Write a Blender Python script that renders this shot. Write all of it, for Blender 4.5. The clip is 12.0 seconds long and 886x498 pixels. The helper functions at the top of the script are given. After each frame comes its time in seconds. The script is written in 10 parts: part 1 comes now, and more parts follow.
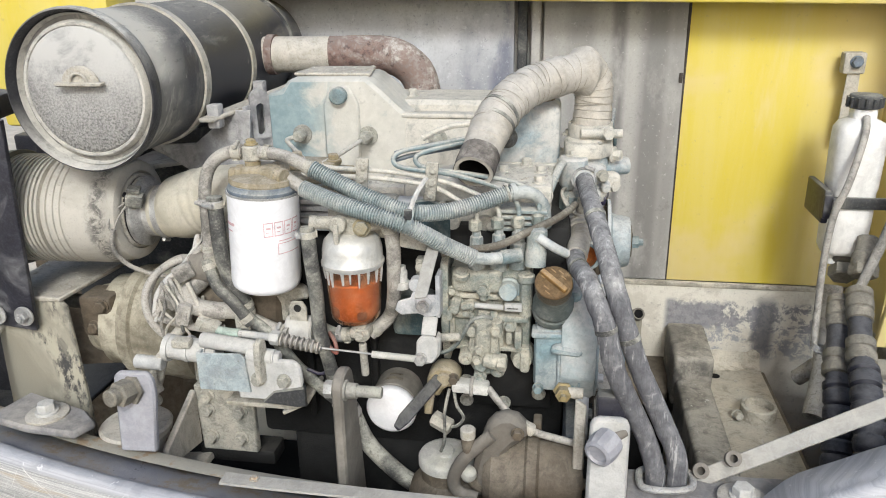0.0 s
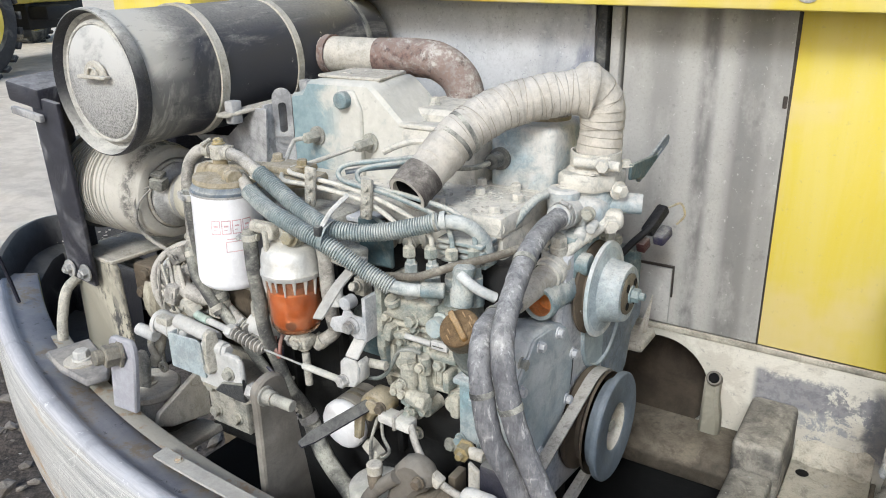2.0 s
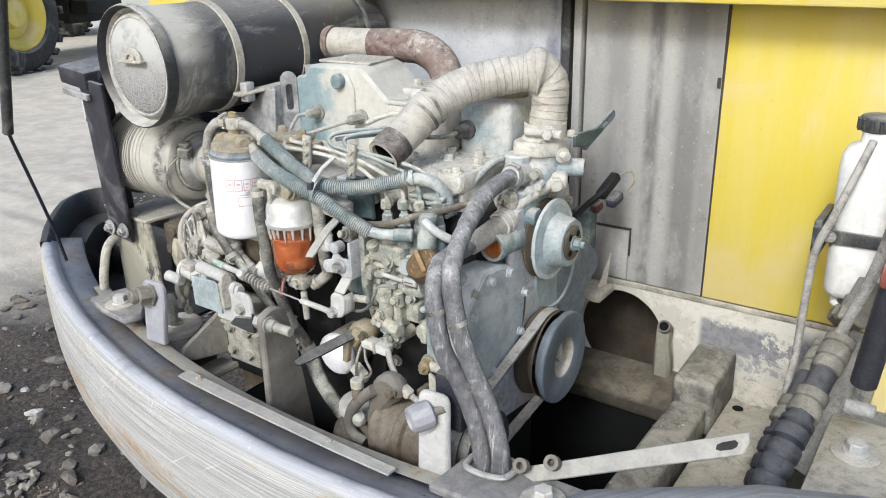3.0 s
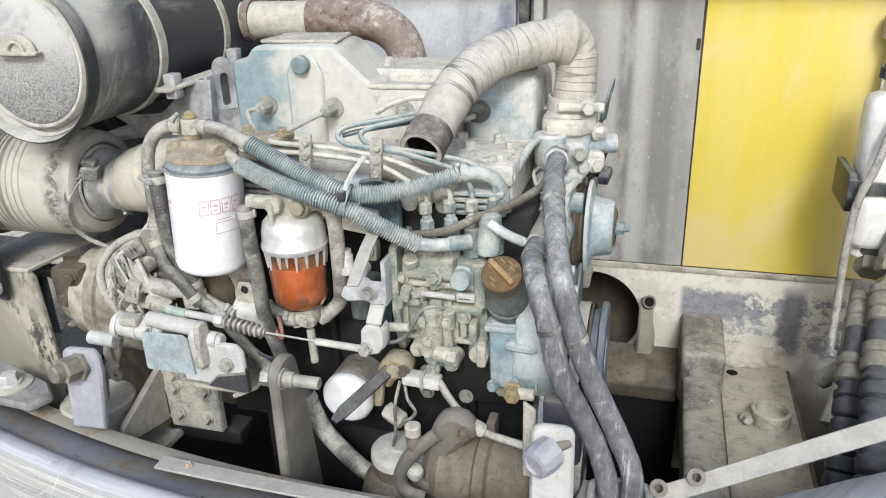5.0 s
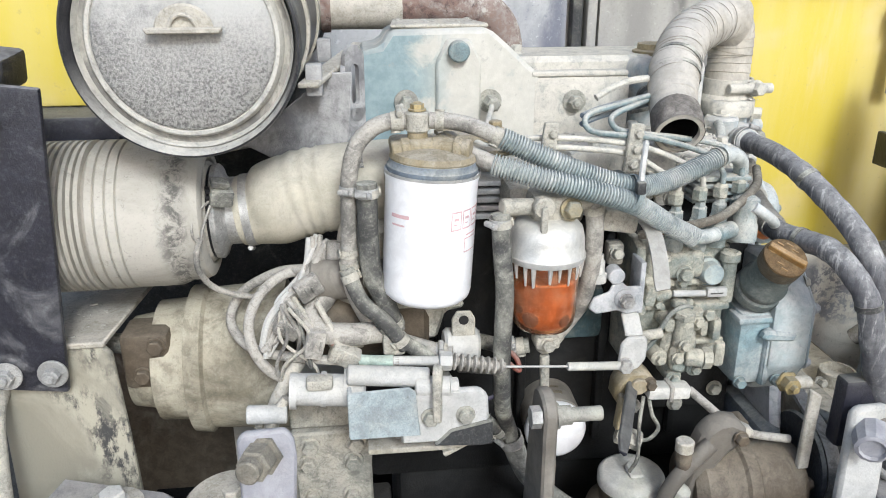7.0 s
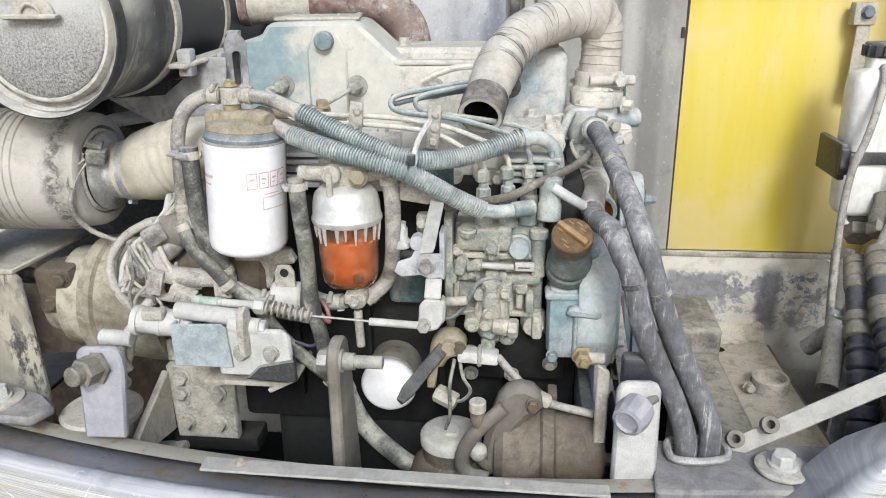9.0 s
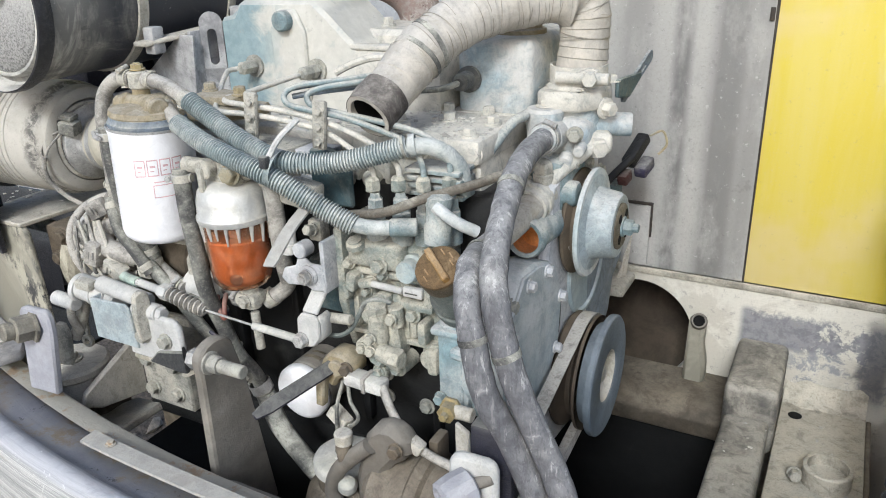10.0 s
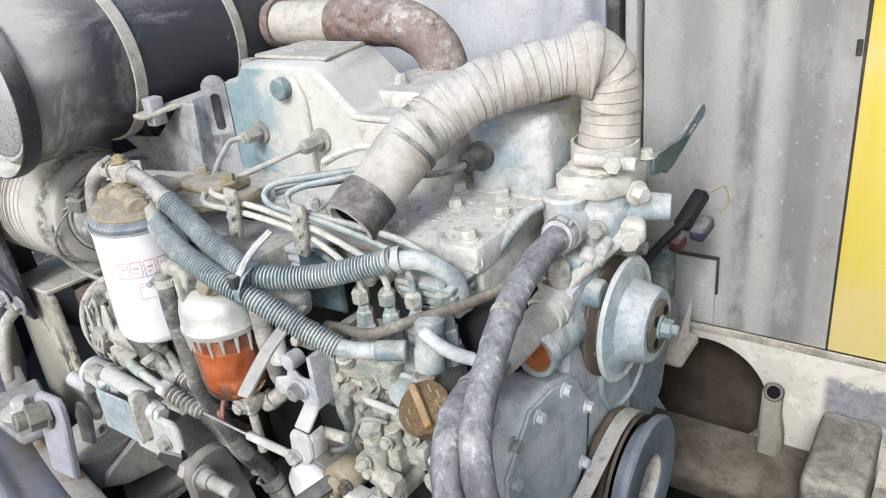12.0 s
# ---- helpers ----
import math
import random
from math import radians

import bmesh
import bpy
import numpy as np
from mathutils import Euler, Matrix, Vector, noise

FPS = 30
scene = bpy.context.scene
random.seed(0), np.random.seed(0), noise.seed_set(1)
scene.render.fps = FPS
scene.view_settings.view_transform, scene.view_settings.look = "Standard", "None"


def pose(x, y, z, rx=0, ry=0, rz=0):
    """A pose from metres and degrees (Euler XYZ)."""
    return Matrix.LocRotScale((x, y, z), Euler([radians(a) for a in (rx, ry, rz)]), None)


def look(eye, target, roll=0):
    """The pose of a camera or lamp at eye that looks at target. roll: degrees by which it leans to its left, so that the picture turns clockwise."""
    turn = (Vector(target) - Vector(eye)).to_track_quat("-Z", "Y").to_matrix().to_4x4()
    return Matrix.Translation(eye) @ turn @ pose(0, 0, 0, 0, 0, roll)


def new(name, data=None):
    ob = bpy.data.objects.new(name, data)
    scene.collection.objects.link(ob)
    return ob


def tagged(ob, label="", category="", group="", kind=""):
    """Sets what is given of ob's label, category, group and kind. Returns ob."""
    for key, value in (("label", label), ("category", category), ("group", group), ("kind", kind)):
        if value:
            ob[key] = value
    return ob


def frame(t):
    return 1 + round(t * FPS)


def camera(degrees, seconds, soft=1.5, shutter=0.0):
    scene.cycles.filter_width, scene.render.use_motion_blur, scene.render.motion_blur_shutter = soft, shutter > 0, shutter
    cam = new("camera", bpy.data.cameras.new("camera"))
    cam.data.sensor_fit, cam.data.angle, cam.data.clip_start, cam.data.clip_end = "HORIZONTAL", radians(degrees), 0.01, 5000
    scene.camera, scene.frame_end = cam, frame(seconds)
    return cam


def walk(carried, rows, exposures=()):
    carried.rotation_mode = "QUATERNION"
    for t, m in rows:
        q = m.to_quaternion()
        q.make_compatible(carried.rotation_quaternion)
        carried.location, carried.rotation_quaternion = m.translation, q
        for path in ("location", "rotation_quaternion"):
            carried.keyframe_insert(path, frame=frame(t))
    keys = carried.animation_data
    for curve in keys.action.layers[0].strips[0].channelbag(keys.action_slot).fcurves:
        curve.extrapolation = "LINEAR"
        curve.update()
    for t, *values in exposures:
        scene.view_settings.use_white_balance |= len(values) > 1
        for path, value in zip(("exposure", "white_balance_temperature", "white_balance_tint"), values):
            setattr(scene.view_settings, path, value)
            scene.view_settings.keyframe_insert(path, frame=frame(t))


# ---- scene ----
cam = camera(60.3, 12.0, 1.0)
PATH = [
    (0, (0.005, -0.012, 1.66), (-0.299, 1.844, 0.979), -0.9),
    (0.5, (0.271, 0.084, 1.642), (-0.281, 1.871, 0.934), -1.1),
    (1, (0.344, 0.191, 1.647), (-0.427, 1.894, 0.936), -1.2),
    (1.5, (0.348, 0.292, 1.657), (-0.586, 1.912, 0.949), -1.2),
    (2, (0.45, 0.258, 1.674), (-0.589, 1.819, 0.977), -1.2),
    (2.5, (0.599, 0.188, 1.683), (-0.5, 1.703, 0.98), -1.3),
    (3, (0.655, 0.125, 1.687), (-0.447, 1.634, 0.975), -1.6),
    (3.5, (0.624, 0.118, 1.682), (-0.417, 1.666, 0.961), -1.9),
    (3.7, (0.577, 0.118, 1.677), (-0.422, 1.692, 0.953), -1.9),
    (5.3, (0.068, 0.115, 1.639), (-0.319, 1.916, 0.861), -1.8),
    (5.5, (-0.006, 0.151, 1.629), (-0.299, 1.965, 0.839), -1.6),
    (6, (-0.198, 0.211, 1.621), (-0.261, 2.055, 0.849), -1.0),
    (6.5, (-0.457, 0.194, 1.596), (-0.312, 2.045, 0.852), -0.5),
    (6.7, (-0.502, 0.194, 1.592), (-0.282, 2.044, 0.864), 0.0),
    (8.3, (-0.328, 0.092, 1.547), (-0.244, 1.99, 0.886), -0.7),
    (8.5, (-0.253, 0.09, 1.552), (-0.226, 1.976, 0.886), -0.7),
    (9, (-0.064, 0.06, 1.565), (-0.27, 1.93, 0.887), -0.8),
    (9.5, (0.187, 0.186, 1.552), (-0.363, 1.97, 0.834), -1.1),
    (10, (0.354, 0.331, 1.58), (-0.534, 1.952, 0.816), -1.9),
    (10.5, (0.531, 0.452, 1.586), (-0.671, 1.849, 0.81), -3.1),
    (11, (0.57, 0.501, 1.62), (-0.774, 1.775, 0.865), -4.7),
    (11.5, (0.539, 0.532, 1.644), (-0.764, 1.837, 0.871), -6.0),
    (12, (0.372, 0.539, 1.678), (-0.735, 1.975, 0.834), -6.4),
]
EXPOSURES = [(0, 0.33, 6600, 9), (1.5, 0.43, 6430, 9), (3, 0.46, 6370, 9), (5.5, 0.45, 6310, 9), (6.5, 0.49, 6270, 9), (8.5, 0.50, 6350, 9), (9, 0.45, 6370, 9), (10, 0.41, 6270, 9), (11, 0.49, 6220, 10), (11.5, 0.52, 6220, 10), (12, 0.56, 6220, 11)]
walk(cam, [(t, look(eye, target, roll)) for t, eye, target, roll in PATH], EXPOSURES)

# ---- light: bright overcast day, the light comes from behind and above the camera ----
world = bpy.data.worlds.new("sky")
scene.world = world
world.use_nodes = True
wn = world.node_tree
sky = wn.nodes.new("ShaderNodeTexSky")
sky.sky_type, sky.sun_disc = "NISHITA", False
sky.sun_elevation, sky.sun_rotation = radians(37), radians(170)
sky.dust_density, sky.air_density, sky.ozone_density = 3.0, 1.0, 1.0
wn.nodes["Background"].inputs["Strength"].default_value = 0.14
wn.links.new(sky.outputs["Color"], wn.nodes["Background"].inputs["Color"])
sun = new("sun", bpy.data.lights.new("sun", "SUN"))
sun.data.energy, sun.data.angle, sun.data.color = 1.75, radians(14), (0.92, 1.0, 1.05)
sun.matrix_world = look((0.6, -3.0, 2.3), (0, 0, 0))

# ---- materials ----
DUST = (0.457, 0.450, 0.389)


class Nodes:
    """Short way to wire a node material."""

    def __init__(self, name):
        self.mat = bpy.data.materials.new(name)
        self.mat.use_nodes = True
        self.tree = self.mat.node_tree
        self.bsdf = self.tree.nodes["Principled BSDF"]
        self.coord = self.add("ShaderNodeTexCoord").outputs["Object"]

    def add(self, kind, **settings):
        node = self.tree.nodes.new(kind)
        for key, value in settings.items():
            node.inputs[key].default_value = value
        return node

    def link(self, a, b):
        self.tree.links.new(a, b)

    def noise(self, scale, detail=4.0, rough=0.6, stretch=None, distort=0.0):
        node = self.add("ShaderNodeTexNoise", Scale=scale, Detail=detail, Roughness=rough, Distortion=distort)
        vec = self.coord
        if stretch:
            m = self.add("ShaderNodeMapping")
            m.inputs["Scale"].default_value = stretch
            self.link(vec, m.inputs["Vector"])
            vec = m.outputs["Vector"]
        self.link(vec, node.inputs["Vector"])
        return node.outputs["Fac"]

    def scrape(self, scale, stretch, turn):
        """Thin long marks that run at an angle (degrees about the depth axis)."""
        node = self.add("ShaderNodeTexNoise", Scale=scale, Detail=5.0, Roughness=0.7, Distortion=0.3)
        turned = self.add("ShaderNodeMapping")
        turned.inputs["Rotation"].default_value = (0, radians(turn), 0)
        long = self.add("ShaderNodeMapping")
        long.inputs["Scale"].default_value = stretch
        self.link(self.coord, turned.inputs["Vector"])
        self.link(turned.outputs["Vector"], long.inputs["Vector"])
        self.link(long.outputs["Vector"], node.inputs["Vector"])
        return node.outputs["Fac"]

    def ramp(self, fac, lo, hi, a=0.0, b=1.0):
        node = self.add("ShaderNodeMapRange")
        node.interpolation_type = "SMOOTHSTEP"
        for key, value in (("From Min", lo), ("From Max", hi), ("To Min", a), ("To Max", b)):
            node.inputs[key].default_value = value
        self.link(fac, node.inputs["Value"])
        return node.outputs["Result"]

    def math(self, op, a, b):
        node = self.add("ShaderNodeMath")
        node.operation = op
        node.use_clamp = True
        for i, v in enumerate((a, b)):
            if isinstance(v, (int, float)):
                node.inputs[i].default_value = v
            else:
                self.link(v, node.inputs[i])
        return node.outputs[0]

    def mix(self, fac, a, b):
        node = self.tree.nodes.new("ShaderNodeMix")
        node.data_type = "RGBA"
        for sock, v in ((node.inputs[0], fac), (node.inputs[6], a), (node.inputs[7], b)):
            if isinstance(v, (int, float)):
                sock.default_value = v
            elif isinstance(v, tuple):
                sock.default_value = (*v[:3], 1)
            else:
                self.link(v, sock)
        return node.outputs[2]

    def up(self):
        geo = self.add("ShaderNodeNewGeometry")
        sep = self.add("ShaderNodeSeparateXYZ")
        self.link(geo.outputs["Normal"], sep.inputs[0])
        return sep.outputs["Z"]

    def axis(self, which):
        sep = self.add("ShaderNodeSeparateXYZ")
        self.link(self.coord, sep.inputs[0])
        return sep.outputs[which]

    def done(self, color, rough=0.8, metal=0.0, bump=None, depth=0.002, strength=0.5):
        if isinstance(color, tuple):
            color = (*color[:3], 1)
            self.bsdf.inputs["Base Color"].default_value = color
        else:
            self.link(color, self.bsdf.inputs["Base Color"])
        for key, v in (("Roughness", rough), ("Metallic", metal)):
            if isinstance(v, (int, float)):
                self.bsdf.inputs[key].default_value = v
            else:
                self.link(v, self.bsdf.inputs[key])
        if bump is not None:
            node = self.add("ShaderNodeBump", Strength=strength, Distance=depth)
            self.link(bump, node.inputs["Height"])
            self.link(node.outputs["Normal"], self.bsdf.inputs["Normal"])
        self.bsdf.inputs["Specular IOR Level"].default_value = 0.5 if isinstance(rough, (int, float)) else 0.3
        return self.mat


def dusty(name, base, amount=0.5, top=0.5, rough=0.6, metal=0.0, dust=DUST, dark=0.72, grain=0.0015, size=9.0, speck=0.9):
    """A painted, metal or rubber surface with settled and rubbed-off dust. amount: dust all over, top: more on what faces up."""
    n = Nodes(name)
    big = n.noise(size, 6, 0.62, distort=0.8)
    mid = n.noise(size * 4.5, 6, 0.72, distort=0.5)
    small = n.noise(size * 16 + 60, 5, 0.75)
    fine = n.noise(520, 3, 0.7)
    worn = n.mix(n.ramp(mid, 0.36, 0.66), tuple(c * dark for c in base), tuple(min(1, c * 1.12) for c in base))
    settled = n.ramp(n.up(), 0.05, 0.85, 0.0, top)
    patch = n.ramp(big, 0.62 - 0.52 * amount, 0.92 - 0.52 * amount, 0.0, 0.85)
    cover = n.math("ADD", settled, patch)
    rub = n.ramp(mid, 0.32, 0.52, 0.55, 1.0)
    cover = n.math("MULTIPLY", cover, rub)
    cover = n.math("ADD", cover, n.ramp(small, 0.50, 0.66, amount * 0.12, amount * (0.12 + 0.63 * speck)))
    cover = n.math("MULTIPLY", cover, n.ramp(small, 0.28, 0.40, 0.30, 1.0))
    powder = n.mix(n.ramp(mid, 0.3, 0.7), tuple(c * 0.86 for c in dust), tuple(min(1, c * 1.10) for c in dust))
    powder = n.mix(n.ramp(small, 0.62, 0.72, 0.0, 0.30 * speck), powder, tuple(c * 0.5 for c in dust))
    powder = n.mix(n.ramp(n.noise(210, 4, 0.75), 0.54, 0.68, 0.0, 0.32 * speck), powder, tuple(c * 0.42 for c in dust))
    powder = n.mix(n.ramp(n.noise(34, 5, 0.7, (1.0, 1.0, 0.22)), 0.53, 0.68, 0.0, 0.35), powder, tuple(c * 0.55 for c in dust))
    color = n.mix(cover, worn, powder)
    color = n.mix(n.ramp(n.noise(360, 3, 0.75), 0.50, 0.64, 0.0, 0.24 * min(1.0, speck)), color, tuple(c * 0.16 for c in dust))
    color = n.mix(n.ramp(n.noise(75, 6, 0.78, distort=0.6), 0.60, 0.64, 0.0, 0.42 * speck), color, tuple(c * 0.24 for c in dust))
    rubbed = n.math("MULTIPLY", n.ramp(n.noise(24, 7, 0.72, distort=1.0), 0.57, 0.61, 0.0, 0.55 * min(1.0, speck)), n.ramp(small, 0.40, 0.52, 0.35, 1.0))
    color = n.mix(rubbed, color, tuple(0.55 * c + 0.10 * d for c, d in zip(base, dust)))
    height = n.math("ADD", n.math("MULTIPLY", fine, 0.25), n.math("ADD", n.math("MULTIPLY", small, 0.5), n.math("MULTIPLY", mid, 0.3)))
    return n.done(color, n.ramp(cover, 0, 0.6, rough, 0.92), metal, height, grain * 2.3, 0.6)


def speckled(name, a, b, scale, lo=0.45, hi=0.6, rough=0.8, grain=0.002, top=0.0, dust=DUST, stretch=None):
    n = Nodes(name)
    f = n.noise(scale, 6, 0.7, stretch)
    g = n.noise(scale * 6, 3, 0.7)
    color = n.mix(n.ramp(f, lo, hi), a, b)
    color = n.mix(n.ramp(g, 0.4, 0.8, 0.0, 0.35), color, tuple(c * 0.6 for c in a))
    if top:
        color = n.mix(n.ramp(n.up(), 0.1, 0.95, 0.0, top), color, dust)
    return n.done(color, rough, 0.0, g, grain, 0.5)


M = {}
M["teal"] = dusty("teal_paint", (0.165, 0.24, 0.26), 0.45, 0.75, dust=(0.475, 0.472, 0.43))
M["teal_clean"] = dusty("teal_paint_clean", (0.185, 0.262, 0.285), 0.3, 0.5)
M["teal_dark"] = dusty("teal_paint_dark", (0.05, 0.095, 0.11), 0.2, 0.4)
M["blue_grey"] = dusty("blue_grey_paint", (0.16, 0.20, 0.25), 0.2, 0.5)
M["head"] = dusty("dusty_casting", (0.27, 0.31, 0.30), 0.98, 0.9, dust=(0.56, 0.535, 0.475), speck=0.5)
M["pump"] = dusty("grey_green_pump_casting", (0.19, 0.235, 0.225), 0.58, 0.7, dust=(0.50, 0.475, 0.395), speck=0.9, grain=0.003, size=18)
M["cast"] = dusty("beige_casting", (0.22, 0.225, 0.20), 0.74, 0.7, dust=(0.50, 0.475, 0.41), grain=0.003, size=16)
# near-black casting: the shade in the engine's gaps is put into this colour
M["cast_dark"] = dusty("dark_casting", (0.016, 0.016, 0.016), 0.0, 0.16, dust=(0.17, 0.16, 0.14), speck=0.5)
M["oily"] = dusty("oily_shade_brown", (0.105, 0.082, 0.058), 0.28, 0.4, dust=(0.245, 0.215, 0.172), speck=0.6)
M["black"] = dusty("black_paint", (0.035, 0.037, 0.042), 0.2, 0.55, rough=0.45)
M["blackpost"] = dusty("black_post_paint", (0.020, 0.020, 0.032), 0.08, 0.28, rough=0.35, speck=0.5)
M["scuffed_black"] = dusty("scuffed_black_post", (0.020, 0.020, 0.030), 0.22, 0.5, rough=0.4, dust=(0.36, 0.36, 0.37), speck=0.5, size=11)
M["guard"] = dusty("black_gloss_guard", (0.016, 0.016, 0.02), 0.05, 0.10, rough=0.45, speck=0.3)
M["rubber"] = dusty("dusty_rubber", (0.05, 0.05, 0.052), 0.45, 0.5, rough=0.7, size=14)
M["rubber_pale"] = dusty("pale_dusty_rubber", (0.13, 0.125, 0.115), 0.66, 0.6, rough=0.8, dust=(0.426, 0.403, 0.363), size=12)
M["loom"] = dusty("grey_green_conduit", (0.20, 0.265, 0.275), 0.55, 0.6, dust=(0.50, 0.515, 0.49), speck=0.5, size=14)
M["wrap"] = dusty("cloth_tape", (0.46, 0.425, 0.365), 0.5, 0.5, speck=0.35, rough=0.9, dust=(0.492, 0.465, 0.419), dark=0.8, size=8)
M["cream"] = dusty("cream_dust_metal", (0.40, 0.37, 0.29), 0.7, 0.6, dust=(0.49, 0.462, 0.406), size=7)
M["elbow"] = dusty("pale_rubber_elbow", (0.45, 0.42, 0.335), 0.6, 0.4, dust=(0.50, 0.472, 0.40), speck=0.3, dark=0.88, size=6)
M["steel"] = dusty("zinc_steel", (0.50, 0.50, 0.49), 0.35, 0.4, rough=0.4, metal=0.6, dust=(0.534, 0.517, 0.484))
M["bolt"] = dusty("dusty_bolt", (0.34, 0.33, 0.30), 0.5, 0.5, rough=0.5, metal=0.3)
M["white_metal"] = dusty("white_dusty_metal", (0.48, 0.48, 0.468), 0.4, 0.5, dust=(0.52, 0.507, 0.47), rough=0.5, dark=0.86, speck=0.5, size=6)
M["lavender"] = dusty("grey_plate", (0.33, 0.33, 0.36), 0.14, 0.4, dust=(0.45, 0.44, 0.43), rough=0.5, dark=0.88, speck=0.35, size=5)
M["pulley"] = dusty("pulley_blue_grey", (0.34, 0.40, 0.42), 0.35, 0.3, dust=(0.518, 0.507, 0.474), rough=0.5)
M["brass"] = dusty("brass", (0.42, 0.33, 0.16), 0.35, 0.4, rough=0.4, metal=0.5)
M["tan"] = dusty("tan_casting", (0.30, 0.24, 0.13), 0.45, 0.5, dust=(0.395, 0.355, 0.282))
M["neck"] = dusty("grey_green_neck", (0.10, 0.125, 0.12), 0.35, 0.4, dust=(0.33, 0.33, 0.30))
M["cap"] = dusty("amber_cap", (0.14, 0.085, 0.038), 0.30, 0.18, rough=0.6, dust=(0.30, 0.215, 0.125), grain=0.003, size=30)
M["case"] = dusty("pale_dusted_case", (0.20, 0.25, 0.28), 0.75, 0.6, dust=(0.52, 0.52, 0.525), speck=0.5, size=6)
M["cover_face"] = dusty("slate_blue_cover", (0.26, 0.32, 0.345), 0.42, 0.4, dust=(0.48, 0.495, 0.49), speck=0.35, dark=0.85, size=6)
M["cover_side"] = dusty("pale_teal_flange", (0.34, 0.43, 0.45), 0.7, 0.6, dust=(0.55, 0.56, 0.545), speck=0.4, dark=0.85)
M["brown_plate"] = dusty("brown_dusted_plate", (0.15, 0.135, 0.115), 0.35, 0.35, dust=(0.30, 0.28, 0.245), speck=0.25, dark=0.85, size=5)
# dark brown for recesses; the round opening's shade is put into it
M["recess_brown"] = dusty("dark_recess_brown", (0.06, 0.046, 0.034), 0.30, 0.3, dust=(0.15, 0.12, 0.085), speck=0.2, size=4)
M["rim"] = dusty("dusted_black_rim", (0.028, 0.028, 0.034), 0.16, 0.85, rough=0.4, dust=(0.52, 0.505, 0.46), speck=0.5, size=7)
M["web"] = dusty("dusted_black_sheet", (0.10, 0.10, 0.11), 0.58, 0.55, dust=(0.44, 0.435, 0.43), speck=0.3, size=6)
M["seam"] = dusty("tape_seam", (0.34, 0.31, 0.26), 0.1, 0.1)
M["corner"] = dusty("grey_corner_plate", (0.19, 0.19, 0.205), 0.4, 0.35, dust=(0.35, 0.33, 0.30), speck=0.5, size=6)
M["damper"] = dusty("dark_slate_ring", (0.11, 0.135, 0.16), 0.14, 0.3, dust=(0.30, 0.32, 0.34), speck=0.3, dark=0.85, size=6)
M["grey_strip"] = dusty("grey_cream_strip", (0.37, 0.36, 0.33), 0.3, 0.3, dust=(0.42, 0.40, 0.36), speck=0.3, dark=0.85)
M["breather"] = dusty("white_mottled_teal", (0.30, 0.40, 0.45), 0.62, 0.75, dust=(0.53, 0.52, 0.49), speck=0.3, size=14)
M["hub_brown"] = dusty("brown_hub", (0.11, 0.09, 0.062), 0.25, 0.2, rough=0.5, dust=(0.28, 0.25, 0.19))
M["bottle"] = dusty("white_plastic", (0.76, 0.75, 0.72), speck=0.1, amount=0.12, top=0.2, rough=0.45, dark=0.94, dust=(0.57, 0.553, 0.518))
M["filter"] = dusty("white_enamel", (0.80, 0.80, 0.82), grain=0.0002, speck=0.02, amount=0.03, top=0.12, rough=0.35, dark=0.985)
M["print"] = dusty("faded_red_print", (0.74, 0.49, 0.51), 0.1, 0.1, rough=0.5)
M["gravel_white"] = dusty("pale_plastic", (0.60, 0.59, 0.565), 0.35, 0.3, speck=0.5)
M["orange_inside"] = dusty("rusty_orange_bore", (0.60, 0.22, 0.06), 0.1, 0.1)
M["tyre"] = dusty("tyre_rubber", (0.035, 0.036, 0.042), 0.2, 0.4, rough=0.8, speck=0.3, size=2)
M["silver"] = dusty("dull_silver", (0.66, 0.655, 0.63), 0.14, 0.40, rough=0.30, metal=0.5, dust=(0.52, 0.49, 0.41), speck=0.15, dark=0.9, grain=0.0006, size=14)
M["blue_plug"] = dusty("blue_grey_plug", (0.24, 0.33, 0.37), 0.25, 0.3, speck=0.4)
M["gov"] = dusty("pale_teal_housing", (0.20, 0.30, 0.33), 0.5, 0.7, dust=(0.46, 0.475, 0.465), speck=0.6, size=10)
M["amber"] = dusty("amber_bar", (0.36, 0.20, 0.06), 0.2, 0.2, rough=0.5)
M["pink_wire"] = dusty("faded_pink_wire", (0.42, 0.25, 0.22), 0.4, 0.3)
M["crumb"] = speckled("dust_crumb", (0.36, 0.34, 0.30), (0.56, 0.54, 0.49), 60, 0.4, 0.6, 0.95, 0.001)
M["cloth"] = dusty("cloth_cable", (0.14, 0.12, 0.095), 0.35, 0.35, dust=(0.33, 0.31, 0.26), size=30)
M["dark_red"] = dusty("dark_red_seal", (0.06, 0.018, 0.02), 0.1, 0.15)
M["red"] = dusty("red_wire", (0.26, 0.07, 0.05), 0.2, 0.3)
M["purple"] = dusty("blue_wire", (0.035, 0.03, 0.07), 0.15, 0.15)
M["green"] = dusty("pale_green_sleeve", (0.42, 0.52, 0.45), 0.3, 0.3)


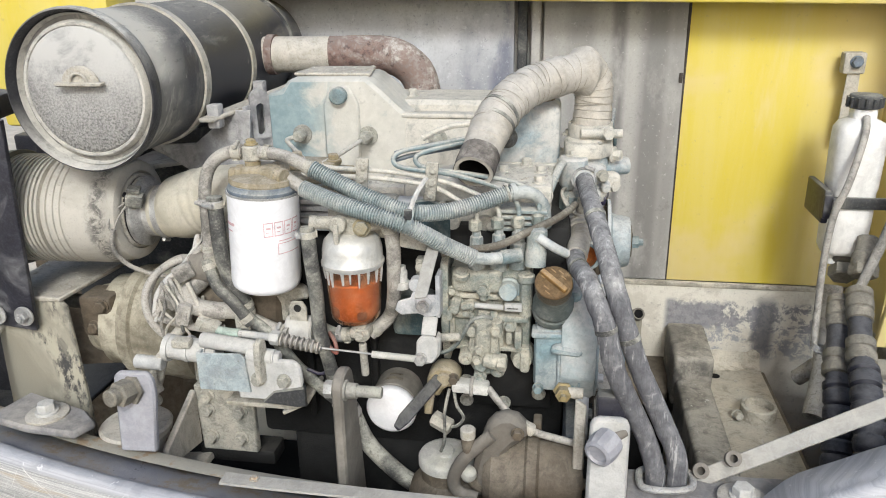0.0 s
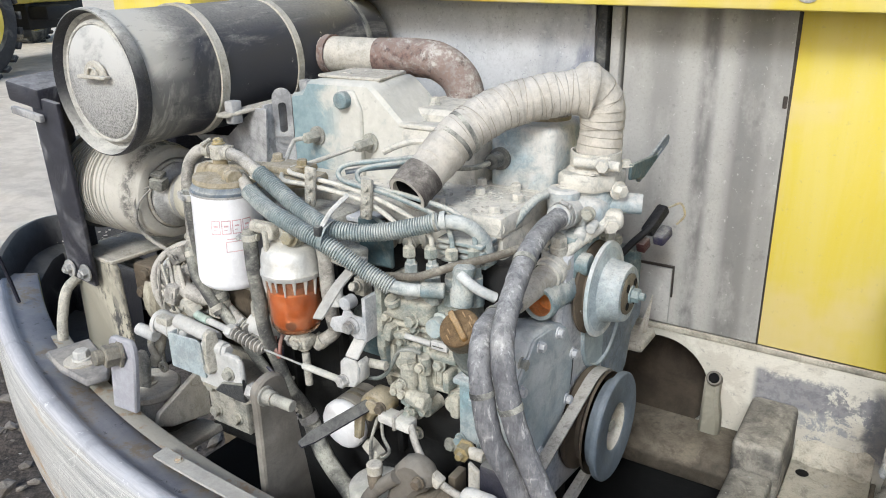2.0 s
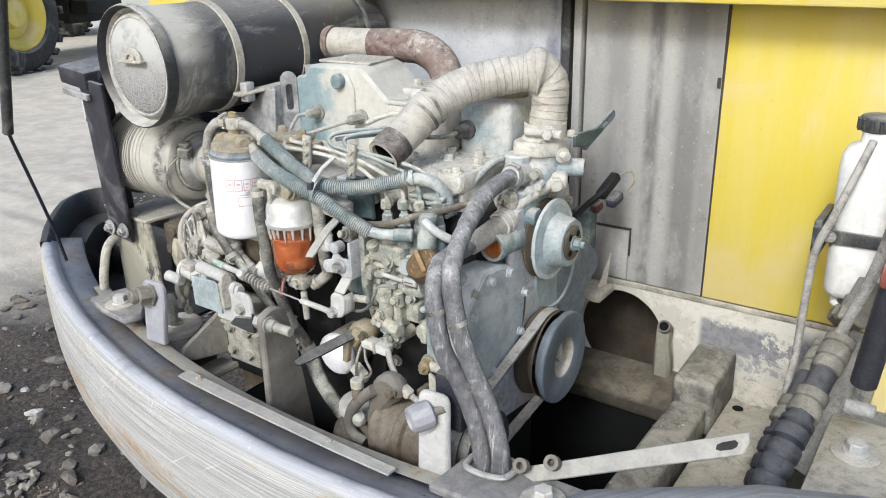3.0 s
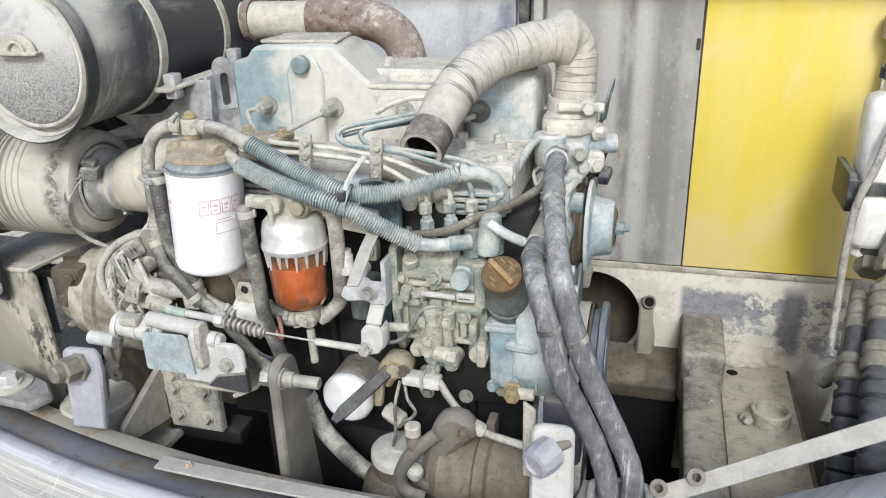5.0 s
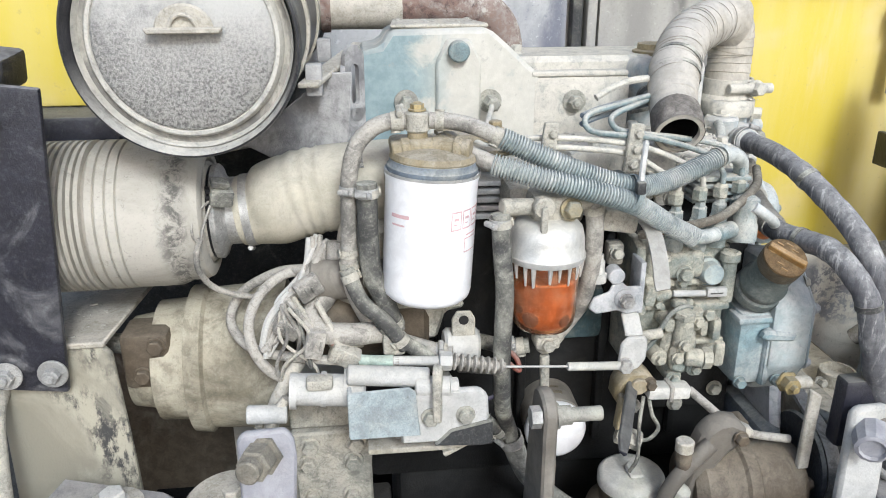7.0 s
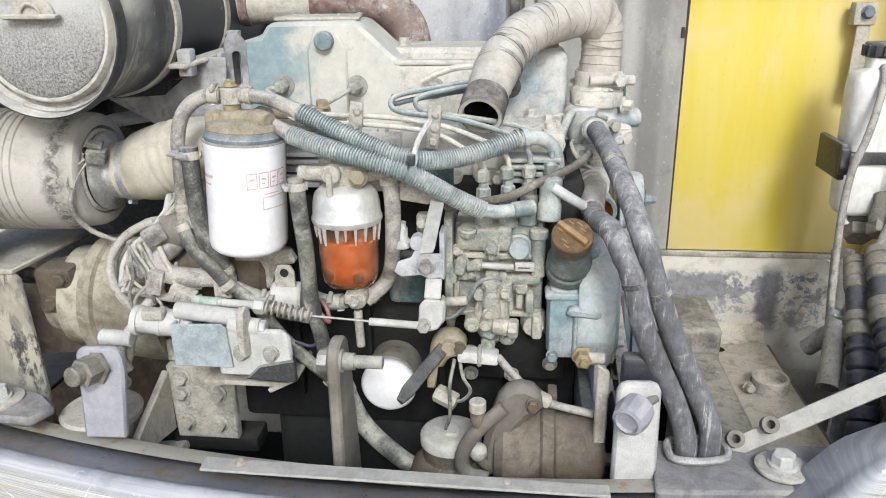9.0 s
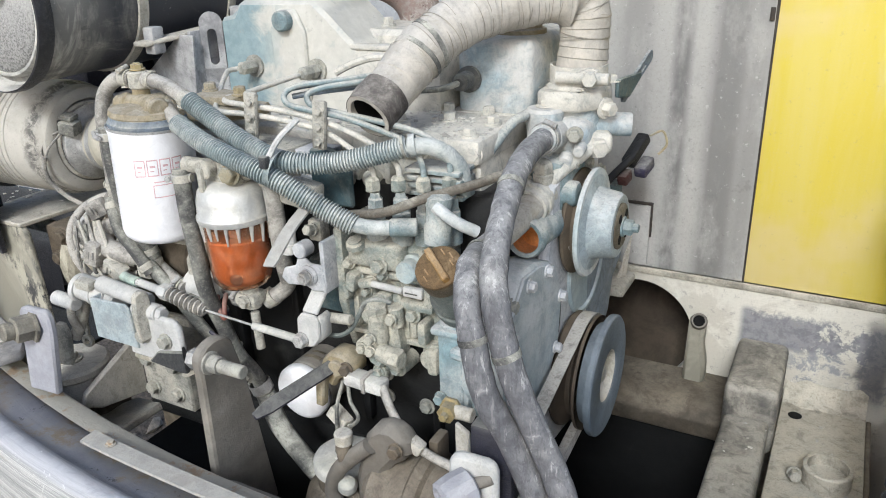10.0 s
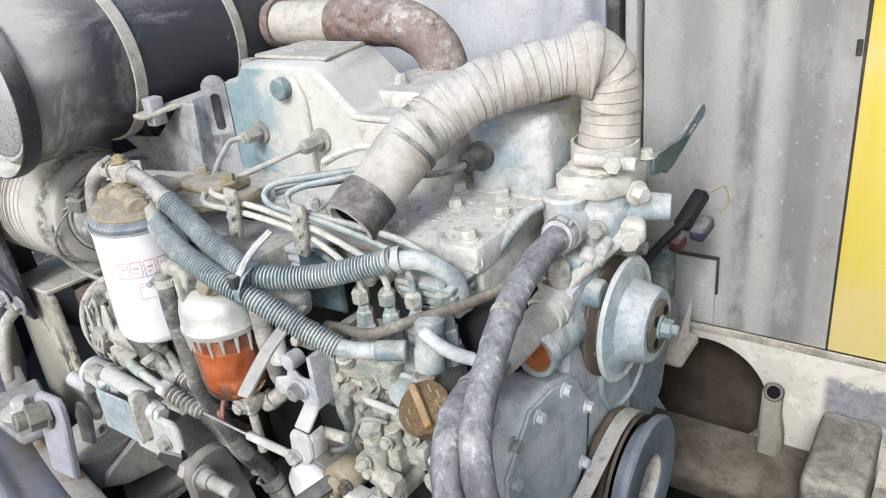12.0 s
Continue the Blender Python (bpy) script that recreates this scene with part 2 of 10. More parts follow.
def yellow_paint():
    n = Nodes("faded_yellow_paint")
    streak = n.noise(5.0, 5, 0.6, (3.0, 1.0, 0.35), 0.4)
    blot = n.noise(3.2, 4, 0.6)
    base = n.mix(n.ramp(streak, 0.36, 0.66), (0.625, 0.50, 0.065), (0.645, 0.535, 0.13))
    base = n.mix(n.ramp(blot, 0.52, 0.66, 0.0, 0.7), base, (0.66, 0.54, 0.27))
    base = n.mix(n.ramp(n.noise(3.4, 5, 0.6, (2.4, 1.0, 0.5), 0.1), 0.50, 0.66, 0.0, 0.55), base, (0.65, 0.565, 0.32))
    right = n.ramp(n.math("ADD", n.axis("X"), n.math("MULTIPLY", n.math("SUBTRACT", blot, 0.5), 0.25)), 0.44, 0.56, 0.0, 0.6)
    base = n.mix(right, base, (0.66, 0.55, 0.29))
    base = n.mix(n.ramp(n.noise(60, 5, 0.75), 0.60, 0.70, 0.0, 0.4), base, (0.40, 0.33, 0.15))
    fine = n.noise(300, 3, 0.6)
    base = n.mix(n.ramp(fine, 0.55, 0.8, 0.0, 0.25), base, (0.55, 0.48, 0.33))
    return n.done(base, 0.55, 0.0, fine, 0.0008, 0.3)


def grey_panel(name, a, b, smear, wipes=()):
    """Grey painted sheet with a dust film, fine pits and dark wiped streaks at the given x."""
    n = Nodes(name)
    wipe = n.noise(3.4, 5, 0.6, (3.2, 1.0, 0.45), 0.5)
    film = n.noise(2.4, 6, 0.65)
    fine = n.noise(190, 4, 0.7)
    spots = n.noise(46, 4, 0.6)
    color = n.mix(n.ramp(film, 0.35, 0.65), a, b)
    color = n.mix(n.ramp(n.noise(2.2, 6, 0.65, (1.5, 1.0, 0.8), 0.6), 0.52, 0.66, 0.0, 0.38), color, tuple(c * 0.62 for c in a))
    x = n.math("ADD", n.axis("X"), 0.5)
    for at, half, depth in wipes:
        wave = n.math("ADD", x, n.math("MULTIPLY", n.math("SUBTRACT", wipe, 0.5), 0.05))
        band = n.math("MULTIPLY", n.ramp(wave, at + 0.5 - half * 2, at + 0.5 - half * 0.5), n.ramp(wave, at + 0.5 + half * 0.5, at + 0.5 + half * 2, 1.0, 0.0))
        band = n.math("MULTIPLY", band, n.ramp(n.noise(5.0, 6, 0.7, (1.6, 1.0, 0.8)), 0.34, 0.54, 0.15, 1.0))
        color = n.mix(n.math("MULTIPLY", band, depth), color, smear)
    color = n.mix(n.ramp(fine, 0.45, 0.75, 0.0, 0.35), color, tuple(c * 0.6 for c in a))
    color = n.mix(n.ramp(n.noise(14, 6, 0.72, (1.0, 1.0, 0.6)), 0.50, 0.66, 0.0, 0.30), color, tuple(c * 0.62 for c in a))
    color = n.mix(n.ramp(n.noise(85, 4, 0.75), 0.60, 0.68, 0.0, 0.45), color, tuple(c * 1.2 for c in b))
    color = n.mix(n.ramp(spots, 0.64, 0.72, 0.0, 0.35), color, smear)
    color = n.mix(n.ramp(n.noise(120, 5, 0.8), 0.59, 0.66, 0.0, 0.5), color, smear)
    return n.done(color, 0.7, 0.0, fine, 0.0012, 0.4)


def lower_wall():
    n = Nodes("scraped_lower_wall")
    patch = n.noise(7.0, 6, 0.7, distort=0.8)
    scuff = n.noise(60, 6, 0.75)
    fine = n.noise(220, 4, 0.7)
    color = n.mix(n.ramp(patch, 0.45, 0.55), (0.64, 0.615, 0.54), (0.54, 0.51, 0.44))
    z = n.math("SUBTRACT", n.axis("Z"), 0.4)
    x = n.ramp(n.axis("X"), 0.235, 0.25)
    ragged = n.math("ADD", z, n.math("MULTIPLY", n.math("SUBTRACT", n.noise(17, 6, 0.75), 0.5), 0.10))
    belt = n.math("MULTIPLY", n.ramp(ragged, 0.495, 0.515), n.ramp(ragged, 0.565, 0.58, 1.0, 0.0))
    chip = n.noise(34, 8, 0.8, distort=0.4)
    solid = n.ramp(n.axis("X"), 0.30, 0.40, 0.34, 0.515)
    bare = n.math("MULTIPLY", n.math("MULTIPLY", belt, x), n.ramp(n.math("SUBTRACT", chip, n.math("SUBTRACT", solid, 0.34)), 0.30, 0.36))
    low = n.math("MULTIPLY", n.math("MULTIPLY", n.ramp(ragged, 0.43, 0.46), n.ramp(ragged, 0.50, 0.53, 1.0, 0.0)), n.ramp(n.axis("X"), 0.30, 0.34))
    flaked = n.math("MULTIPLY", low, n.ramp(chip, 0.48, 0.55, 0.0, 0.8))
    smear_z = n.math("MULTIPLY", n.ramp(z, 0.40, 0.47), n.ramp(z, 0.56, 0.60, 1.0, 0.0))
    smear_x = n.math("MULTIPLY", n.ramp(n.math("ADD", n.axis("X"), n.math("MULTIPLY", n.math("SUBTRACT", patch, 0.5), 0.12)), 0.425, 0.445), n.ramp(n.axis("X"), 0.465, 0.485, 1.0, 0.0))
    color = n.mix(n.math("MULTIPLY", bare, 0.9), color, n.mix(n.ramp(scuff, 0.4, 0.6), (0.15, 0.15, 0.175), (0.24, 0.24, 0.26)))
    color = n.mix(flaked, color, (0.24, 0.25, 0.28))
    color = n.mix(n.math("MULTIPLY", n.math("MULTIPLY", smear_x, smear_z), 0.9), color, (0.11, 0.11, 0.12))
    color = n.mix(n.ramp(scuff, 0.56, 0.66, 0.0, 0.55), color, (0.24, 0.23, 0.21))
    color = n.mix(n.ramp(fine, 0.5, 0.8, 0.0, 0.3), color, (0.26, 0.245, 0.21))
    return n.done(color, 0.85, 0.0, scuff, 0.004, 0.6)


def scuffed_rubber():
    """Dark hose rubber with chalky scuffs and dust along the top."""
    n = Nodes("scuffed_hose_rubber")
    long = n.noise(10, 6, 0.65, distort=0.8)
    scuff = n.noise(75, 6, 0.75, distort=0.6)
    fine = n.noise(420, 3, 0.7)
    color = n.mix(n.ramp(scuff, 0.32, 0.64), (0.085, 0.085, 0.093), (0.135, 0.135, 0.145))
    film = n.math("ADD", n.ramp(n.up(), 0.0, 0.9, 0.0, 0.40), n.ramp(long, 0.44, 0.70, 0.0, 0.5))
    color = n.mix(n.math("MULTIPLY", film, n.ramp(scuff, 0.32, 0.56, 0.5, 1.0)), color, (0.43, 0.425, 0.41))
    color = n.mix(n.ramp(n.math("ADD", n.math("MULTIPLY", scuff, 0.7), n.math("MULTIPLY", long, 0.35)), 0.58, 0.66, 0.0, 0.35), color, (0.45, 0.44, 0.425))
    streak = n.noise(110, 6, 0.75, (1.0, 1.0, 0.09))
    color = n.mix(n.math("MULTIPLY", n.ramp(streak, 0.55, 0.63, 0.0, 0.62), n.ramp(long, 0.36, 0.56, 0.25, 1.0)), color, (0.60, 0.59, 0.57))
    color = n.mix(n.ramp(streak, 0.47, 0.40, 0.0, 0.45), color, (0.055, 0.054, 0.062))
    return n.done(color, 0.8, 0.0, n.math("ADD", n.math("MULTIPLY", scuff, 0.6), n.math("MULTIPLY", fine, 0.4)), 0.003, 0.6)


def stained_plate():
    """Cream dusty plate with black scuffs and oil stains."""
    n = Nodes("stained_cream_plate")
    big = n.noise(6, 6, 0.65, distort=0.6)
    scuff = n.noise(55, 6, 0.75, (1.0, 1.0, 0.5))
    fine = n.noise(300, 4, 0.7)
    color = n.mix(n.ramp(big, 0.38, 0.6), (0.24, 0.225, 0.18), (0.40, 0.375, 0.30))
    color = n.mix(n.math("MULTIPLY", n.ramp(big, 0.47, 0.60), n.ramp(scuff, 0.44, 0.56)), color, (0.05, 0.05, 0.05))
    color = n.mix(n.ramp(n.up(), 0.3, 0.9, 0.0, 0.5), color, (0.42, 0.40, 0.34))
    color = n.mix(n.ramp(fine, 0.5, 0.8, 0.0, 0.35), color, (0.22, 0.2, 0.17))
    return n.done(color, 0.85, 0.0, n.math("ADD", n.math("MULTIPLY", scuff, 0.6), n.math("MULTIPLY", fine, 0.4)), 0.003, 0.5)


def manifold_paint():
    """Teal paint, bare at the far left end, caked with pale dust towards the middle."""
    n = Nodes("teal_manifold_paint")
    big = n.noise(13, 6, 0.62, distort=0.9)
    mid = n.noise(55, 6, 0.72)
    fine = n.noise(420, 3, 0.7)
    teal = n.mix(n.ramp(mid, 0.35, 0.65), (0.17, 0.255, 0.28), (0.235, 0.325, 0.35))
    x = n.math("ADD", n.math("ADD", n.axis("X"), 0.6), n.math("MULTIPLY", n.math("SUBTRACT", big, 0.5), 0.40))
    cover = n.math("ADD", n.ramp(x, 0.17, 0.25, 0.10, 1.0), n.ramp(n.up(), 0.2, 0.9, 0.0, 0.6))
    cover = n.math("MULTIPLY", cover, n.ramp(mid, 0.28, 0.42, 0.72, 1.0))
    color = n.mix(cover, teal, n.mix(n.ramp(mid, 0.4, 0.7), (0.50, 0.487, 0.44), (0.565, 0.55, 0.50)))
    color = n.mix(n.ramp(n.noise(90, 5, 0.75), 0.60, 0.66, 0.0, 0.4), color, (0.30, 0.30, 0.28))
    return n.done(color, n.ramp(cover, 0, 0.7, 0.5, 0.92), 0.0, n.math("ADD", n.math("MULTIPLY", mid, 0.6), n.math("MULTIPLY", fine, 0.4)), 0.002, 0.5)


def duct_rubber():
    """Pale dusty rubber with a ragged black smudge round the cone."""
    n = Nodes("smudged_duct_rubber")
    big = n.noise(9, 6, 0.65, distort=0.8)
    grit = n.noise(75, 6, 0.78, distort=0.5)
    fine = n.noise(340, 4, 0.7)
    color = n.mix(n.ramp(big, 0.36, 0.64), (0.37, 0.35, 0.305), (0.485, 0.462, 0.41))
    x = n.math("ADD", n.math("ADD", n.axis("X"), 1.0), n.math("MULTIPLY", n.math("SUBTRACT", big, 0.5), 0.055))
    band = n.math("MULTIPLY", n.ramp(x, 0.278, 0.294), n.ramp(x, 0.300, 0.316, 1.0, 0.0))
    color = n.mix(n.math("MULTIPLY", band, n.ramp(grit, 0.40, 0.58, 0.1, 0.85)), color, (0.075, 0.072, 0.068))
    color = n.mix(n.ramp(grit, 0.58, 0.66, 0.0, 0.45), color, (0.16, 0.155, 0.14))
    color = n.mix(n.ramp(fine, 0.52, 0.72, 0.0, 0.3), color, (0.22, 0.21, 0.19))
    return n.done(color, 0.9, 0.0, n.math("ADD", n.math("MULTIPLY", grit, 0.5), n.math("MULTIPLY", fine, 0.4)), 0.003, 0.6)


def rust_pipe():
    """Brown rusty exhaust pipe, dusted pale on top and towards its far bend."""
    n = Nodes("dusted_rusty_pipe")
    big = n.noise(16, 6, 0.7, distort=0.7)
    pit = n.noise(95, 5, 0.75)
    fine = n.noise(330, 3, 0.7)
    color = n.mix(n.ramp(pit, 0.36, 0.6), (0.105, 0.068, 0.058), (0.19, 0.125, 0.105))
    east = n.ramp(n.math("ADD", n.math("ADD", n.axis("X"), 0.6), n.math("MULTIPLY", n.math("SUBTRACT", big, 0.5), 0.35)), 0.26, 0.36, 0.0, 0.55)
    film = n.math("ADD", n.ramp(n.up(), 0.15, 0.95, 0.0, 0.35), n.ramp(big, 0.50, 0.64, 0.0, 0.55))
    film = n.math("MULTIPLY", n.math("ADD", film, east), n.ramp(pit, 0.40, 0.58, 1.0, 0.3))
    color = n.mix(film, color, (0.44, 0.41, 0.375))
    color = n.mix(n.ramp(n.noise(60, 5, 0.8), 0.58, 0.64, 0.0, 0.7), color, (0.07, 0.05, 0.045))
    return n.done(color, 0.9, 0.0, n.math("ADD", n.math("MULTIPLY", pit, 0.6), n.math("MULTIPLY", fine, 0.4)), 0.003, 0.6)


def counterweight_paint():
    """Worn grey paint: long pale scrapes along the bend, a rust band low down, old yellow at one end."""
    n = Nodes("worn_counterweight_paint")
    scratch = n.noise(2.0, 12, 0.78, (1.0, 1.0, 95.0), 0.7)
    hair = n.noise(3.0, 8, 0.8, (1.0, 1.0, 260.0), 0.4)
    wide = n.noise(1.8, 7, 0.65, (1.0, 1.0, 9.0), 0.8)
    patch = n.noise(4.5, 7, 0.68, distort=0.5)
    chips = n.noise(46, 6, 0.75)
    fine = n.noise(300, 4, 0.7)
    # ledge behind the lip: dull lavender grey, chipped to dark metal
    deck = n.mix(n.ramp(patch, 0.40, 0.60), (0.25, 0.252, 0.275), (0.37, 0.368, 0.385))
    deck = n.mix(n.ramp(chips, 0.60, 0.64, 0.0, 0.7), deck, (0.06, 0.058, 0.058))
    deck = n.mix(n.math("MULTIPLY", n.ramp(patch, 0.50, 0.60), n.ramp(chips, 0.42, 0.55, 0.2, 0.85)), deck, (0.32, 0.25, 0.16))
    lip = n.mix(n.ramp(scratch, 0.40, 0.60), (0.36, 0.365, 0.39), (0.50, 0.50, 0.52))
    lip = n.mix(n.ramp(patch, 0.54, 0.60, 0.0, 0.45), lip, (0.25, 0.255, 0.28))
    lip = n.mix(n.ramp(chips, 0.62, 0.66, 0.0, 0.8), lip, (0.70, 0.70, 0.70))
    top = n.mix(n.ramp(n.axis("Z"), 0.983, 0.991), deck, lip)
    face = n.mix(n.ramp(scratch, 0.38, 0.62), (0.30, 0.30, 0.30), (0.47, 0.47, 0.455))
    face = n.mix(n.ramp(hair, 0.53, 0.56, 0.0, 0.85), face, (0.66, 0.66, 0.63))
    face = n.mix(n.ramp(hair, 0.45, 0.42, 0.0, 0.75), face, (0.17, 0.165, 0.155))
    face = n.mix(n.ramp(scratch, 0.60, 0.63, 0.0, 0.8), face, (0.68, 0.68, 0.65))
    for turn, scale in ((35, 3.0), (-28, 3.6), (62, 4.2)):
        face = n.mix(n.math("MULTIPLY", n.ramp(n.scrape(scale, (1.0, 1.0, 70.0), turn), 0.64, 0.66, 0.0, 0.85), n.ramp(patch, 0.46, 0.56)), face, (0.74, 0.74, 0.71))
    z = n.math("ADD", n.axis("Z"), n.math("MULTIPLY", n.math("SUBTRACT", patch, 0.5), 0.16))
    low = n.math("MULTIPLY", n.ramp(z, 0.765, 0.80), n.ramp(z, 0.835, 0.87, 1.0, 0.0))
    face = n.mix(n.math("MULTIPLY", n.math("MULTIPLY", low, n.ramp(wide, 0.44, 0.54)), n.ramp(chips, 0.40, 0.56, 0.35, 0.9)), face, (0.36, 0.235, 0.115))
    face = n.mix(n.ramp(wide, 0.60, 0.66, 0.0, 0.5), face, (0.41, 0.31, 0.18))
    west = n.math("MULTIPLY", n.ramp(n.math("ADD", n.axis("X"), 2.0), 0.72, 0.96, 1.0, 0.0), n.ramp(patch, 0.47, 0.54))
    face = n.mix(n.math("MULTIPLY", west, n.ramp(z, 0.84, 0.88)), face, (0.60, 0.49, 0.14))
    face = n.mix(n.ramp(n.noise(11, 6, 0.7), 0.64, 0.67, 0.0, 0.7), face, (0.66, 0.66, 0.65))
    color = n.mix(n.ramp(n.up(), 0.30, 0.62), face, top)
    color = n.mix(n.ramp(fine, 0.5, 0.8, 0.0, 0.3), color, (0.34, 0.32, 0.29))
    return n.done(color, 0.6, 0.0, n.math("ADD", n.math("MULTIPLY", scratch, 0.6), n.math("MULTIPLY", hair, 0.3)), 0.004, 0.5)


def drum_paint():
    """Black drum: cream dust on the front end, wiped and streaked farther back."""
    n = Nodes("wiped_drum_paint")
    wash = n.noise(4.2, 6, 0.62, distort=1.2)
    streak = n.noise(7.0, 6, 0.7, (3.0, 0.5, 1.2), 0.8)
    fine = n.noise(260, 4, 0.7)
    y = n.math("SUBTRACT", n.axis("Y"), 0.9)
    front = n.ramp(n.math("ADD", y, n.math("MULTIPLY", n.math("SUBTRACT", wash, 0.5), 0.30)), 0.09, 0.20, 0.95, 0.0)
    crown = n.ramp(n.math("ADD", n.math("ADD", n.math("MULTIPLY", n.up(), 0.5), 0.5), n.math("MULTIPLY", n.math("SUBTRACT", n.noise(9, 6, 0.7, (1.0, 2.6, 0.6), 0.7), 0.5), 0.9)), 0.44, 0.64, 0.22, 1.0)
    front = n.math("MULTIPLY", front, crown)
    film = n.math("ADD", n.ramp(streak, 0.54, 0.70, 0.0, 0.42), n.ramp(wash, 0.56, 0.66, 0.0, 0.32))
    film = n.math("ADD", film, n.ramp(n.up(), 0.45, 0.98, 0.0, 0.45))
    cover = n.math("ADD", n.math("MULTIPLY", film, n.ramp(fine, 0.35, 0.6, 0.6, 1.0)), n.math("MULTIPLY", front, n.ramp(streak, 0.32, 0.5, 0.5, 1.0)))
    color = n.mix(cover, (0.045, 0.046, 0.053), (0.47, 0.45, 0.40))
    color = n.mix(n.ramp(n.noise(70, 5, 0.75, (1.0, 0.4, 1.0)), 0.58, 0.66, 0.0, 0.4), color, (0.045, 0.045, 0.05))
    color = n.mix(n.ramp(n.noise(48, 5, 0.7), 0.66, 0.70, 0.0, 0.5), color, (0.5, 0.48, 0.43))
    return n.done(color, n.ramp(cover, 0, 0.6, 0.42, 0.9), 0.0, fine, 0.001, 0.4)


def drum_lid():
    """Black lid: smooth dust film above, coarse crust below."""
    n = Nodes("crusted_lid")
    crust = n.noise(330, 4, 0.7)
    film = n.noise(11, 6, 0.68, distort=0.6)
    edge = n.math("ADD", n.math("SUBTRACT", n.axis("Z"), 1.2), n.math("MULTIPLY", film, 0.10))
    mask = n.ramp(edge, 0.30, 0.43, 1.0, 0.0)
    color = n.mix(n.ramp(film, 0.38, 0.56, 0.45, 0.96), (0.11, 0.11, 0.12), (0.50, 0.495, 0.475))
    rough_col = n.mix(n.ramp(crust, 0.34, 0.62), (0.17, 0.167, 0.16), (0.44, 0.43, 0.41))
    color = n.mix(mask, color, rough_col)
    return n.done(color, 0.9, 0.0, n.math("MULTIPLY", crust, mask), 0.006, 0.8)


def glass(name, color, rough=0.05):
    n = Nodes(name)
    n.bsdf.inputs["Transmission Weight"].default_value = 1.0
    n.bsdf.inputs["IOR"].default_value = 1.35
    grime = n.noise(70, 4, 0.7)
    film = n.math("MULTIPLY", n.ramp(n.noise(28, 6, 0.7), 0.40, 0.64, 0.01, 0.12), 1.0)
    n.link(n.math("SUBTRACT", 1.0, film), n.bsdf.inputs["Transmission Weight"])
    return n.done(n.mix(n.ramp(grime, 0.5, 0.75, 0.0, 0.5), color, (0.45, 0.20, 0.10)), rough, 0.0)


def ground_soil():
    n = Nodes("gravelly_soil")
    big, mid, fine = n.noise(0.35, 6, 0.6), n.noise(5.0, 6, 0.7), n.noise(60, 5, 0.75)
    dry = n.mix(n.ramp(mid, 0.35, 0.65), (0.52, 0.465, 0.385), (0.66, 0.60, 0.51))
    wet = n.mix(n.ramp(fine, 0.4, 0.65), (0.038, 0.031, 0.025), (0.12, 0.098, 0.08))
    away = n.add("ShaderNodeVectorMath")
    away.operation = "DISTANCE"
    away.inputs[1].default_value = (0.3, 0.6, 0.1)
    n.link(n.coord, away.inputs[0])
    far = n.math("MULTIPLY", away.outputs["Value"], 0.125)
    near = n.ramp(n.math("ADD", far, n.math("MULTIPLY", n.math("SUBTRACT", n.noise(0.9, 6, 0.65), 0.5), 0.35)), 0.40, 0.56)
    color = n.mix(near, wet, dry)
    return n.done(color, 0.95, 0.0, n.math("ADD", n.math("MULTIPLY", mid, 0.6), n.math("MULTIPLY", fine, 0.4)), 0.03, 0.8)


M["yellow"] = yellow_paint()
M["grey"] = grey_panel("grey_sheet", (0.375, 0.366, 0.345), (0.475, 0.465, 0.442), (0.15, 0.147, 0.143), ((0.105, 0.011, 0.95), (0.180, 0.022, 0.8), (0.03, 0.02, 0.45), (0.222, 0.010, 0.5)))
M["bluegrey_sheet"] = grey_panel("pale_blue_sheet", (0.43, 0.442, 0.462), (0.54, 0.55, 0.568), (0.12, 0.13, 0.18), ((-0.13, 0.020, 0.85), (-0.19, 0.02, 0.4)))
M["lower"] = lower_wall()
M["weight"] = counterweight_paint()
M["hose"] = scuffed_rubber()
M["plate"] = stained_plate()
M["rust_edge"] = speckled("rust_edged_steel", (0.40, 0.37, 0.31), (0.33, 0.20, 0.10), 26, 0.52, 0.62, 0.85, 0.002, 0.25)
M["manifold"] = manifold_paint()
M["duct"] = duct_rubber()
M["rust"] = rust_pipe()
M["bare_rubber"] = dusty("grimy_brown_rubber", (0.055, 0.045, 0.042), 0.42, 0.35, rough=0.75, dust=(0.33, 0.305, 0.27), speck=0.7, size=20)
M["deck"] = dusty("beige_dusty_deck", (0.17, 0.155, 0.13), 0.72, 0.6, speck=0.7, dust=(0.50, 0.465, 0.385), size=7)
M["sooty_step"] = dusty("sooty_dusted_steel", (0.075, 0.072, 0.068), 0.50, 0.35, speck=0.6, dust=(0.37, 0.345, 0.295), size=9)
M["fitting"] = dusty("grimy_steel_fitting", (0.20, 0.185, 0.155), 0.35, 0.35, rough=0.45, metal=0.35, dust=(0.36, 0.335, 0.28), speck=0.8, size=12)
M["guard_wrap"] = dusty("scuffed_black_wrap", (0.018, 0.018, 0.027), 0.10, 0.22, rough=0.35, dust=(0.34, 0.34, 0.34), speck=0.45, size=16)
M["lid_edge"] = dusty("caked_lid_edge", (0.16, 0.155, 0.15), 0.8, 0.6, dust=(0.54, 0.525, 0.48), speck=0.4, size=8)
M["gap"] = dusty("dark_brown_seal", (0.045, 0.036, 0.03), 0.1, 0.1, speck=0.3)
M["pump_cream"] = dusty("cream_oily_housing", (0.15, 0.13, 0.09), 0.5, 0.4, speck=0.5, dust=(0.42, 0.39, 0.31), size=8)
M["lid"] = drum_lid()
M["drum"] = drum_paint()
M["glass"] = glass("grimy_clear_bowl", (0.92, 0.60, 0.40), 0.10)
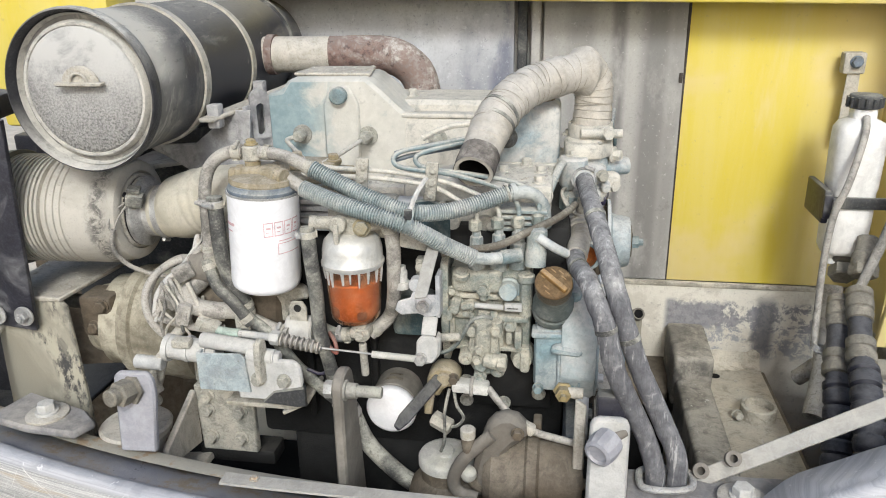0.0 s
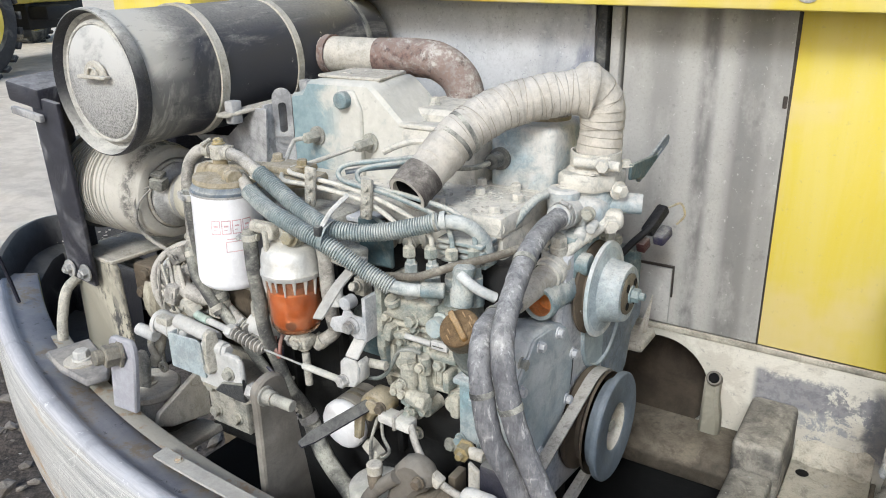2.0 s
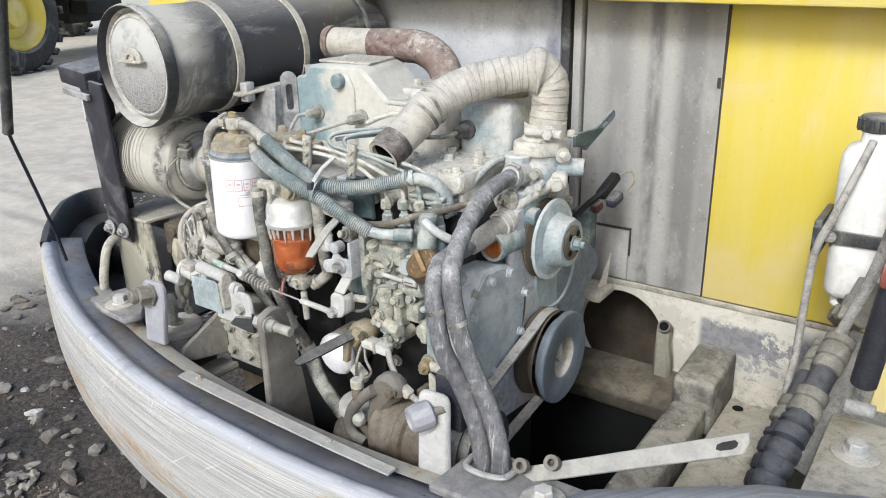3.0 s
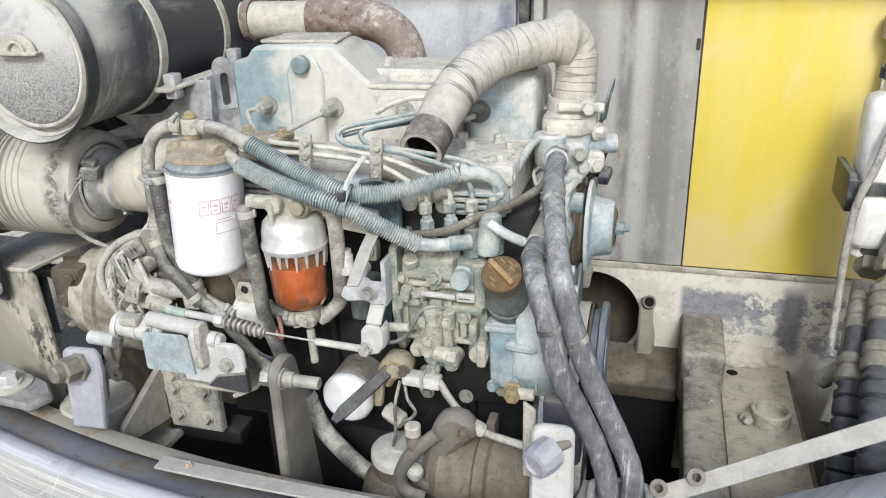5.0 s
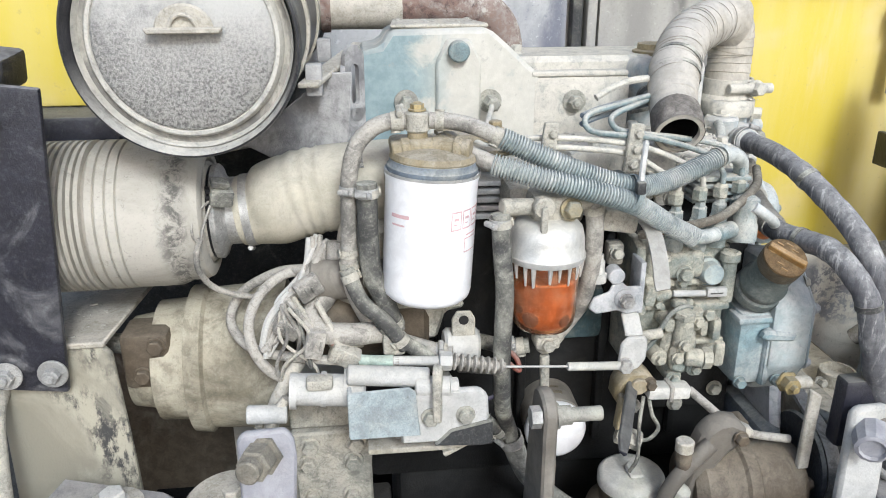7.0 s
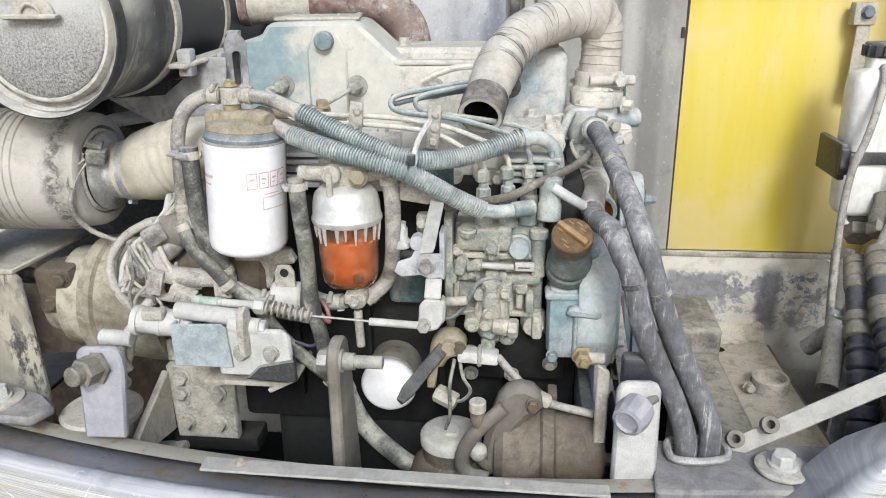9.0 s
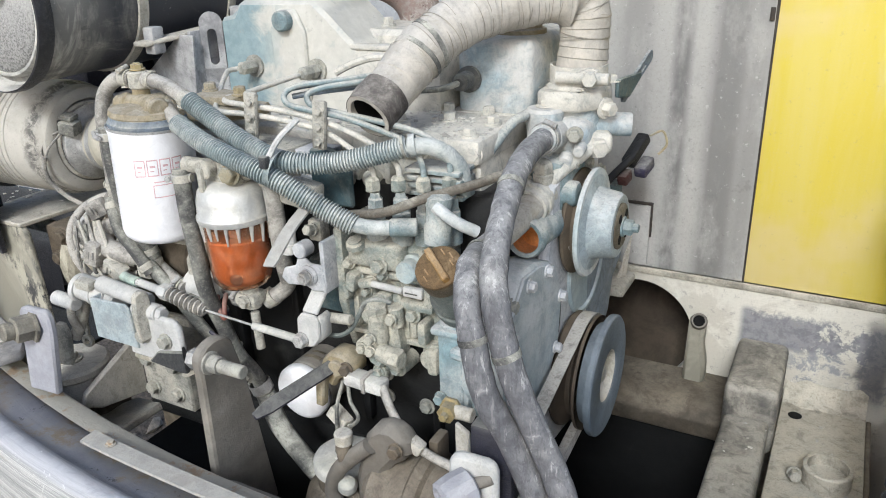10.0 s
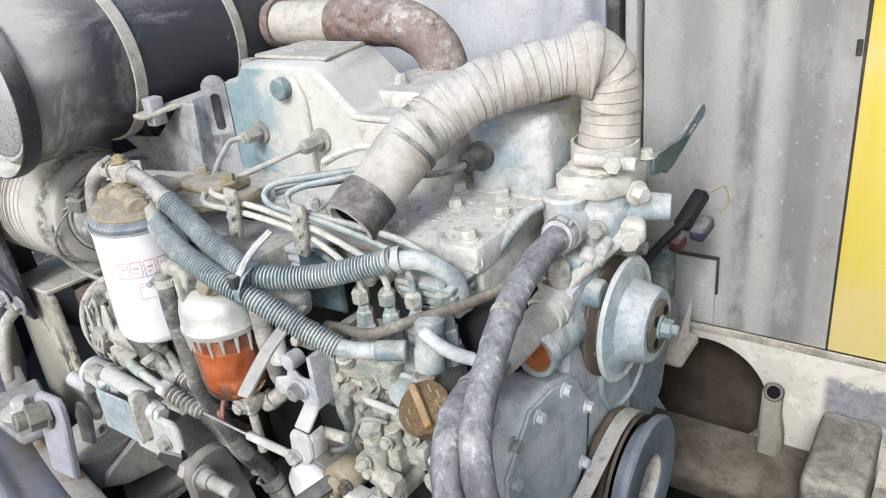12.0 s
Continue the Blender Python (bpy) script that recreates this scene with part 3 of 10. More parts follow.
M["fuel"] = dusty("orange_fuel", (0.34, 0.125, 0.038), 0.30, 0.0, rough=0.35, dust=(0.23, 0.075, 0.035), size=22, speck=0.0, dark=0.75)
M["sludge"] = dusty("dark_fuel_sludge", (0.16, 0.06, 0.03), 0.1, 0.0, rough=0.3)
M["soil"] = ground_soil()
M["chip"] = speckled("pale_chip", (0.40, 0.38, 0.34), (0.56, 0.54, 0.50), 40, 0.4, 0.6, 0.9, 0.001)
M["stalk"] = speckled("dry_stalk", (0.26, 0.21, 0.15), (0.40, 0.35, 0.27), 60, 0.4, 0.6, 0.9, 0.001)
M["clod"] = dusty("clod_soil", (0.085, 0.07, 0.055), 0.45, 0.2, dust=(0.33, 0.30, 0.26), size=5)
# near-black that puts shade into the colour of floor, pit, bores and holes
M["pit"] = dusty("shade_black", (0.005, 0.005, 0.005), 0.0, 0.02, rough=0.95, dust=(0.02, 0.019, 0.018), speck=0.3)
# brown of the cross sill, lowered to carry the engine's shade
M["sill_brown"] = dusty("brown_shaded_sill", (0.07, 0.058, 0.044), 0.35, 0.35, speck=0.5, dust=(0.185, 0.158, 0.12), size=9)
M["plug_black"] = dusty("black_plug", (0.012, 0.012, 0.014), 0.0, 0.05, rough=0.5, dust=(0.10, 0.10, 0.10), speck=0.3)

# ---- building tools ----
def put(bm, name, material, parent=None, label="", smooth=38):
    """Link a bmesh as one object; under parent it keeps its place in the world."""
    me = bpy.data.meshes.new(name)
    bmesh.ops.recalc_face_normals(bm, faces=bm.faces[:])
    bm.to_mesh(me)
    bm.free()
    me.materials.append(M[material])
    me.shade_smooth()
    me.set_sharp_from_angle(angle=radians(smooth))
    ob = new(name, me)
    if parent:
        ob.parent = parent
        ob.matrix_parent_inverse = Matrix.Translation(-parent.location) if parent.parent is None else Matrix()
    if label:
        ob["label"] = label
    return ob


def thing(name, label, category, base, group=""):
    """The Empty at a thing's base, which parents its parts."""
    ob = new(name)
    ob.location = base
    ob.empty_display_size = 0.02
    return tagged(ob, label, category, group)


def frame_of(axis):
    """A turn that brings z onto the axis."""
    return Vector(axis).to_track_quat("Z", "Y").to_matrix().to_4x4()


def join(bm, other):
    me = bpy.data.meshes.new("joined")
    other.to_mesh(me)
    other.free()
    bm.from_mesh(me)
    bpy.data.meshes.remove(me)
    return bm


def box(bm, lo, hi, bevel=0.003, turn=None, segs=2):
    """A bevelled box between two corners, turned about its centre."""
    lo, hi = Vector(lo), Vector(hi)
    b = bmesh.new()
    bmesh.ops.create_cube(b, size=1.0)
    d = hi - lo
    bmesh.ops.scale(b, vec=d, verts=b.verts)
    if bevel:
        bmesh.ops.bevel(b, geom=b.edges[:], offset=min(bevel, min(d) * 0.4), segments=segs, affect="EDGES", profile=0.5)
    m = Matrix.Translation((lo + hi) / 2)
    if turn:
        m = m @ Euler([radians(a) for a in turn]).to_matrix().to_4x4()
    bmesh.ops.transform(b, matrix=m, verts=b.verts)
    return join(bm, b)


def lathe(bm, origin, axis, profile, seg=32, close=True):
    """Turn (along, radius) pairs about an axis."""
    m = Matrix.Translation(origin) @ frame_of(axis)
    rings = []
    for s, r in profile:
        if r <= 1e-5:
            rings.append([bm.verts.new(m @ Vector((0, 0, s)))])
        else:
            rings.append([bm.verts.new(m @ Vector((r * math.cos(a), r * math.sin(a), s))) for a in (2 * math.pi * k / seg for k in range(seg))])
    for a, b in zip(rings[:-1], rings[1:]):
        for k in range(seg):
            if len(a) == 1 and len(b) == 1:
                continue
            if len(a) == 1:
                bm.faces.new((a[0], b[k], b[(k + 1) % seg]))
            elif len(b) == 1:
                bm.faces.new((a[k], a[(k + 1) % seg], b[0]))
            else:
                bm.faces.new((a[k], a[(k + 1) % seg], b[(k + 1) % seg], b[k]))
    if close:
        for ring in (rings[0], rings[-1]):
            if len(ring) > 2:
                bm.faces.new(ring)
    return bm


def cyl(bm, p0, p1, r0, r1=None, seg=20, round_off=0.15):
    """A rod between two points with softened ends."""
    p0, p1 = Vector(p0), Vector(p1)
    r1 = r0 if r1 is None else r1
    length = (p1 - p0).length
    c0, c1 = min(r0 * round_off, length * 0.3), min(r1 * round_off, length * 0.3)
    return lathe(bm, p0, p1 - p0, [(0, r0 - c0), (c0, r0), (length - c1, r1), (length, r1 - c1)], seg)


def spline(points, steps=8):
    """A smooth line through the points."""
    p = [Vector(q) for q in points]
    p = [2 * p[0] - p[1], *p, 2 * p[-1] - p[-2]]
    out = []
    for a, b, c, d in zip(p[:-3], p[1:-2], p[2:-1], p[3:]):
        for k in range(steps):
            t = k / steps
            out.append(0.5 * (2 * b + (c - a) * t + (2 * a - 5 * b + 4 * c - d) * t * t + (3 * b - a - 3 * c + d) * t ** 3))
    out.append(p[-2])
    return out


def tube(bm, points, radius, seg=12, steps=8, wobble=0.0, hollow=0.0, ends=True):
    """Sweep a round section; radius is a number or a function of (0..1, metres). hollow: depth of an open bore at the start."""
    line = spline(points, steps)
    rings, dist, total = [], 0.0, sum((b - a).length for a, b in zip(line[:-1], line[1:]))
    side = None
    for i, p in enumerate(line):
        ahead = (line[min(i + 1, len(line) - 1)] - line[max(i - 1, 0)]).normalized()
        if side is None:
            side = ahead.orthogonal().normalized()
        side = (side - ahead * side.dot(ahead)).normalized()
        up = ahead.cross(side)
        if i:
            dist += (p - line[i - 1]).length
        r = radius(dist / total, dist) if callable(radius) else radius
        ring = []
        for k in range(seg):
            a = 2 * math.pi * k / seg
            q = r * (1 + wobble * noise.noise((p + side * math.cos(a) * r + up * math.sin(a) * r) * 60))
            ring.append(bm.verts.new(p + side * math.cos(a) * q + up * math.sin(a) * q))
        rings.append(ring)
    for a, b in zip(rings[:-1], rings[1:]):
        for k in range(seg):
            bm.faces.new((a[k], a[(k + 1) % seg], b[(k + 1) % seg], b[k]))
    if hollow:
        inward = (line[1] - line[0]).normalized()
        back = rings[0]
        for shrink, deep in ((0.82, 0.0), (0.78, hollow)):
            ring = [bm.verts.new(line[0] + (v.co - line[0]) * shrink + inward * deep) for v in rings[0]]
            for k in range(seg):
                bm.faces.new((back[k], back[(k + 1) % seg], ring[(k + 1) % seg], ring[k]))
            back = ring
        bm.faces.new(back)
    elif ends:
        bm.faces.new(rings[0])
    if ends:
        bm.faces.new(rings[-1])
    return bm


def conduit(bm, points, r, pitch, depth, seg=14):
    """A split conduit: even ribs along a smooth line."""
    line = spline(points, 24)
    total = sum((b - a).length for a, b in zip(line[:-1], line[1:]))
    count = max(4, int(total / pitch) * 4)
    even, acc, j = [], 0.0, 0
    lengths = [0.0]
    for a, b in zip(line[:-1], line[1:]):
        lengths.append(lengths[-1] + (b - a).length)
    for i in range(count + 1):
        s = total * i / count
        while j < len(lengths) - 2 and lengths[j + 1] < s:
            j += 1
        f = (s - lengths[j]) / max(1e-9, lengths[j + 1] - lengths[j])
        even.append(line[j].lerp(line[j + 1], min(1, max(0, f))))
    side, rings = None, []
    for i, p in enumerate(even):
        ahead = (even[min(i + 1, count)] - even[max(i - 1, 0)]).normalized()
        side = ahead.orthogonal().normalized() if side is None else (side - ahead * side.dot(ahead)).normalized()
        up = ahead.cross(side)
        q = r + (depth if i % 4 in (1, 2) else -depth) * 0.5
        rings.append([bm.verts.new(p + side * math.cos(2 * math.pi * k / seg) * q + up * math.sin(2 * math.pi * k / seg) * q) for k in range(seg)])
    for a, b in zip(rings[:-1], rings[1:]):
        for k in range(seg):
            bm.faces.new((a[k], a[(k + 1) % seg], b[(k + 1) % seg], b[k]))
    bm.faces.new(rings[0])
    bm.faces.new(rings[-1])
    return bm


def prism(bm, outline, origin, u, v, thick, bevel=0.0015):
    """A plate: an outline of (a, b) pairs along u and v, thick along u x v."""
    b = bmesh.new()
    u, v, o = Vector(u).normalized(), Vector(v).normalized(), Vector(origin)
    w = u.cross(v).normalized() * thick
    low = [b.verts.new(o + u * a + v * c) for a, c in outline]
    high = [b.verts.new(o + u * a + v * c + w) for a, c in outline]
    b.faces.new(low)
    b.faces.new(high)
    for k in range(len(low)):
        j = (k + 1) % len(low)
        b.faces.new((low[k], low[j], high[j], high[k]))
    if bevel:
        bmesh.ops.recalc_face_normals(b, faces=b.faces[:])
        bmesh.ops.bevel(b, geom=b.edges[:], offset=bevel, segments=1, affect="EDGES")
    return join(bm, b)


def slotted(bm, half, tall, hole, long, origin, u, v, thick, seg=24):
    """A round-ended plate with a slot cut right through it, its middle at the origin."""
    u, v, o = Vector(u).normalized(), Vector(v).normalized(), Vector(origin)
    w = u.cross(v).normalized() * thick

    def loop(r, reach, lift):
        out = []
        for k in range(seg):
            a = 2 * math.pi * k / seg
            s = reach - r if math.sin(a) >= 0 else r - reach
            out.append(bm.verts.new(o + u * r * math.cos(a) + v * (r * math.sin(a) + s) + w * lift))
        return out
    rings = [loop(half, tall, 0), loop(half, tall, 1), loop(hole, long, 1), loop(hole, long, 0)]
    for a, b in zip(rings, rings[1:] + rings[:1]):
        for k in range(seg):
            bm.faces.new((a[k], a[(k + 1) % seg], b[(k + 1) % seg], b[k]))
    return bm


def hexbolt(bm, at, axis, r=0.008, h=0.006, washer=1.5, stud=0.0):
    """A hexagon head on a washer, with a bit of thread."""
    at, axis = Vector(at), Vector(axis).normalized()
    if washer:
        lathe(bm, at, axis, [(0, r * washer), (h * 0.25, r * washer), (h * 0.3, r * washer * 0.95)], 18)
    lathe(bm, at + axis * h * 0.25, axis, [(0, r), (h * 0.85, r), (h, r * 0.86)], 6)
    if stud:
        cyl(bm, at + axis * h, at + axis * (h + stud), r * 0.55, seg=10)
    return bm


def ring(bm, at, axis, r, width, thick, seg=28):
    """A band round a hose or drum."""
    return lathe(bm, Vector(at) - Vector(axis).normalized() * width / 2, axis, [(0, r), (0, r + thick), (width, r + thick), (width, r), (0, r)], seg, close=False)


def clamp(name, at, axis, r, parent, width=0.010, screw=(0, 0, 1), material="steel"):
    """A worm-drive hose clamp with its screw housing."""
    b = ring(bmesh.new(), at, axis, r, width, 0.0012)
    s = Vector(screw).normalized()
    ax = Vector(axis).normalized()
    across = ax.cross(s)
    c = Vector(at) + s * (r + 0.0032)
    cyl(b, c - across * 0.0065, c + across * 0.0065, 0.0034, seg=10)
    hexbolt(b, c + across * 0.0065, across, 0.0037, 0.0035, 0)
    return put(b, name, material, parent)


def bolts(parent, material, spots, axis, r=0.008, h=0.006, washer=1.5, stud=0.0, name="bolt"):
    for at in spots:
        put(hexbolt(bmesh.new(), at, axis, r, h, washer, stud), name, material, parent, smooth=25)

# ---- the setting ----
def ground():
    bm = bmesh.new()
    n = 90
    xs = [-40 + 80 * i / n for i in range(n + 1)]
    near = [-3.2 + 3.4 * i / 70 for i in range(71)]
    xs = sorted([x for x in xs if x < -3.3 or x > 0.3] + near) + [60.0, 400.0]
    xs = [-400.0, -60.0] + xs
    ys = [-400.0, -40.0, -12.0, -4.0] + [-1.0 + 4.5 * i / 80 for i in range(81)] + [5 + 2.5 * i for i in range(16)] + [90.0, 400.0]
    rows = []
    for x in xs:
        row = []
        for y in ys:
            h = 0.0
            if -6 < x < 2 and -2 < y < 6:
                h = 0.035 * noise.noise((x * 2.2, y * 2.2, 0)) + 0.03 * noise.noise((x * 7, y * 7, 3)) + 0.02 * noise.noise((x * 19, y * 19, 7))
            row.append(bm.verts.new((x, y, 0.1 + h)))
        rows.append(row)
    for a, b in zip(rows[:-1], rows[1:]):
        for k in range(len(ys) - 1):
            bm.faces.new((a[k], b[k], b[k + 1], a[k + 1]))
    tagged(put(bm, "ground", "soil", smooth=180), "damp dark soil turning to pale packed gravel", "ground", kind="structure")


def back_wall():
    wall = tagged(new("wall_back"), "sheet-metal partition behind the engine, grey and yellow panels", "wall", kind="structure")
    put(box(bmesh.new(), (-0.78, 1.622, 1.0), (0.80, 1.66, 1.8), 0.0), "backing", "grey", wall)
    put(box(bmesh.new(), (-0.78, 1.604, 1.012), (-0.105, 1.620, 1.78), 0.003), "panel", "bluegrey_sheet", wall, "pale blue-grey sheet panel with dark wipes")
    put(box(bmesh.new(), (-0.045, 1.600, 1.018), (0.2350, 1.620, 1.78), 0.001), "panel", "grey", wall, "dusty grey sheet panel with dark streaks")
    put(prism(bmesh.new(), [(0.2352, 1.018), (0.2378, 1.018), (0.2382, 1.40), (0.2395, 1.55), (0.2395, 1.78), (0.2335, 1.78), (0.2340, 1.55), (0.2350, 1.40)], (0, 1.620, 0), (1, 0, 0), (0, 0, 1), 0.0215, 0), "edge_trim", "gap", wall, "dark brown rubber edge strip, thinner towards the foot")
    put(box(bmesh.new(), (0.2265, 1.597, 1.445), (0.2335, 1.5995, 1.465), 0.002), "edge_clip", "gap", wall)
    put(box(bmesh.new(), (0.2380, 1.601, 1.018), (0.62, 1.620, 1.78), 0.001), "panel", "yellow", wall, "faded yellow painted panel")
    b = box(bmesh.new(), (-0.098, 1.592, 1.06), (-0.078, 1.620, 1.78), 0.004)
    put(b, "rail", "black", wall, "dark upright door rail")
    put(box(bmesh.new(), (-0.071, 1.590, 1.06), (-0.051, 1.620, 1.78), 0.006), "rail", "grey", wall)
    # lower partition with a round opening, built as strips round it
    b = bmesh.new()
    cx, cz, r, x0, x1, z0, z1 = 0.065, 0.885, 0.100, -0.78, 0.62, 0.50, 1.0165
    seg = 48
    inner = [(cx + r * math.cos(2 * math.pi * k / seg), cz + r * 1.05 * math.sin(2 * math.pi * k / seg)) for k in range(seg)]

    def rim(px, pz):
        dx, dz = px - cx, pz - cz
        s = min((x1 - cx) / dx if dx > 1e-6 else 9e9, (x0 - cx) / dx if dx < -1e-6 else 9e9, (z1 - cz) / dz if dz > 1e-6 else 9e9, (z0 - cz) / dz if dz < -1e-6 else 9e9)
        return cx + dx * s, cz + dz * s
    for y in (1.600, 1.622):
        a = [b.verts.new((px, y, pz)) for px, pz in inner]
        c = [b.verts.new((rim(px, pz)[0], y, rim(px, pz)[1])) for px, pz in inner]
        for k in range(seg):
            b.faces.new((a[k], a[(k + 1) % seg], c[(k + 1) % seg], c[k]))
        if y < 1.61:
            front = a
        else:
            for k in range(seg):
                b.faces.new((front[k], front[(k + 1) % seg], a[(k + 1) % seg], a[k]))
    put(b, "lower_panel", "lower", wall, "scraped cream lower partition with a round opening")
    # sheet behind the opening, coloured dark for the shade inside
    put(box(bmesh.new(), (-0.3, 1.72, 0.6), (0.4, 1.74, 1.05), 0), "duct_back", "recess_brown", wall)
    put(box(bmesh.new(), (-0.03, 1.597, 1.004), (0.60, 1.5998, 1.0165), 0.002), "sill", "deck", wall, "dusty sheet ledge under the panels")
    # small hatch cut in the grey panel beside the pulley
    put(box(bmesh.new(), (-0.0445, 1.5935, 1.021), (0.074, 1.5995, 1.133), 0.002), "hatch", "grey", wall, "small dusty access plate")
    put(box(bmesh.new(), (-0.0445, 1.596, 1.1335), (0.078, 1.5995, 1.139), 0.001), "hatch_seal", "gap", wall)
    put(box(bmesh.new(), (0.0745, 1.596, 1.075), (0.078, 1.5995, 1.1335), 0.001), "hatch_seal", "gap", wall)
    # hood beam across the top
    put(box(bmesh.new(), (-0.78, 1.50, 1.607), (0.70, 1.596, 1.70), 0.006, (0, 1.03, 0)), "hood_beam", "yellow", wall, "yellow box beam of the hood frame")
    for x in (0.258, 0.372):
        put(hexbolt(bmesh.new(), (x, 1.50, 1.632), (0, -1, 0), 0.011, 0.009, 1.7), "bolt", "steel", wall, smooth=25)
    # wall side at the cooling bottle
    put(box(bmesh.new(), (0.62, 1.44, 0.98), (0.66, 1.66, 1.80), 0.006), "side_panel", "yellow", wall, "yellow side panel")


def bay_floor():
    fl = tagged(new("floor"), "near-black belly plate under the engine, shade of the bay put into its colour", "floor", kind="structure")
    edge = [(-0.95 + 1.59 * i / 30, lip_y(-0.95 + 1.59 * i / 30) + 0.10) for i in range(31)]
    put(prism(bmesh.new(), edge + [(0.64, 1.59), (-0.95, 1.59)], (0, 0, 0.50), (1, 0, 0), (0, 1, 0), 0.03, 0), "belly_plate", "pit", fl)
    # unseen skirt, added so that no light enters under the counterweight
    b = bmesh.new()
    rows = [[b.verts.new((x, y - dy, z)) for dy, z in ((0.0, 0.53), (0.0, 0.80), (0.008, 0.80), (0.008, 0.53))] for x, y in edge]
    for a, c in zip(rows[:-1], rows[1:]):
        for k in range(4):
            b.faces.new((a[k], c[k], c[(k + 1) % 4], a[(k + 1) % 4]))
    put(b, "shade_skirt", "pit", fl, "added near-black skirt behind the counterweight that keeps light out of the pit")
    put(box(bmesh.new(), (0.3255, 1.05, 0.800), (0.455, 1.598, 0.820), 0.004), "deck_plate", "deck", fl, "dusty beige deck plate with a drilled hole")
    put(lathe(bmesh.new(), (0.350, 1.538, 0.8198), (0, 0, 1), [(0, 0.0095), (0.0012, 0.0110), (0.0018, 0.0095), (0.0008, 0.0)], 20), "drilled_hole", "pit", fl)
    # caked dirt fillet where deck and partition meet
    b = bmesh.new()
    rows = []
    for i in range(25):
        x = 0.327 + 0.127 * i / 24
        w = 0.022 + 0.010 * noise.noise((x * 40, 2.0, 0))
        rows.append([b.verts.new((x, 1.5985 - w * a, 0.8204 + w * c)) for a, c in ((0.0, 1.5), (0.25, 0.62), (0.62, 0.20), (1.4, 0.0))])
    for a, c in zip(rows[:-1], rows[1:]):
        for k in range(3):
            b.faces.new((a[k], a[k + 1], c[k + 1], c[k]))
    put(b, "dirt_fillet", "deck", fl, "caked dirt along the partition foot")
    put(box(bmesh.new(), (0.455, 1.05, 0.70), (0.463, 1.58, 0.815), 0.002), "deck_edge", "oily", fl)
    # side deck at the counterweight's raised end
    put(box(bmesh.new(), (0.535, 0.90, 0.955), (0.64, 1.36, 0.975), 0.004), "side_deck", "deck", fl, "grey deck plate")
    # step blocks beside the pit
    put(box(bmesh.new(), (0.245, 1.435, 0.800), (0.325, 1.595, 0.918), 0.011, (3, 0, 0), 3), "step_block", "sooty_step", fl, "dusty welded box beam")
    put(box(bmesh.new(), (0.250, 1.02, 0.780), (0.318, 1.432, 0.868), 0.010, None, 3), "step_block", "sooty_step", fl)
    b = prism(bmesh.new(), [(1.487, 0.765), (1.480, 0.800), (1.505, 0.826), (1.598, 0.832), (1.598, 0.765)], (-0.25, 0, 0), (0, 1, 0), (0, 0, 1), 0.498, 0.004)
    put(b, "cross_sill", "sill_brown", fl, "brown dusty folded cross sill, darkened for the shade of the engine")
    # black sheet before the lit partition: the pit's shade as colour
    put(box(bmesh.new(), (-0.50, 1.500, 0.52), (0.250, 1.512, 0.764), 0), "pit_shade_sheet", "pit", fl, "near-black sheet that stands in for the shade of the pit")
    put(prism(bmesh.new(), [(0, 0), (0.07, -0.01), (0.10, 0.008), (0.03, 0.016)], (0.02, 1.38, 0.532), (1, 0, 0), (0, 1, 0), 0.004, 0.001), "scrap", "cream", fl, "pale scrap on the pit floor")
    put(cyl(bmesh.new(), (-0.05, 1.25, 0.545), (0.19, 1.27, 0.545), 0.008, seg=8), "pit_rod", "oily", fl)
    # stub post at the opening
    b = prism(bmesh.new(), [(0.158, 0.81), (0.197, 0.81), (0.196, 0.865), (0.189, 0.90), (0.190, 0.948), (0.162, 0.950)], (0, 1.590, 0), (1, 0, 0), (0, 0, 1), 0.030, 0.006)
    post = put(b, "stub_post", "plate", fl, "grey welded stub post with a bore")
    put(lathe(bmesh.new(), (0.176, 1.585, 0.932), (0.10, -0.80, 0.55), [(0, 0.0140), (0.034, 0.0140), (0.038, 0.0125), (0.038, 0.010), (0.03, 0.009)], 22), "tube_end", "brown_plate", post, "dark tube end")
    put(lathe(bmesh.new(), Vector((0.176, 1.585, 0.932)) + Vector((0.10, -0.80, 0.55)).normalized() * 0.034, (0.10, -0.80, 0.55), [(0, 0.0102), (0.001, 0.0102)], 20), "bore", "pit", post)
    # inner side walls that close the bay
    put(box(bmesh.new(), (0.64, 0.82, 0.2), (0.66, 1.63, 0.98), 0), "side_wall", "deck", fl)
    put(box(bmesh.new(), (-1.30, 1.60, 0.2), (-0.78, 1.63, 1.0), 0), "side_wall", "oily", fl)


def lip_y(x):
    return 0.752 + 0.214 * (x + 0.15) ** 2


def lip_z(x):
    pts = ((-3, 1.0), (0.20, 1.0), (0.25, 1.003), (0.288, 1.02), (0.31, 1.048), (0.333, 1.067), (0.43, 1.097), (0.545, 1.13), (0.64, 1.135), (3, 1.15))
    for (a, za), (b, zb) in zip(pts[:-1], pts[1:]):
        if a <= x <= b:
            return za + (zb - za) * (x - a) / (b - a)
    return pts[-1][1]


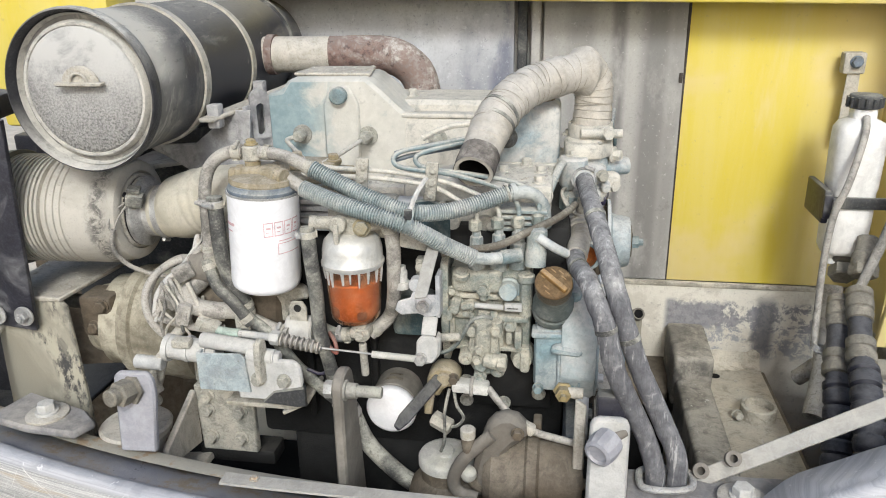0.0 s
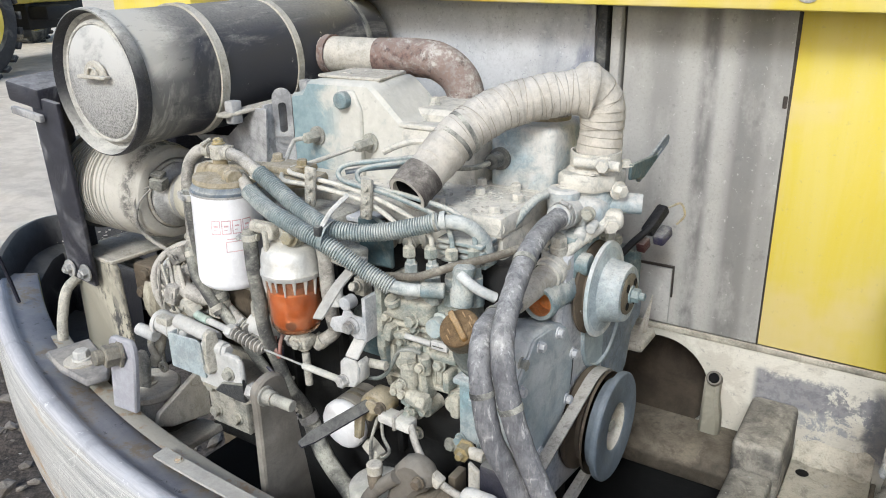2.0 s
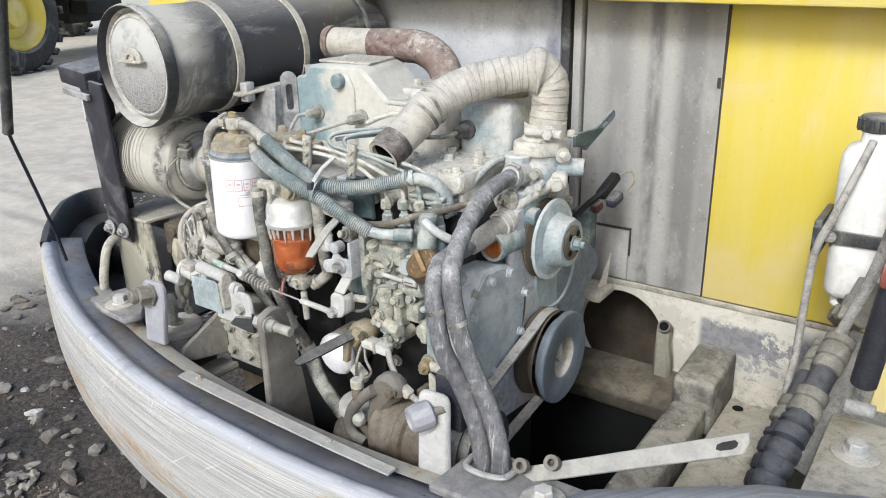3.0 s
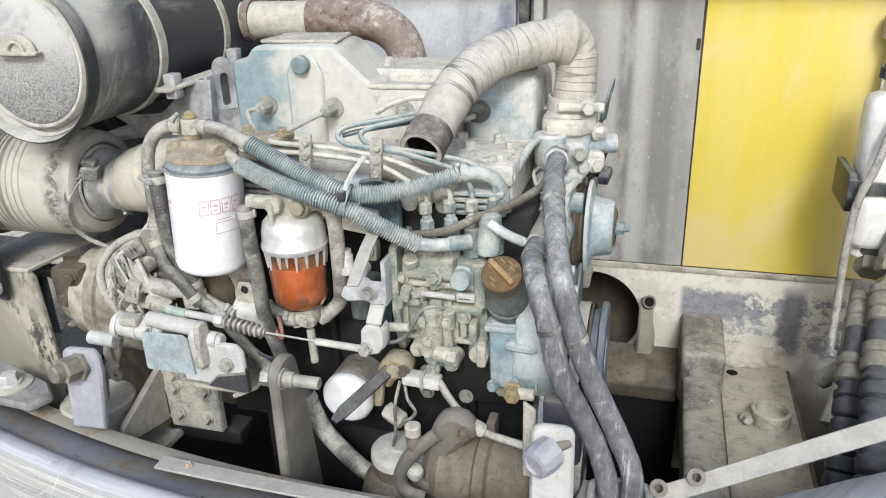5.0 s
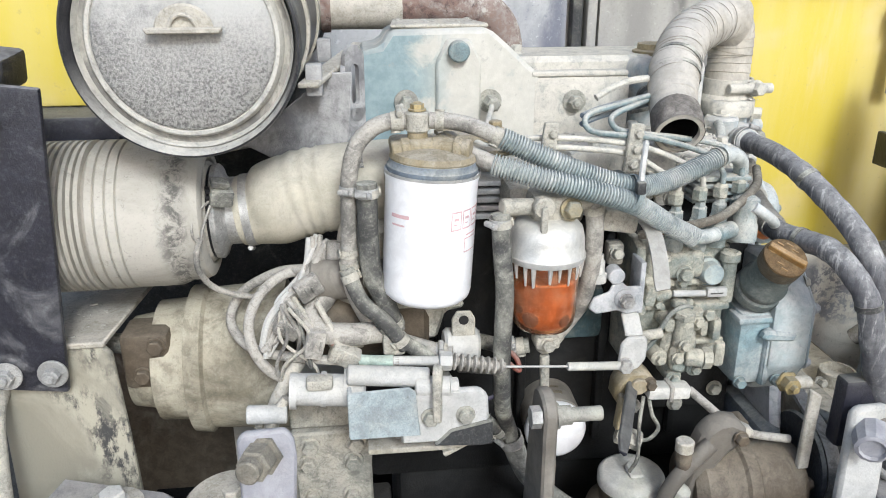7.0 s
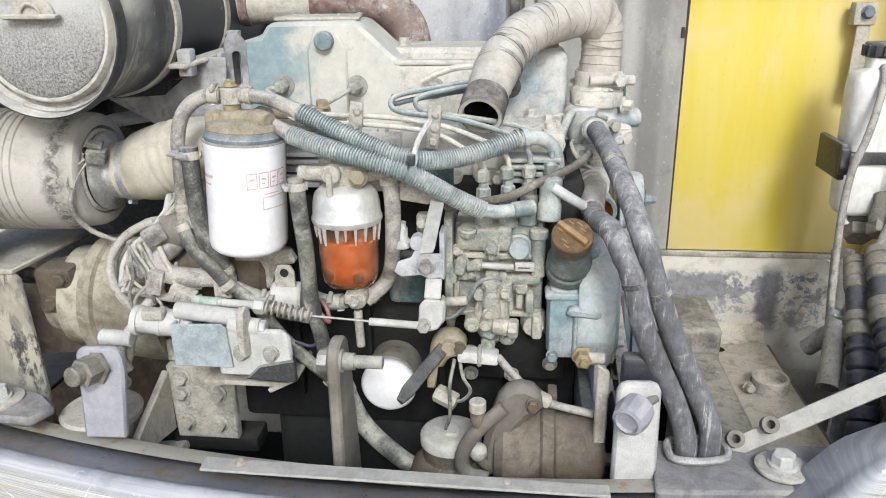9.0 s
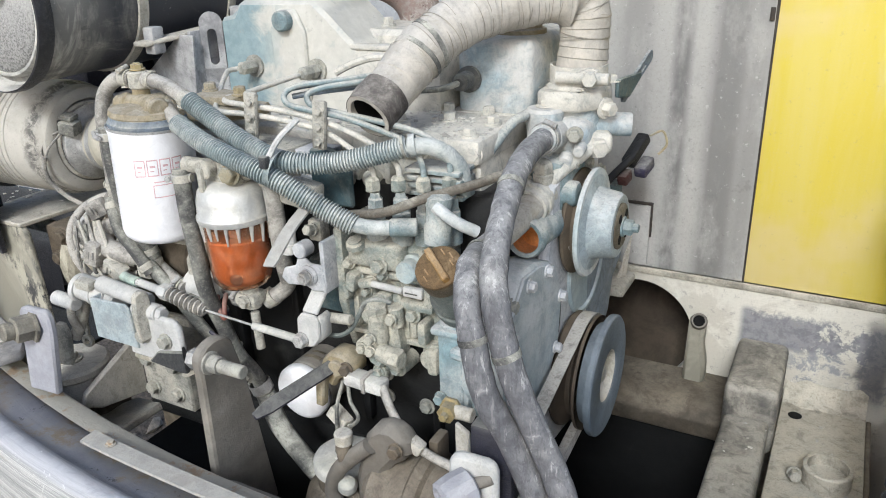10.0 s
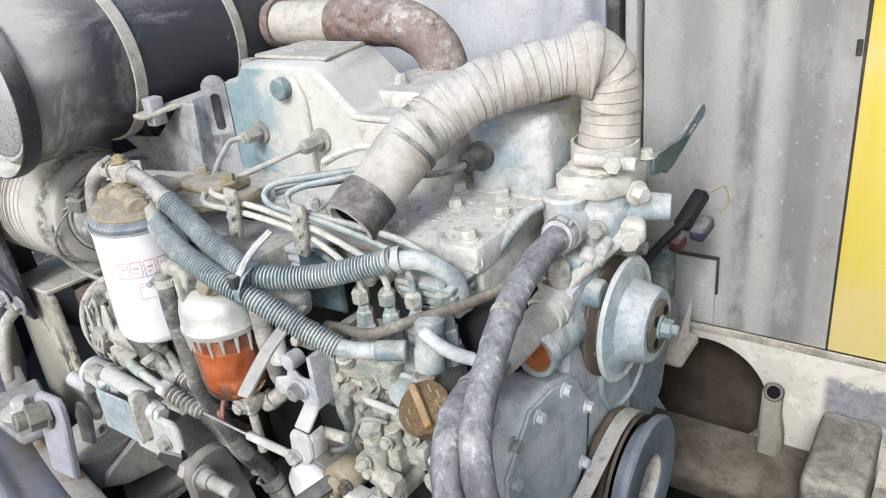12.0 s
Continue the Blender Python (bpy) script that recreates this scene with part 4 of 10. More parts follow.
def counterweight():
    bm = bmesh.new()
    xs = [-1.43 + 2.53 * i / 140 for i in range(141)]
    rows = []
    for x in xs:
        y, z = lip_y(x), lip_z(x)
        lift = z - 1.0
        k = max(0.0, min(1.0, (lift - 0.01) / 0.06))
        nx, ny = -0.428 * (x + 0.15), 1.0
        nl = math.hypot(nx, ny)
        nx, ny = nx / nl, ny / nl
        ring_pts = [(0.088, 0.742), (0.088, 0.964 + lift), (0.085, 0.970 + lift), (0.030, 0.979 + lift + 0.012 * k), (0.022, 0.984 + lift + 0.010 * k), (0.014, 0.995 + lift),
                    (0.006, 0.9995 + lift), (-0.004, 1.0 + lift), (-0.011, 0.996 + lift), (-0.017, 0.984 + lift * 0.97), (-0.021, 0.955 + lift * 0.92), (-0.023, 0.90 + lift * 0.8), (-0.023, 0.85 + lift * 0.6), (-0.021, 0.80 + lift * 0.4), (-0.016, 0.765 + lift * 0.2), (-0.006, 0.747), (0.012, 0.740), (0.05, 0.738)]
        dent = 0.002 * noise.noise((x * 5, 0, 0))
        rows.append([bm.verts.new((x + nx * d, y + ny * d + dent, h + 0.0015 * noise.noise((x * 30, d * 40, h * 9)))) for d, h in ring_pts])
    for a, b in zip(rows[:-1], rows[1:]):
        for k in range(len(a)):
            j = (k + 1) % len(a)
            bm.faces.new((a[k], b[k], b[j], a[j]))
    bm.faces.new(rows[0])
    bm.faces.new(rows[-1])
    cw = thing("counterweight", "curved scraped grey counterweight with rust and old yellow paint", "counterweight", (-0.15, 0.75, 0.74))
    put(bm, "casting", "weight", cw, smooth=60)
    # inner apron below the lip
    b = bmesh.new()
    rows = []
    for i in range(80):
        x = -1.0 + 1.2 * i / 79
        y = lip_y(x)
        rows.append([b.verts.new((x, y + 0.075, 0.979)), b.verts.new((x, y + 0.105, 0.976)), b.verts.new((x, y + 0.110, 0.972)), b.verts.new((x, y + 0.115, 0.90))])
    for a, c in zip(rows[:-1], rows[1:]):
        for k in range(3):
            b.faces.new((a[k], c[k], c[k + 1], a[k + 1]))
    put(b, "inner_flange", "rust_edge", cw, "dusty rust-edged inner flange")
    # flat strip that lies on the ledge
    b = bmesh.new()
    rows = []
    for i in range(41):
        x = -0.455 + 0.50 * i / 40
        y = lip_y(x) + 0.060
        z = 0.990 + 0.010 * math.sin(math.pi * i / 40)
        h = 0.0125 - 0.003 * i / 40
        rows.append([b.verts.new((x, y - h, z)), b.verts.new((x, y - h + 0.001, z + 0.003)), b.verts.new((x, y + h - 0.001, z + 0.004)), b.verts.new((x, y + h, z))])
    for a, c in zip(rows[:-1], rows[1:]):
        for k in range(4):
            b.faces.new((a[k], c[k], c[(k + 1) % 4], a[(k + 1) % 4]))
    b.faces.new(rows[0])
    b.faces.new(rows[-1])
    strip = thing("trim_strip", "loose pale flat steel strip on the counterweight ledge", "strip", (-0.2, 0.82, 0.985))
    put(b, "strip", "grey_strip", strip)
    for x in (-0.405, -0.075):
        put(hexbolt(bmesh.new(), (x, lip_y(x) + 0.062, 0.998), (0, 0, 1), 0.005, 0.004, 1.4), "rivet", "rust_edge", strip, smooth=25)


ground()
back_wall()
bay_floor()
counterweight()

# ---- engine ----
def engine():
    e = thing("diesel_engine", "dusty teal four-cylinder diesel engine standing crosswise in the bay", "engine", (-0.2, 1.2, 0.75))
    # block and sump, coloured near-black for the shade between the parts
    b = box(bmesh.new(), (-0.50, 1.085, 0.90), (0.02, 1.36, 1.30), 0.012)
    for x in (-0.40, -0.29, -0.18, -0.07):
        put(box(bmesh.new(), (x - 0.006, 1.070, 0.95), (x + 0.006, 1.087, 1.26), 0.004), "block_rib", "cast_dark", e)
    put(b, "cylinder_block", "cast_dark", e, "cast block, near-black with the shade between the parts put into its colour")
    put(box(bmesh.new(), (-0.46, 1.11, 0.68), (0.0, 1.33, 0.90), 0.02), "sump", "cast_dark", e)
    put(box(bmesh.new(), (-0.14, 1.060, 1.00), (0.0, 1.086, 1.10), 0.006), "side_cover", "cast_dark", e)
    bolts(e, "bolt", [(-0.135, 1.058, 1.01), (-0.135, 1.058, 1.045), (-0.02, 1.058, 1.03), (-0.075, 1.058, 1.01), (-0.02, 1.058, 1.085)], (0, -1, 0), 0.008, 0.007, 1.4)
    put(box(bmesh.new(), (-0.255, 1.06, 1.115), (-0.185, 1.10, 1.19), 0.01), "crankcase_cover", "teal_dark", e, "dark teal side cover")
    # cylinder head with its front flange and studs
    b = box(bmesh.new(), (-0.49, 1.098, 1.285), (-0.012, 1.36, 1.352), 0.006)
    box(b, (-0.235, 1.088, 1.332), (-0.010, 1.30, 1.362), 0.006)
    for x in (-0.46, -0.41, -0.36, -0.31, -0.26, -0.21, -0.16, -0.11, -0.06):
        cyl(b, (x, 1.10, 1.300), (x, 1.085, 1.300), 0.012, seg=12)
    put(b, "cylinder_head", "head", e, "dust-covered cylinder head")
    bolts(e, "head", [(-0.20, 1.105, 1.362), (-0.115, 1.102, 1.362), (-0.03, 1.105, 1.362), (-0.15, 1.15, 1.362), (-0.09, 1.17, 1.362), (-0.03, 1.17, 1.362), (-0.055, 1.21, 1.362), (-0.13, 1.21, 1.362)], (0, 0, 1), 0.008, 0.009, 1.3)
    bolts(e, "head", [(-0.02, 1.096, 1.345), (-0.30, 1.096, 1.33), (-0.40, 1.096, 1.33), (-0.085, 1.086, 1.345)], (0, -1, 0), 0.009, 0.007, 1.3)
    # union nuts, studs and clips along the head
    for k, x in enumerate((-0.475, -0.44, -0.395, -0.35, -0.305, -0.265)):
        put(hexbolt(bmesh.new(), (x, 1.112 + 0.012 * (k % 2), 1.352), (0, 0, 1), 0.0085, 0.010, 1.35, 0.005 * (k % 2)), "head_bolt", "head", e, smooth=25)
    for x in (-0.46, -0.41, -0.36, -0.31, -0.26):
        put(box(bmesh.new(), (x - 0.018, 1.090, 1.318), (x + 0.018, 1.099, 1.324), 0.002), "head_web", "head", e)
    for x in (-0.22, -0.175, -0.13, -0.085, -0.04):
        put(box(bmesh.new(), (x - 0.004, 1.080, 1.300), (x + 0.004, 1.099, 1.334), 0.002), "head_web", "head", e)
    for x in (-0.44, -0.33, -0.19, -0.10):
        put(hexbolt(bmesh.new(), (x, 1.085, 1.300), (0, -1, 0), 0.008, 0.008, 1.3), "stud_nut", "head", e, smooth=25)
    # ribbed heat shield under the conduits
    b = bmesh.new()
    for k in range(5):
        box(b, (-0.47, 1.055 - 0.002 * k, 1.290 + 0.011 * k), (-0.20, 1.088, 1.297 + 0.011 * k), 0.002)
    put(b, "cooling_rib", "case", e)
    b = bmesh.new()
    for k in range(4):
        box(b, (-0.085, 1.055 - 0.003 * k, 1.300 + 0.010 * k), (-0.015, 1.088, 1.306 + 0.010 * k), 0.002)
    put(b, "cooling_rib", "teal", e)
    # intake manifold box (front left, blue) with its sloped right shoulder
    b = prism(bmesh.new(), [(-0.490, 1.345), (-0.490, 1.475), (-0.462, 1.480), (-0.448, 1.500), (-0.318, 1.502), (-0.292, 1.480), (-0.262, 1.452), (-0.245, 1.440), (-0.245, 1.345)], (0, 1.335, 0), (1, 0, 0), (0, 0, 1), 0.128, 0.006)
    prism(b, [(-0.390, 1.35), (-0.390, 1.46), (-0.375, 1.49), (-0.345, 1.49), (-0.330, 1.46), (-0.330, 1.35)], (0, 1.21, 0), (1, 0, 0), (0, 0, 1), 0.010, 0.003)
    man = put(b, "intake_manifold", "manifold", e, "teal intake manifold box with pale dust patches")
    b = prism(bmesh.new(), [(-0.448, 1.235), (-0.44, 1.33), (-0.33, 1.33), (-0.315, 1.235)], (0, 0, 1.501), (1, 0, 0), (0, 1, 0), 0.006, 0.002)
    put(b, "cover_plate", "cream", man, "dust-covered cream cover plate")
    put(cyl(bmesh.new(), (-0.361, 1.215, 1.475), (-0.361, 1.186, 1.475), 0.014, seg=18), "plug", "teal_clean", man)
    # valve cover
    b = prism(bmesh.new(), [(-0.32, 1.345), (-0.32, 1.452), (-0.30, 1.458), (-0.03, 1.458), (-0.008, 1.450), (-0.004, 1.43), (-0.004, 1.355)], (0, 1.40, 0), (1, 0, 0), (0, 0, 1), 0.135, 0.008)
    box(b, (-0.26, 1.205, 1.352), (-0.120, 1.30, 1.440), 0.010)
    box(b, (-0.26, 1.205, 1.438), (-0.125, 1.222, 1.446), 0.003)
    put(b, "valve_cover", "head", e, "white-dusted teal valve cover")
    put(lathe(bmesh.new(), (-0.050, 1.300, 1.455), (0, 0, 1), [(0, 0.036), (0.006, 0.036), (0.008, 0.030), (0.016, 0.029), (0.018, 0.0)], 28), "filler_plate", "tan", e, "brown oil filler plate")
    bolts(e, "head", [(-0.30, 1.29, 1.458), (-0.26, 1.31, 1.458)], (0, 0, 1), 0.008, 0.010, 1.3)
    # injector sockets on the front face
    for x, z in ((-0.430, 1.409), (-0.317, 1.408), (-0.20, 1.405)):
        b = lathe(bmesh.new(), (x, 1.212, z), (0, -1, 0), [(0, 0.019), (0.004, 0.019), (0.005, 0.016), (0.009, 0.016)], 22)
        hexbolt(b, (x, 1.204, z), (0, -1, 0), 0.010, 0.012, 0, 0.006)
        put(b, "injector_nut", "bolt", e)
    put(box(bmesh.new(), (-0.108, 1.226, 1.352), (-0.003, 1.345, 1.456), 0.013, segs=3), "breather_box", "breather", e, "white-dusted teal breather box")
    put(box(bmesh.new(), (-0.116, 1.220, 1.352), (0.004, 1.35, 1.364), 0.004), "breather_flange", "head", e)
    bolts(e, "head", [(-0.112, 1.212, 1.362), (-0.055, 1.212, 1.362), (0.002, 1.212, 1.362)], (0, 0, 1), 0.008, 0.010, 1.3)
    b = lathe(bmesh.new(), (-0.088, 1.226, 1.405), (0, -1, 0), [(0, 0.017), (0.006, 0.017), (0.008, 0.012), (0.03, 0.011), (0.034, 0.006)], 18)
    put(b, "sender", "black", e, "black temperature sender")
    put(tube(bmesh.new(), [(-0.088, 1.195, 1.405), (-0.105, 1.175, 1.40), (-0.14, 1.15, 1.40)], 0.004), "sender_wire", "rubber", e)
    # timing case: broad plate, gear cover, bulges
    b = prism(bmesh.new(), [(1.00, 0.985), (1.02, 1.06), (1.10, 1.10), (1.13, 1.18), (1.15, 1.30), (1.28, 1.32), (1.36, 1.24), (1.37, 0.98), (1.28, 0.90), (1.05, 0.93)], (0.040, 0, 0), (0, 1, 0), (0, 0, 1), 0.017, 0.006)
    box(b, (0.012, 1.15, 0.93), (0.05, 1.36, 1.30), 0.01)
    put(b, "timing_case", "case", e, "dusty blue-grey timing case")
    rim_line = [(0.986, 1.10), (0.990, 1.182), (1.042, 1.230), (1.090, 1.226), (1.140, 1.208), (1.170, 1.160), (1.160, 1.085), (1.120, 1.045), (1.068, 1.028), (1.02, 1.050)]
    b = prism(bmesh.new(), rim_line, (0.012, 0, 0), (0, 1, 0), (0, 0, 1), 0.050, 0.004)
    cov = put(b, "gear_cover", "cover_side", e, "thick pale teal gear cover with dusty flange")
    b = prism(bmesh.new(), [(1.078 + (y - 1.078) * 0.965, 1.128 + (z - 1.128) * 0.965) for y, z in rim_line], (0.062, 0, 0), (0, 1, 0), (0, 0, 1), 0.004, 0.0015)
    put(b, "face", "cover_face", cov, "flat slate-blue cover face")
    for y, z in ((1.054, 1.212), (1.160, 1.154), (1.002, 1.172), (1.146, 1.087), (1.063, 1.046), (1.001, 1.096), (1.110, 1.208)):
        put(hexbolt(bmesh.new(), (0.066, y, z), (1, 0, 0), 0.0065, 0.007, 1.3), "bolt", "case", cov, smooth=25)
    b = tube(bmesh.new(), [(0.062, 1.172, 1.150), (0.062, 1.165, 1.10), (0.062, 1.135, 1.058), (0.062, 1.085, 1.030)], 0.0022, 8)
    put(b, "seal_bead", "black", cov)
    put(lathe(bmesh.new(), (0.05, 1.29, 1.15), (1, 0, 0), [(0, 0.078), (0.009, 0.078), (0.0115, 0.075), (0.0115, 0.071), (0.0075, 0.069), (0.0075, 0.0)], 36), "idler_housing", "cover_face", e)
    b = prism(bmesh.new(), [(1.29, 1.205), (1.36, 1.200), (1.430, 1.165), (1.485, 1.115), (1.482, 1.082), (1.440, 1.063), (1.422, 1.01), (1.388, 0.985), (1.30, 0.99)], (0.036, 0, 0), (0, 1, 0), (0, 0, 1), 0.022, 0.007)
    put(b, "case_shoulder", "blue_grey", e)
    # front end of the case below, towards the belt
    put(box(bmesh.new(), (0.02, 0.99, 0.90), (0.055, 1.12, 1.00), 0.015), "case_foot", "blue_grey", e)
    bolts(e, "bolt", [(0.058, 1.20, 1.19), (0.058, 1.18, 0.96), (0.058, 1.09, 0.98), (0.058, 1.33, 1.27), (0.058, 1.02, 1.20)], (1, 0, 0), 0.008, 0.007, 1.3)
    # water pump housing, open coolant port, pulley
    b = box(bmesh.new(), (0.0, 1.17, 1.20), (0.062, 1.27, 1.325), 0.015)
    cyl(b, (0.02, 1.235, 1.233), (0.075, 1.227, 1.233), 0.040, seg=28)
    cyl(b, (0.02, 1.19, 1.28), (0.075, 1.19, 1.28), 0.016, seg=18)
    pump = put(b, "water_pump", "teal", e, "dusty water pump housing")
    b = bmesh.new()
    lathe(b, (0.043, 1.096, 1.250), (0.04, 1, -0.06), [(0.030, 0.0170), (0, 0.0180), (-0.001, 0.0225), (0.003, 0.0240), (0.012, 0.0240), (0.015, 0.0205), (0.11, 0.0205)], 28, close=False)
    put(b, "coolant_port", "teal", pump, "open coolant port")
    put(lathe(bmesh.new(), (0.043, 1.096, 1.250), (0.04, 1, -0.06), [(0.002, 0.0176), (0.028, 0.0166), (0.030, 0.0)], 28, close=False), "bore", "orange_inside", pump, "orange rusty bore")
    bolts(pump, "bolt", [(0.062, 1.18, 1.215), (0.062, 1.26, 1.30), (0.062, 1.20, 1.315)], (1, 0, 0), 0.007, 0.007, 1.3)
    wp = thing("water_pump_pulley", "pale blue-grey belt pulley with a brown hub plate", "pulley", (0.075, 1.222, 1.165))
    c = (0.066, 1.232, 1.230)
    put(lathe(bmesh.new(), c, (1, 0, 0), [(0.014, 0.0700), (0.017, 0.0690), (0.020, 0.0560), (0.022, 0.0480), (0.028, 0.0455), (0.046, 0.0430), (0.052, 0.0400), (0.053, 0.034), (0.051, 0.030), (0.051, 0.0)], 56), "cup", "pulley", wp)
    put(lathe(bmesh.new(), c, (1, 0, 0), [(0.012, 0.060), (0.013, 0.0710), (0.0155, 0.0716), (0.0185, 0.0700), (0.0185, 0.062)], 56, close=False), "front_flange", "cover_side", wp, "pale dusted front flange")
    put(lathe(bmesh.new(), c, (1, 0, 0), [(-0.006, 0.030), (-0.006, 0.066), (-0.003, 0.0695), (0.000, 0.0690), (0.005, 0.058), (0.009, 0.058), (0.0125, 0.066)], 56), "sheave", "recess_brown", wp, "dark belt groove")
    put(lathe(bmesh.new(), (0.1165, 1.232, 1.230), (1, 0, 0), [(0, 0.0300), (0.003, 0.0300), (0.005, 0.027), (0.005, 0.0)], 32), "hub_plate", "hub_brown", wp, "brown hub plate")
    for k in range(4):
        a = radians(45 + 90 * k)
        put(lathe(bmesh.new(), (0.1214, 1.232 + 0.0195 * math.cos(a), 1.230 + 0.0195 * math.sin(a)), (1, 0, 0), [(0, 0.006), (0.0008, 0.006), (0.0008, 0)], 12), "hub_hole", "pit", wp)
    put(hexbolt(bmesh.new(), (0.1208, 1.232, 1.230), (1, 0, 0), 0.0105, 0.011, 1.25, 0.010), "centre_bolt", "teal_clean", wp, "pale teal centre bolt", smooth=25)
    cp = thing("crank_pulley", "blue-grey crankshaft pulley with a broad belt groove", "pulley", (0.10, 1.219, 0.94))
    put(lathe(bmesh.new(), (0.060, 1.219, 1.016), (1, 0, 0), [(0, 0.03), (0, 0.078), (0.004, 0.081), (0.010, 0.080), (0.018, 0.064), (0.024, 0.064), (0.032, 0.080), (0.036, 0.080)], 64, close=False), "sheave", "recess_brown", cp, "brown belt groove")
    put(lathe(bmesh.new(), (0.060, 1.221, 1.015), (1, 0, 0), [(0.034, 0.060), (0.036, 0.070), (0.046, 0.074), (0.048, 0.0835), (0.050, 0.0845), (0.056, 0.0845), (0.058, 0.082), (0.058, 0.040), (0.056, 0.037), (0.030, 0.035)], 64, close=False), "damper_ring", "damper", cp, "slate-blue damper ring")
    put(lathe(bmesh.new(), (0.060, 1.221, 1.015), (1, 0, 0), [(0.057, 0.0385), (0.055, 0.0360), (0.030, 0.0345)], 56, close=False), "bore_wall", "cream", cp, "pale bore wall")
    put(lathe(bmesh.new(), (0.096, 1.219, 1.016), (1, 0, 0), [(-0.006, 0.037), (-0.006, 0.028), (0.004, 0.026), (0.006, 0.020), (0.006, 0)], 32), "hub", "case", cp, "pale worn hub")
    put(hexbolt(bmesh.new(), (0.102, 1.219, 1.016), (1, 0, 0), 0.011, 0.008, 1.2), "centre_bolt", "bolt", cp, smooth=25)


def belt():
    bm = bmesh.new()
    c0, r0, c1, r1 = Vector((1.219, 1.016)), 0.077, Vector((0.978, 0.962)), 0.058
    d = c1 - c0
    base = math.atan2(d.y, d.x)
    off = math.acos((r0 - r1) / d.length)
    line = []
    for k in range(25):
        a = base + off + (2 * math.pi - 2 * off) * k / 24
        line.append(c0 + r0 * Vector((math.cos(a), math.sin(a))))
    for k in range(25):
        a = base - off + 2 * off * k / 24
        line.append(c1 + r1 * Vector((math.cos(a), math.sin(a))))
    rows = []
    for i, p in enumerate(line):
        q = line[(i + 1) % len(line)] - line[i - 1]
        n = Vector((q.y, -q.x)).normalized() * 0.005
        rows.append([bm.verts.new((x, p.x + s * n.x, p.y + s * n.y)) for x, s in ((0.072, 1), (0.090, 1), (0.087, -1), (0.075, -1))])
    for i, a in enumerate(rows):
        c = rows[(i + 1) % len(rows)]
        for k in range(4):
            bm.faces.new((a[k], a[(k + 1) % 4], c[(k + 1) % 4], c[k]))
    tagged(put(bm, "drive_belt", "rubber_pale"), "pale dusty rubber drive belt on the crank pulley", "belt")


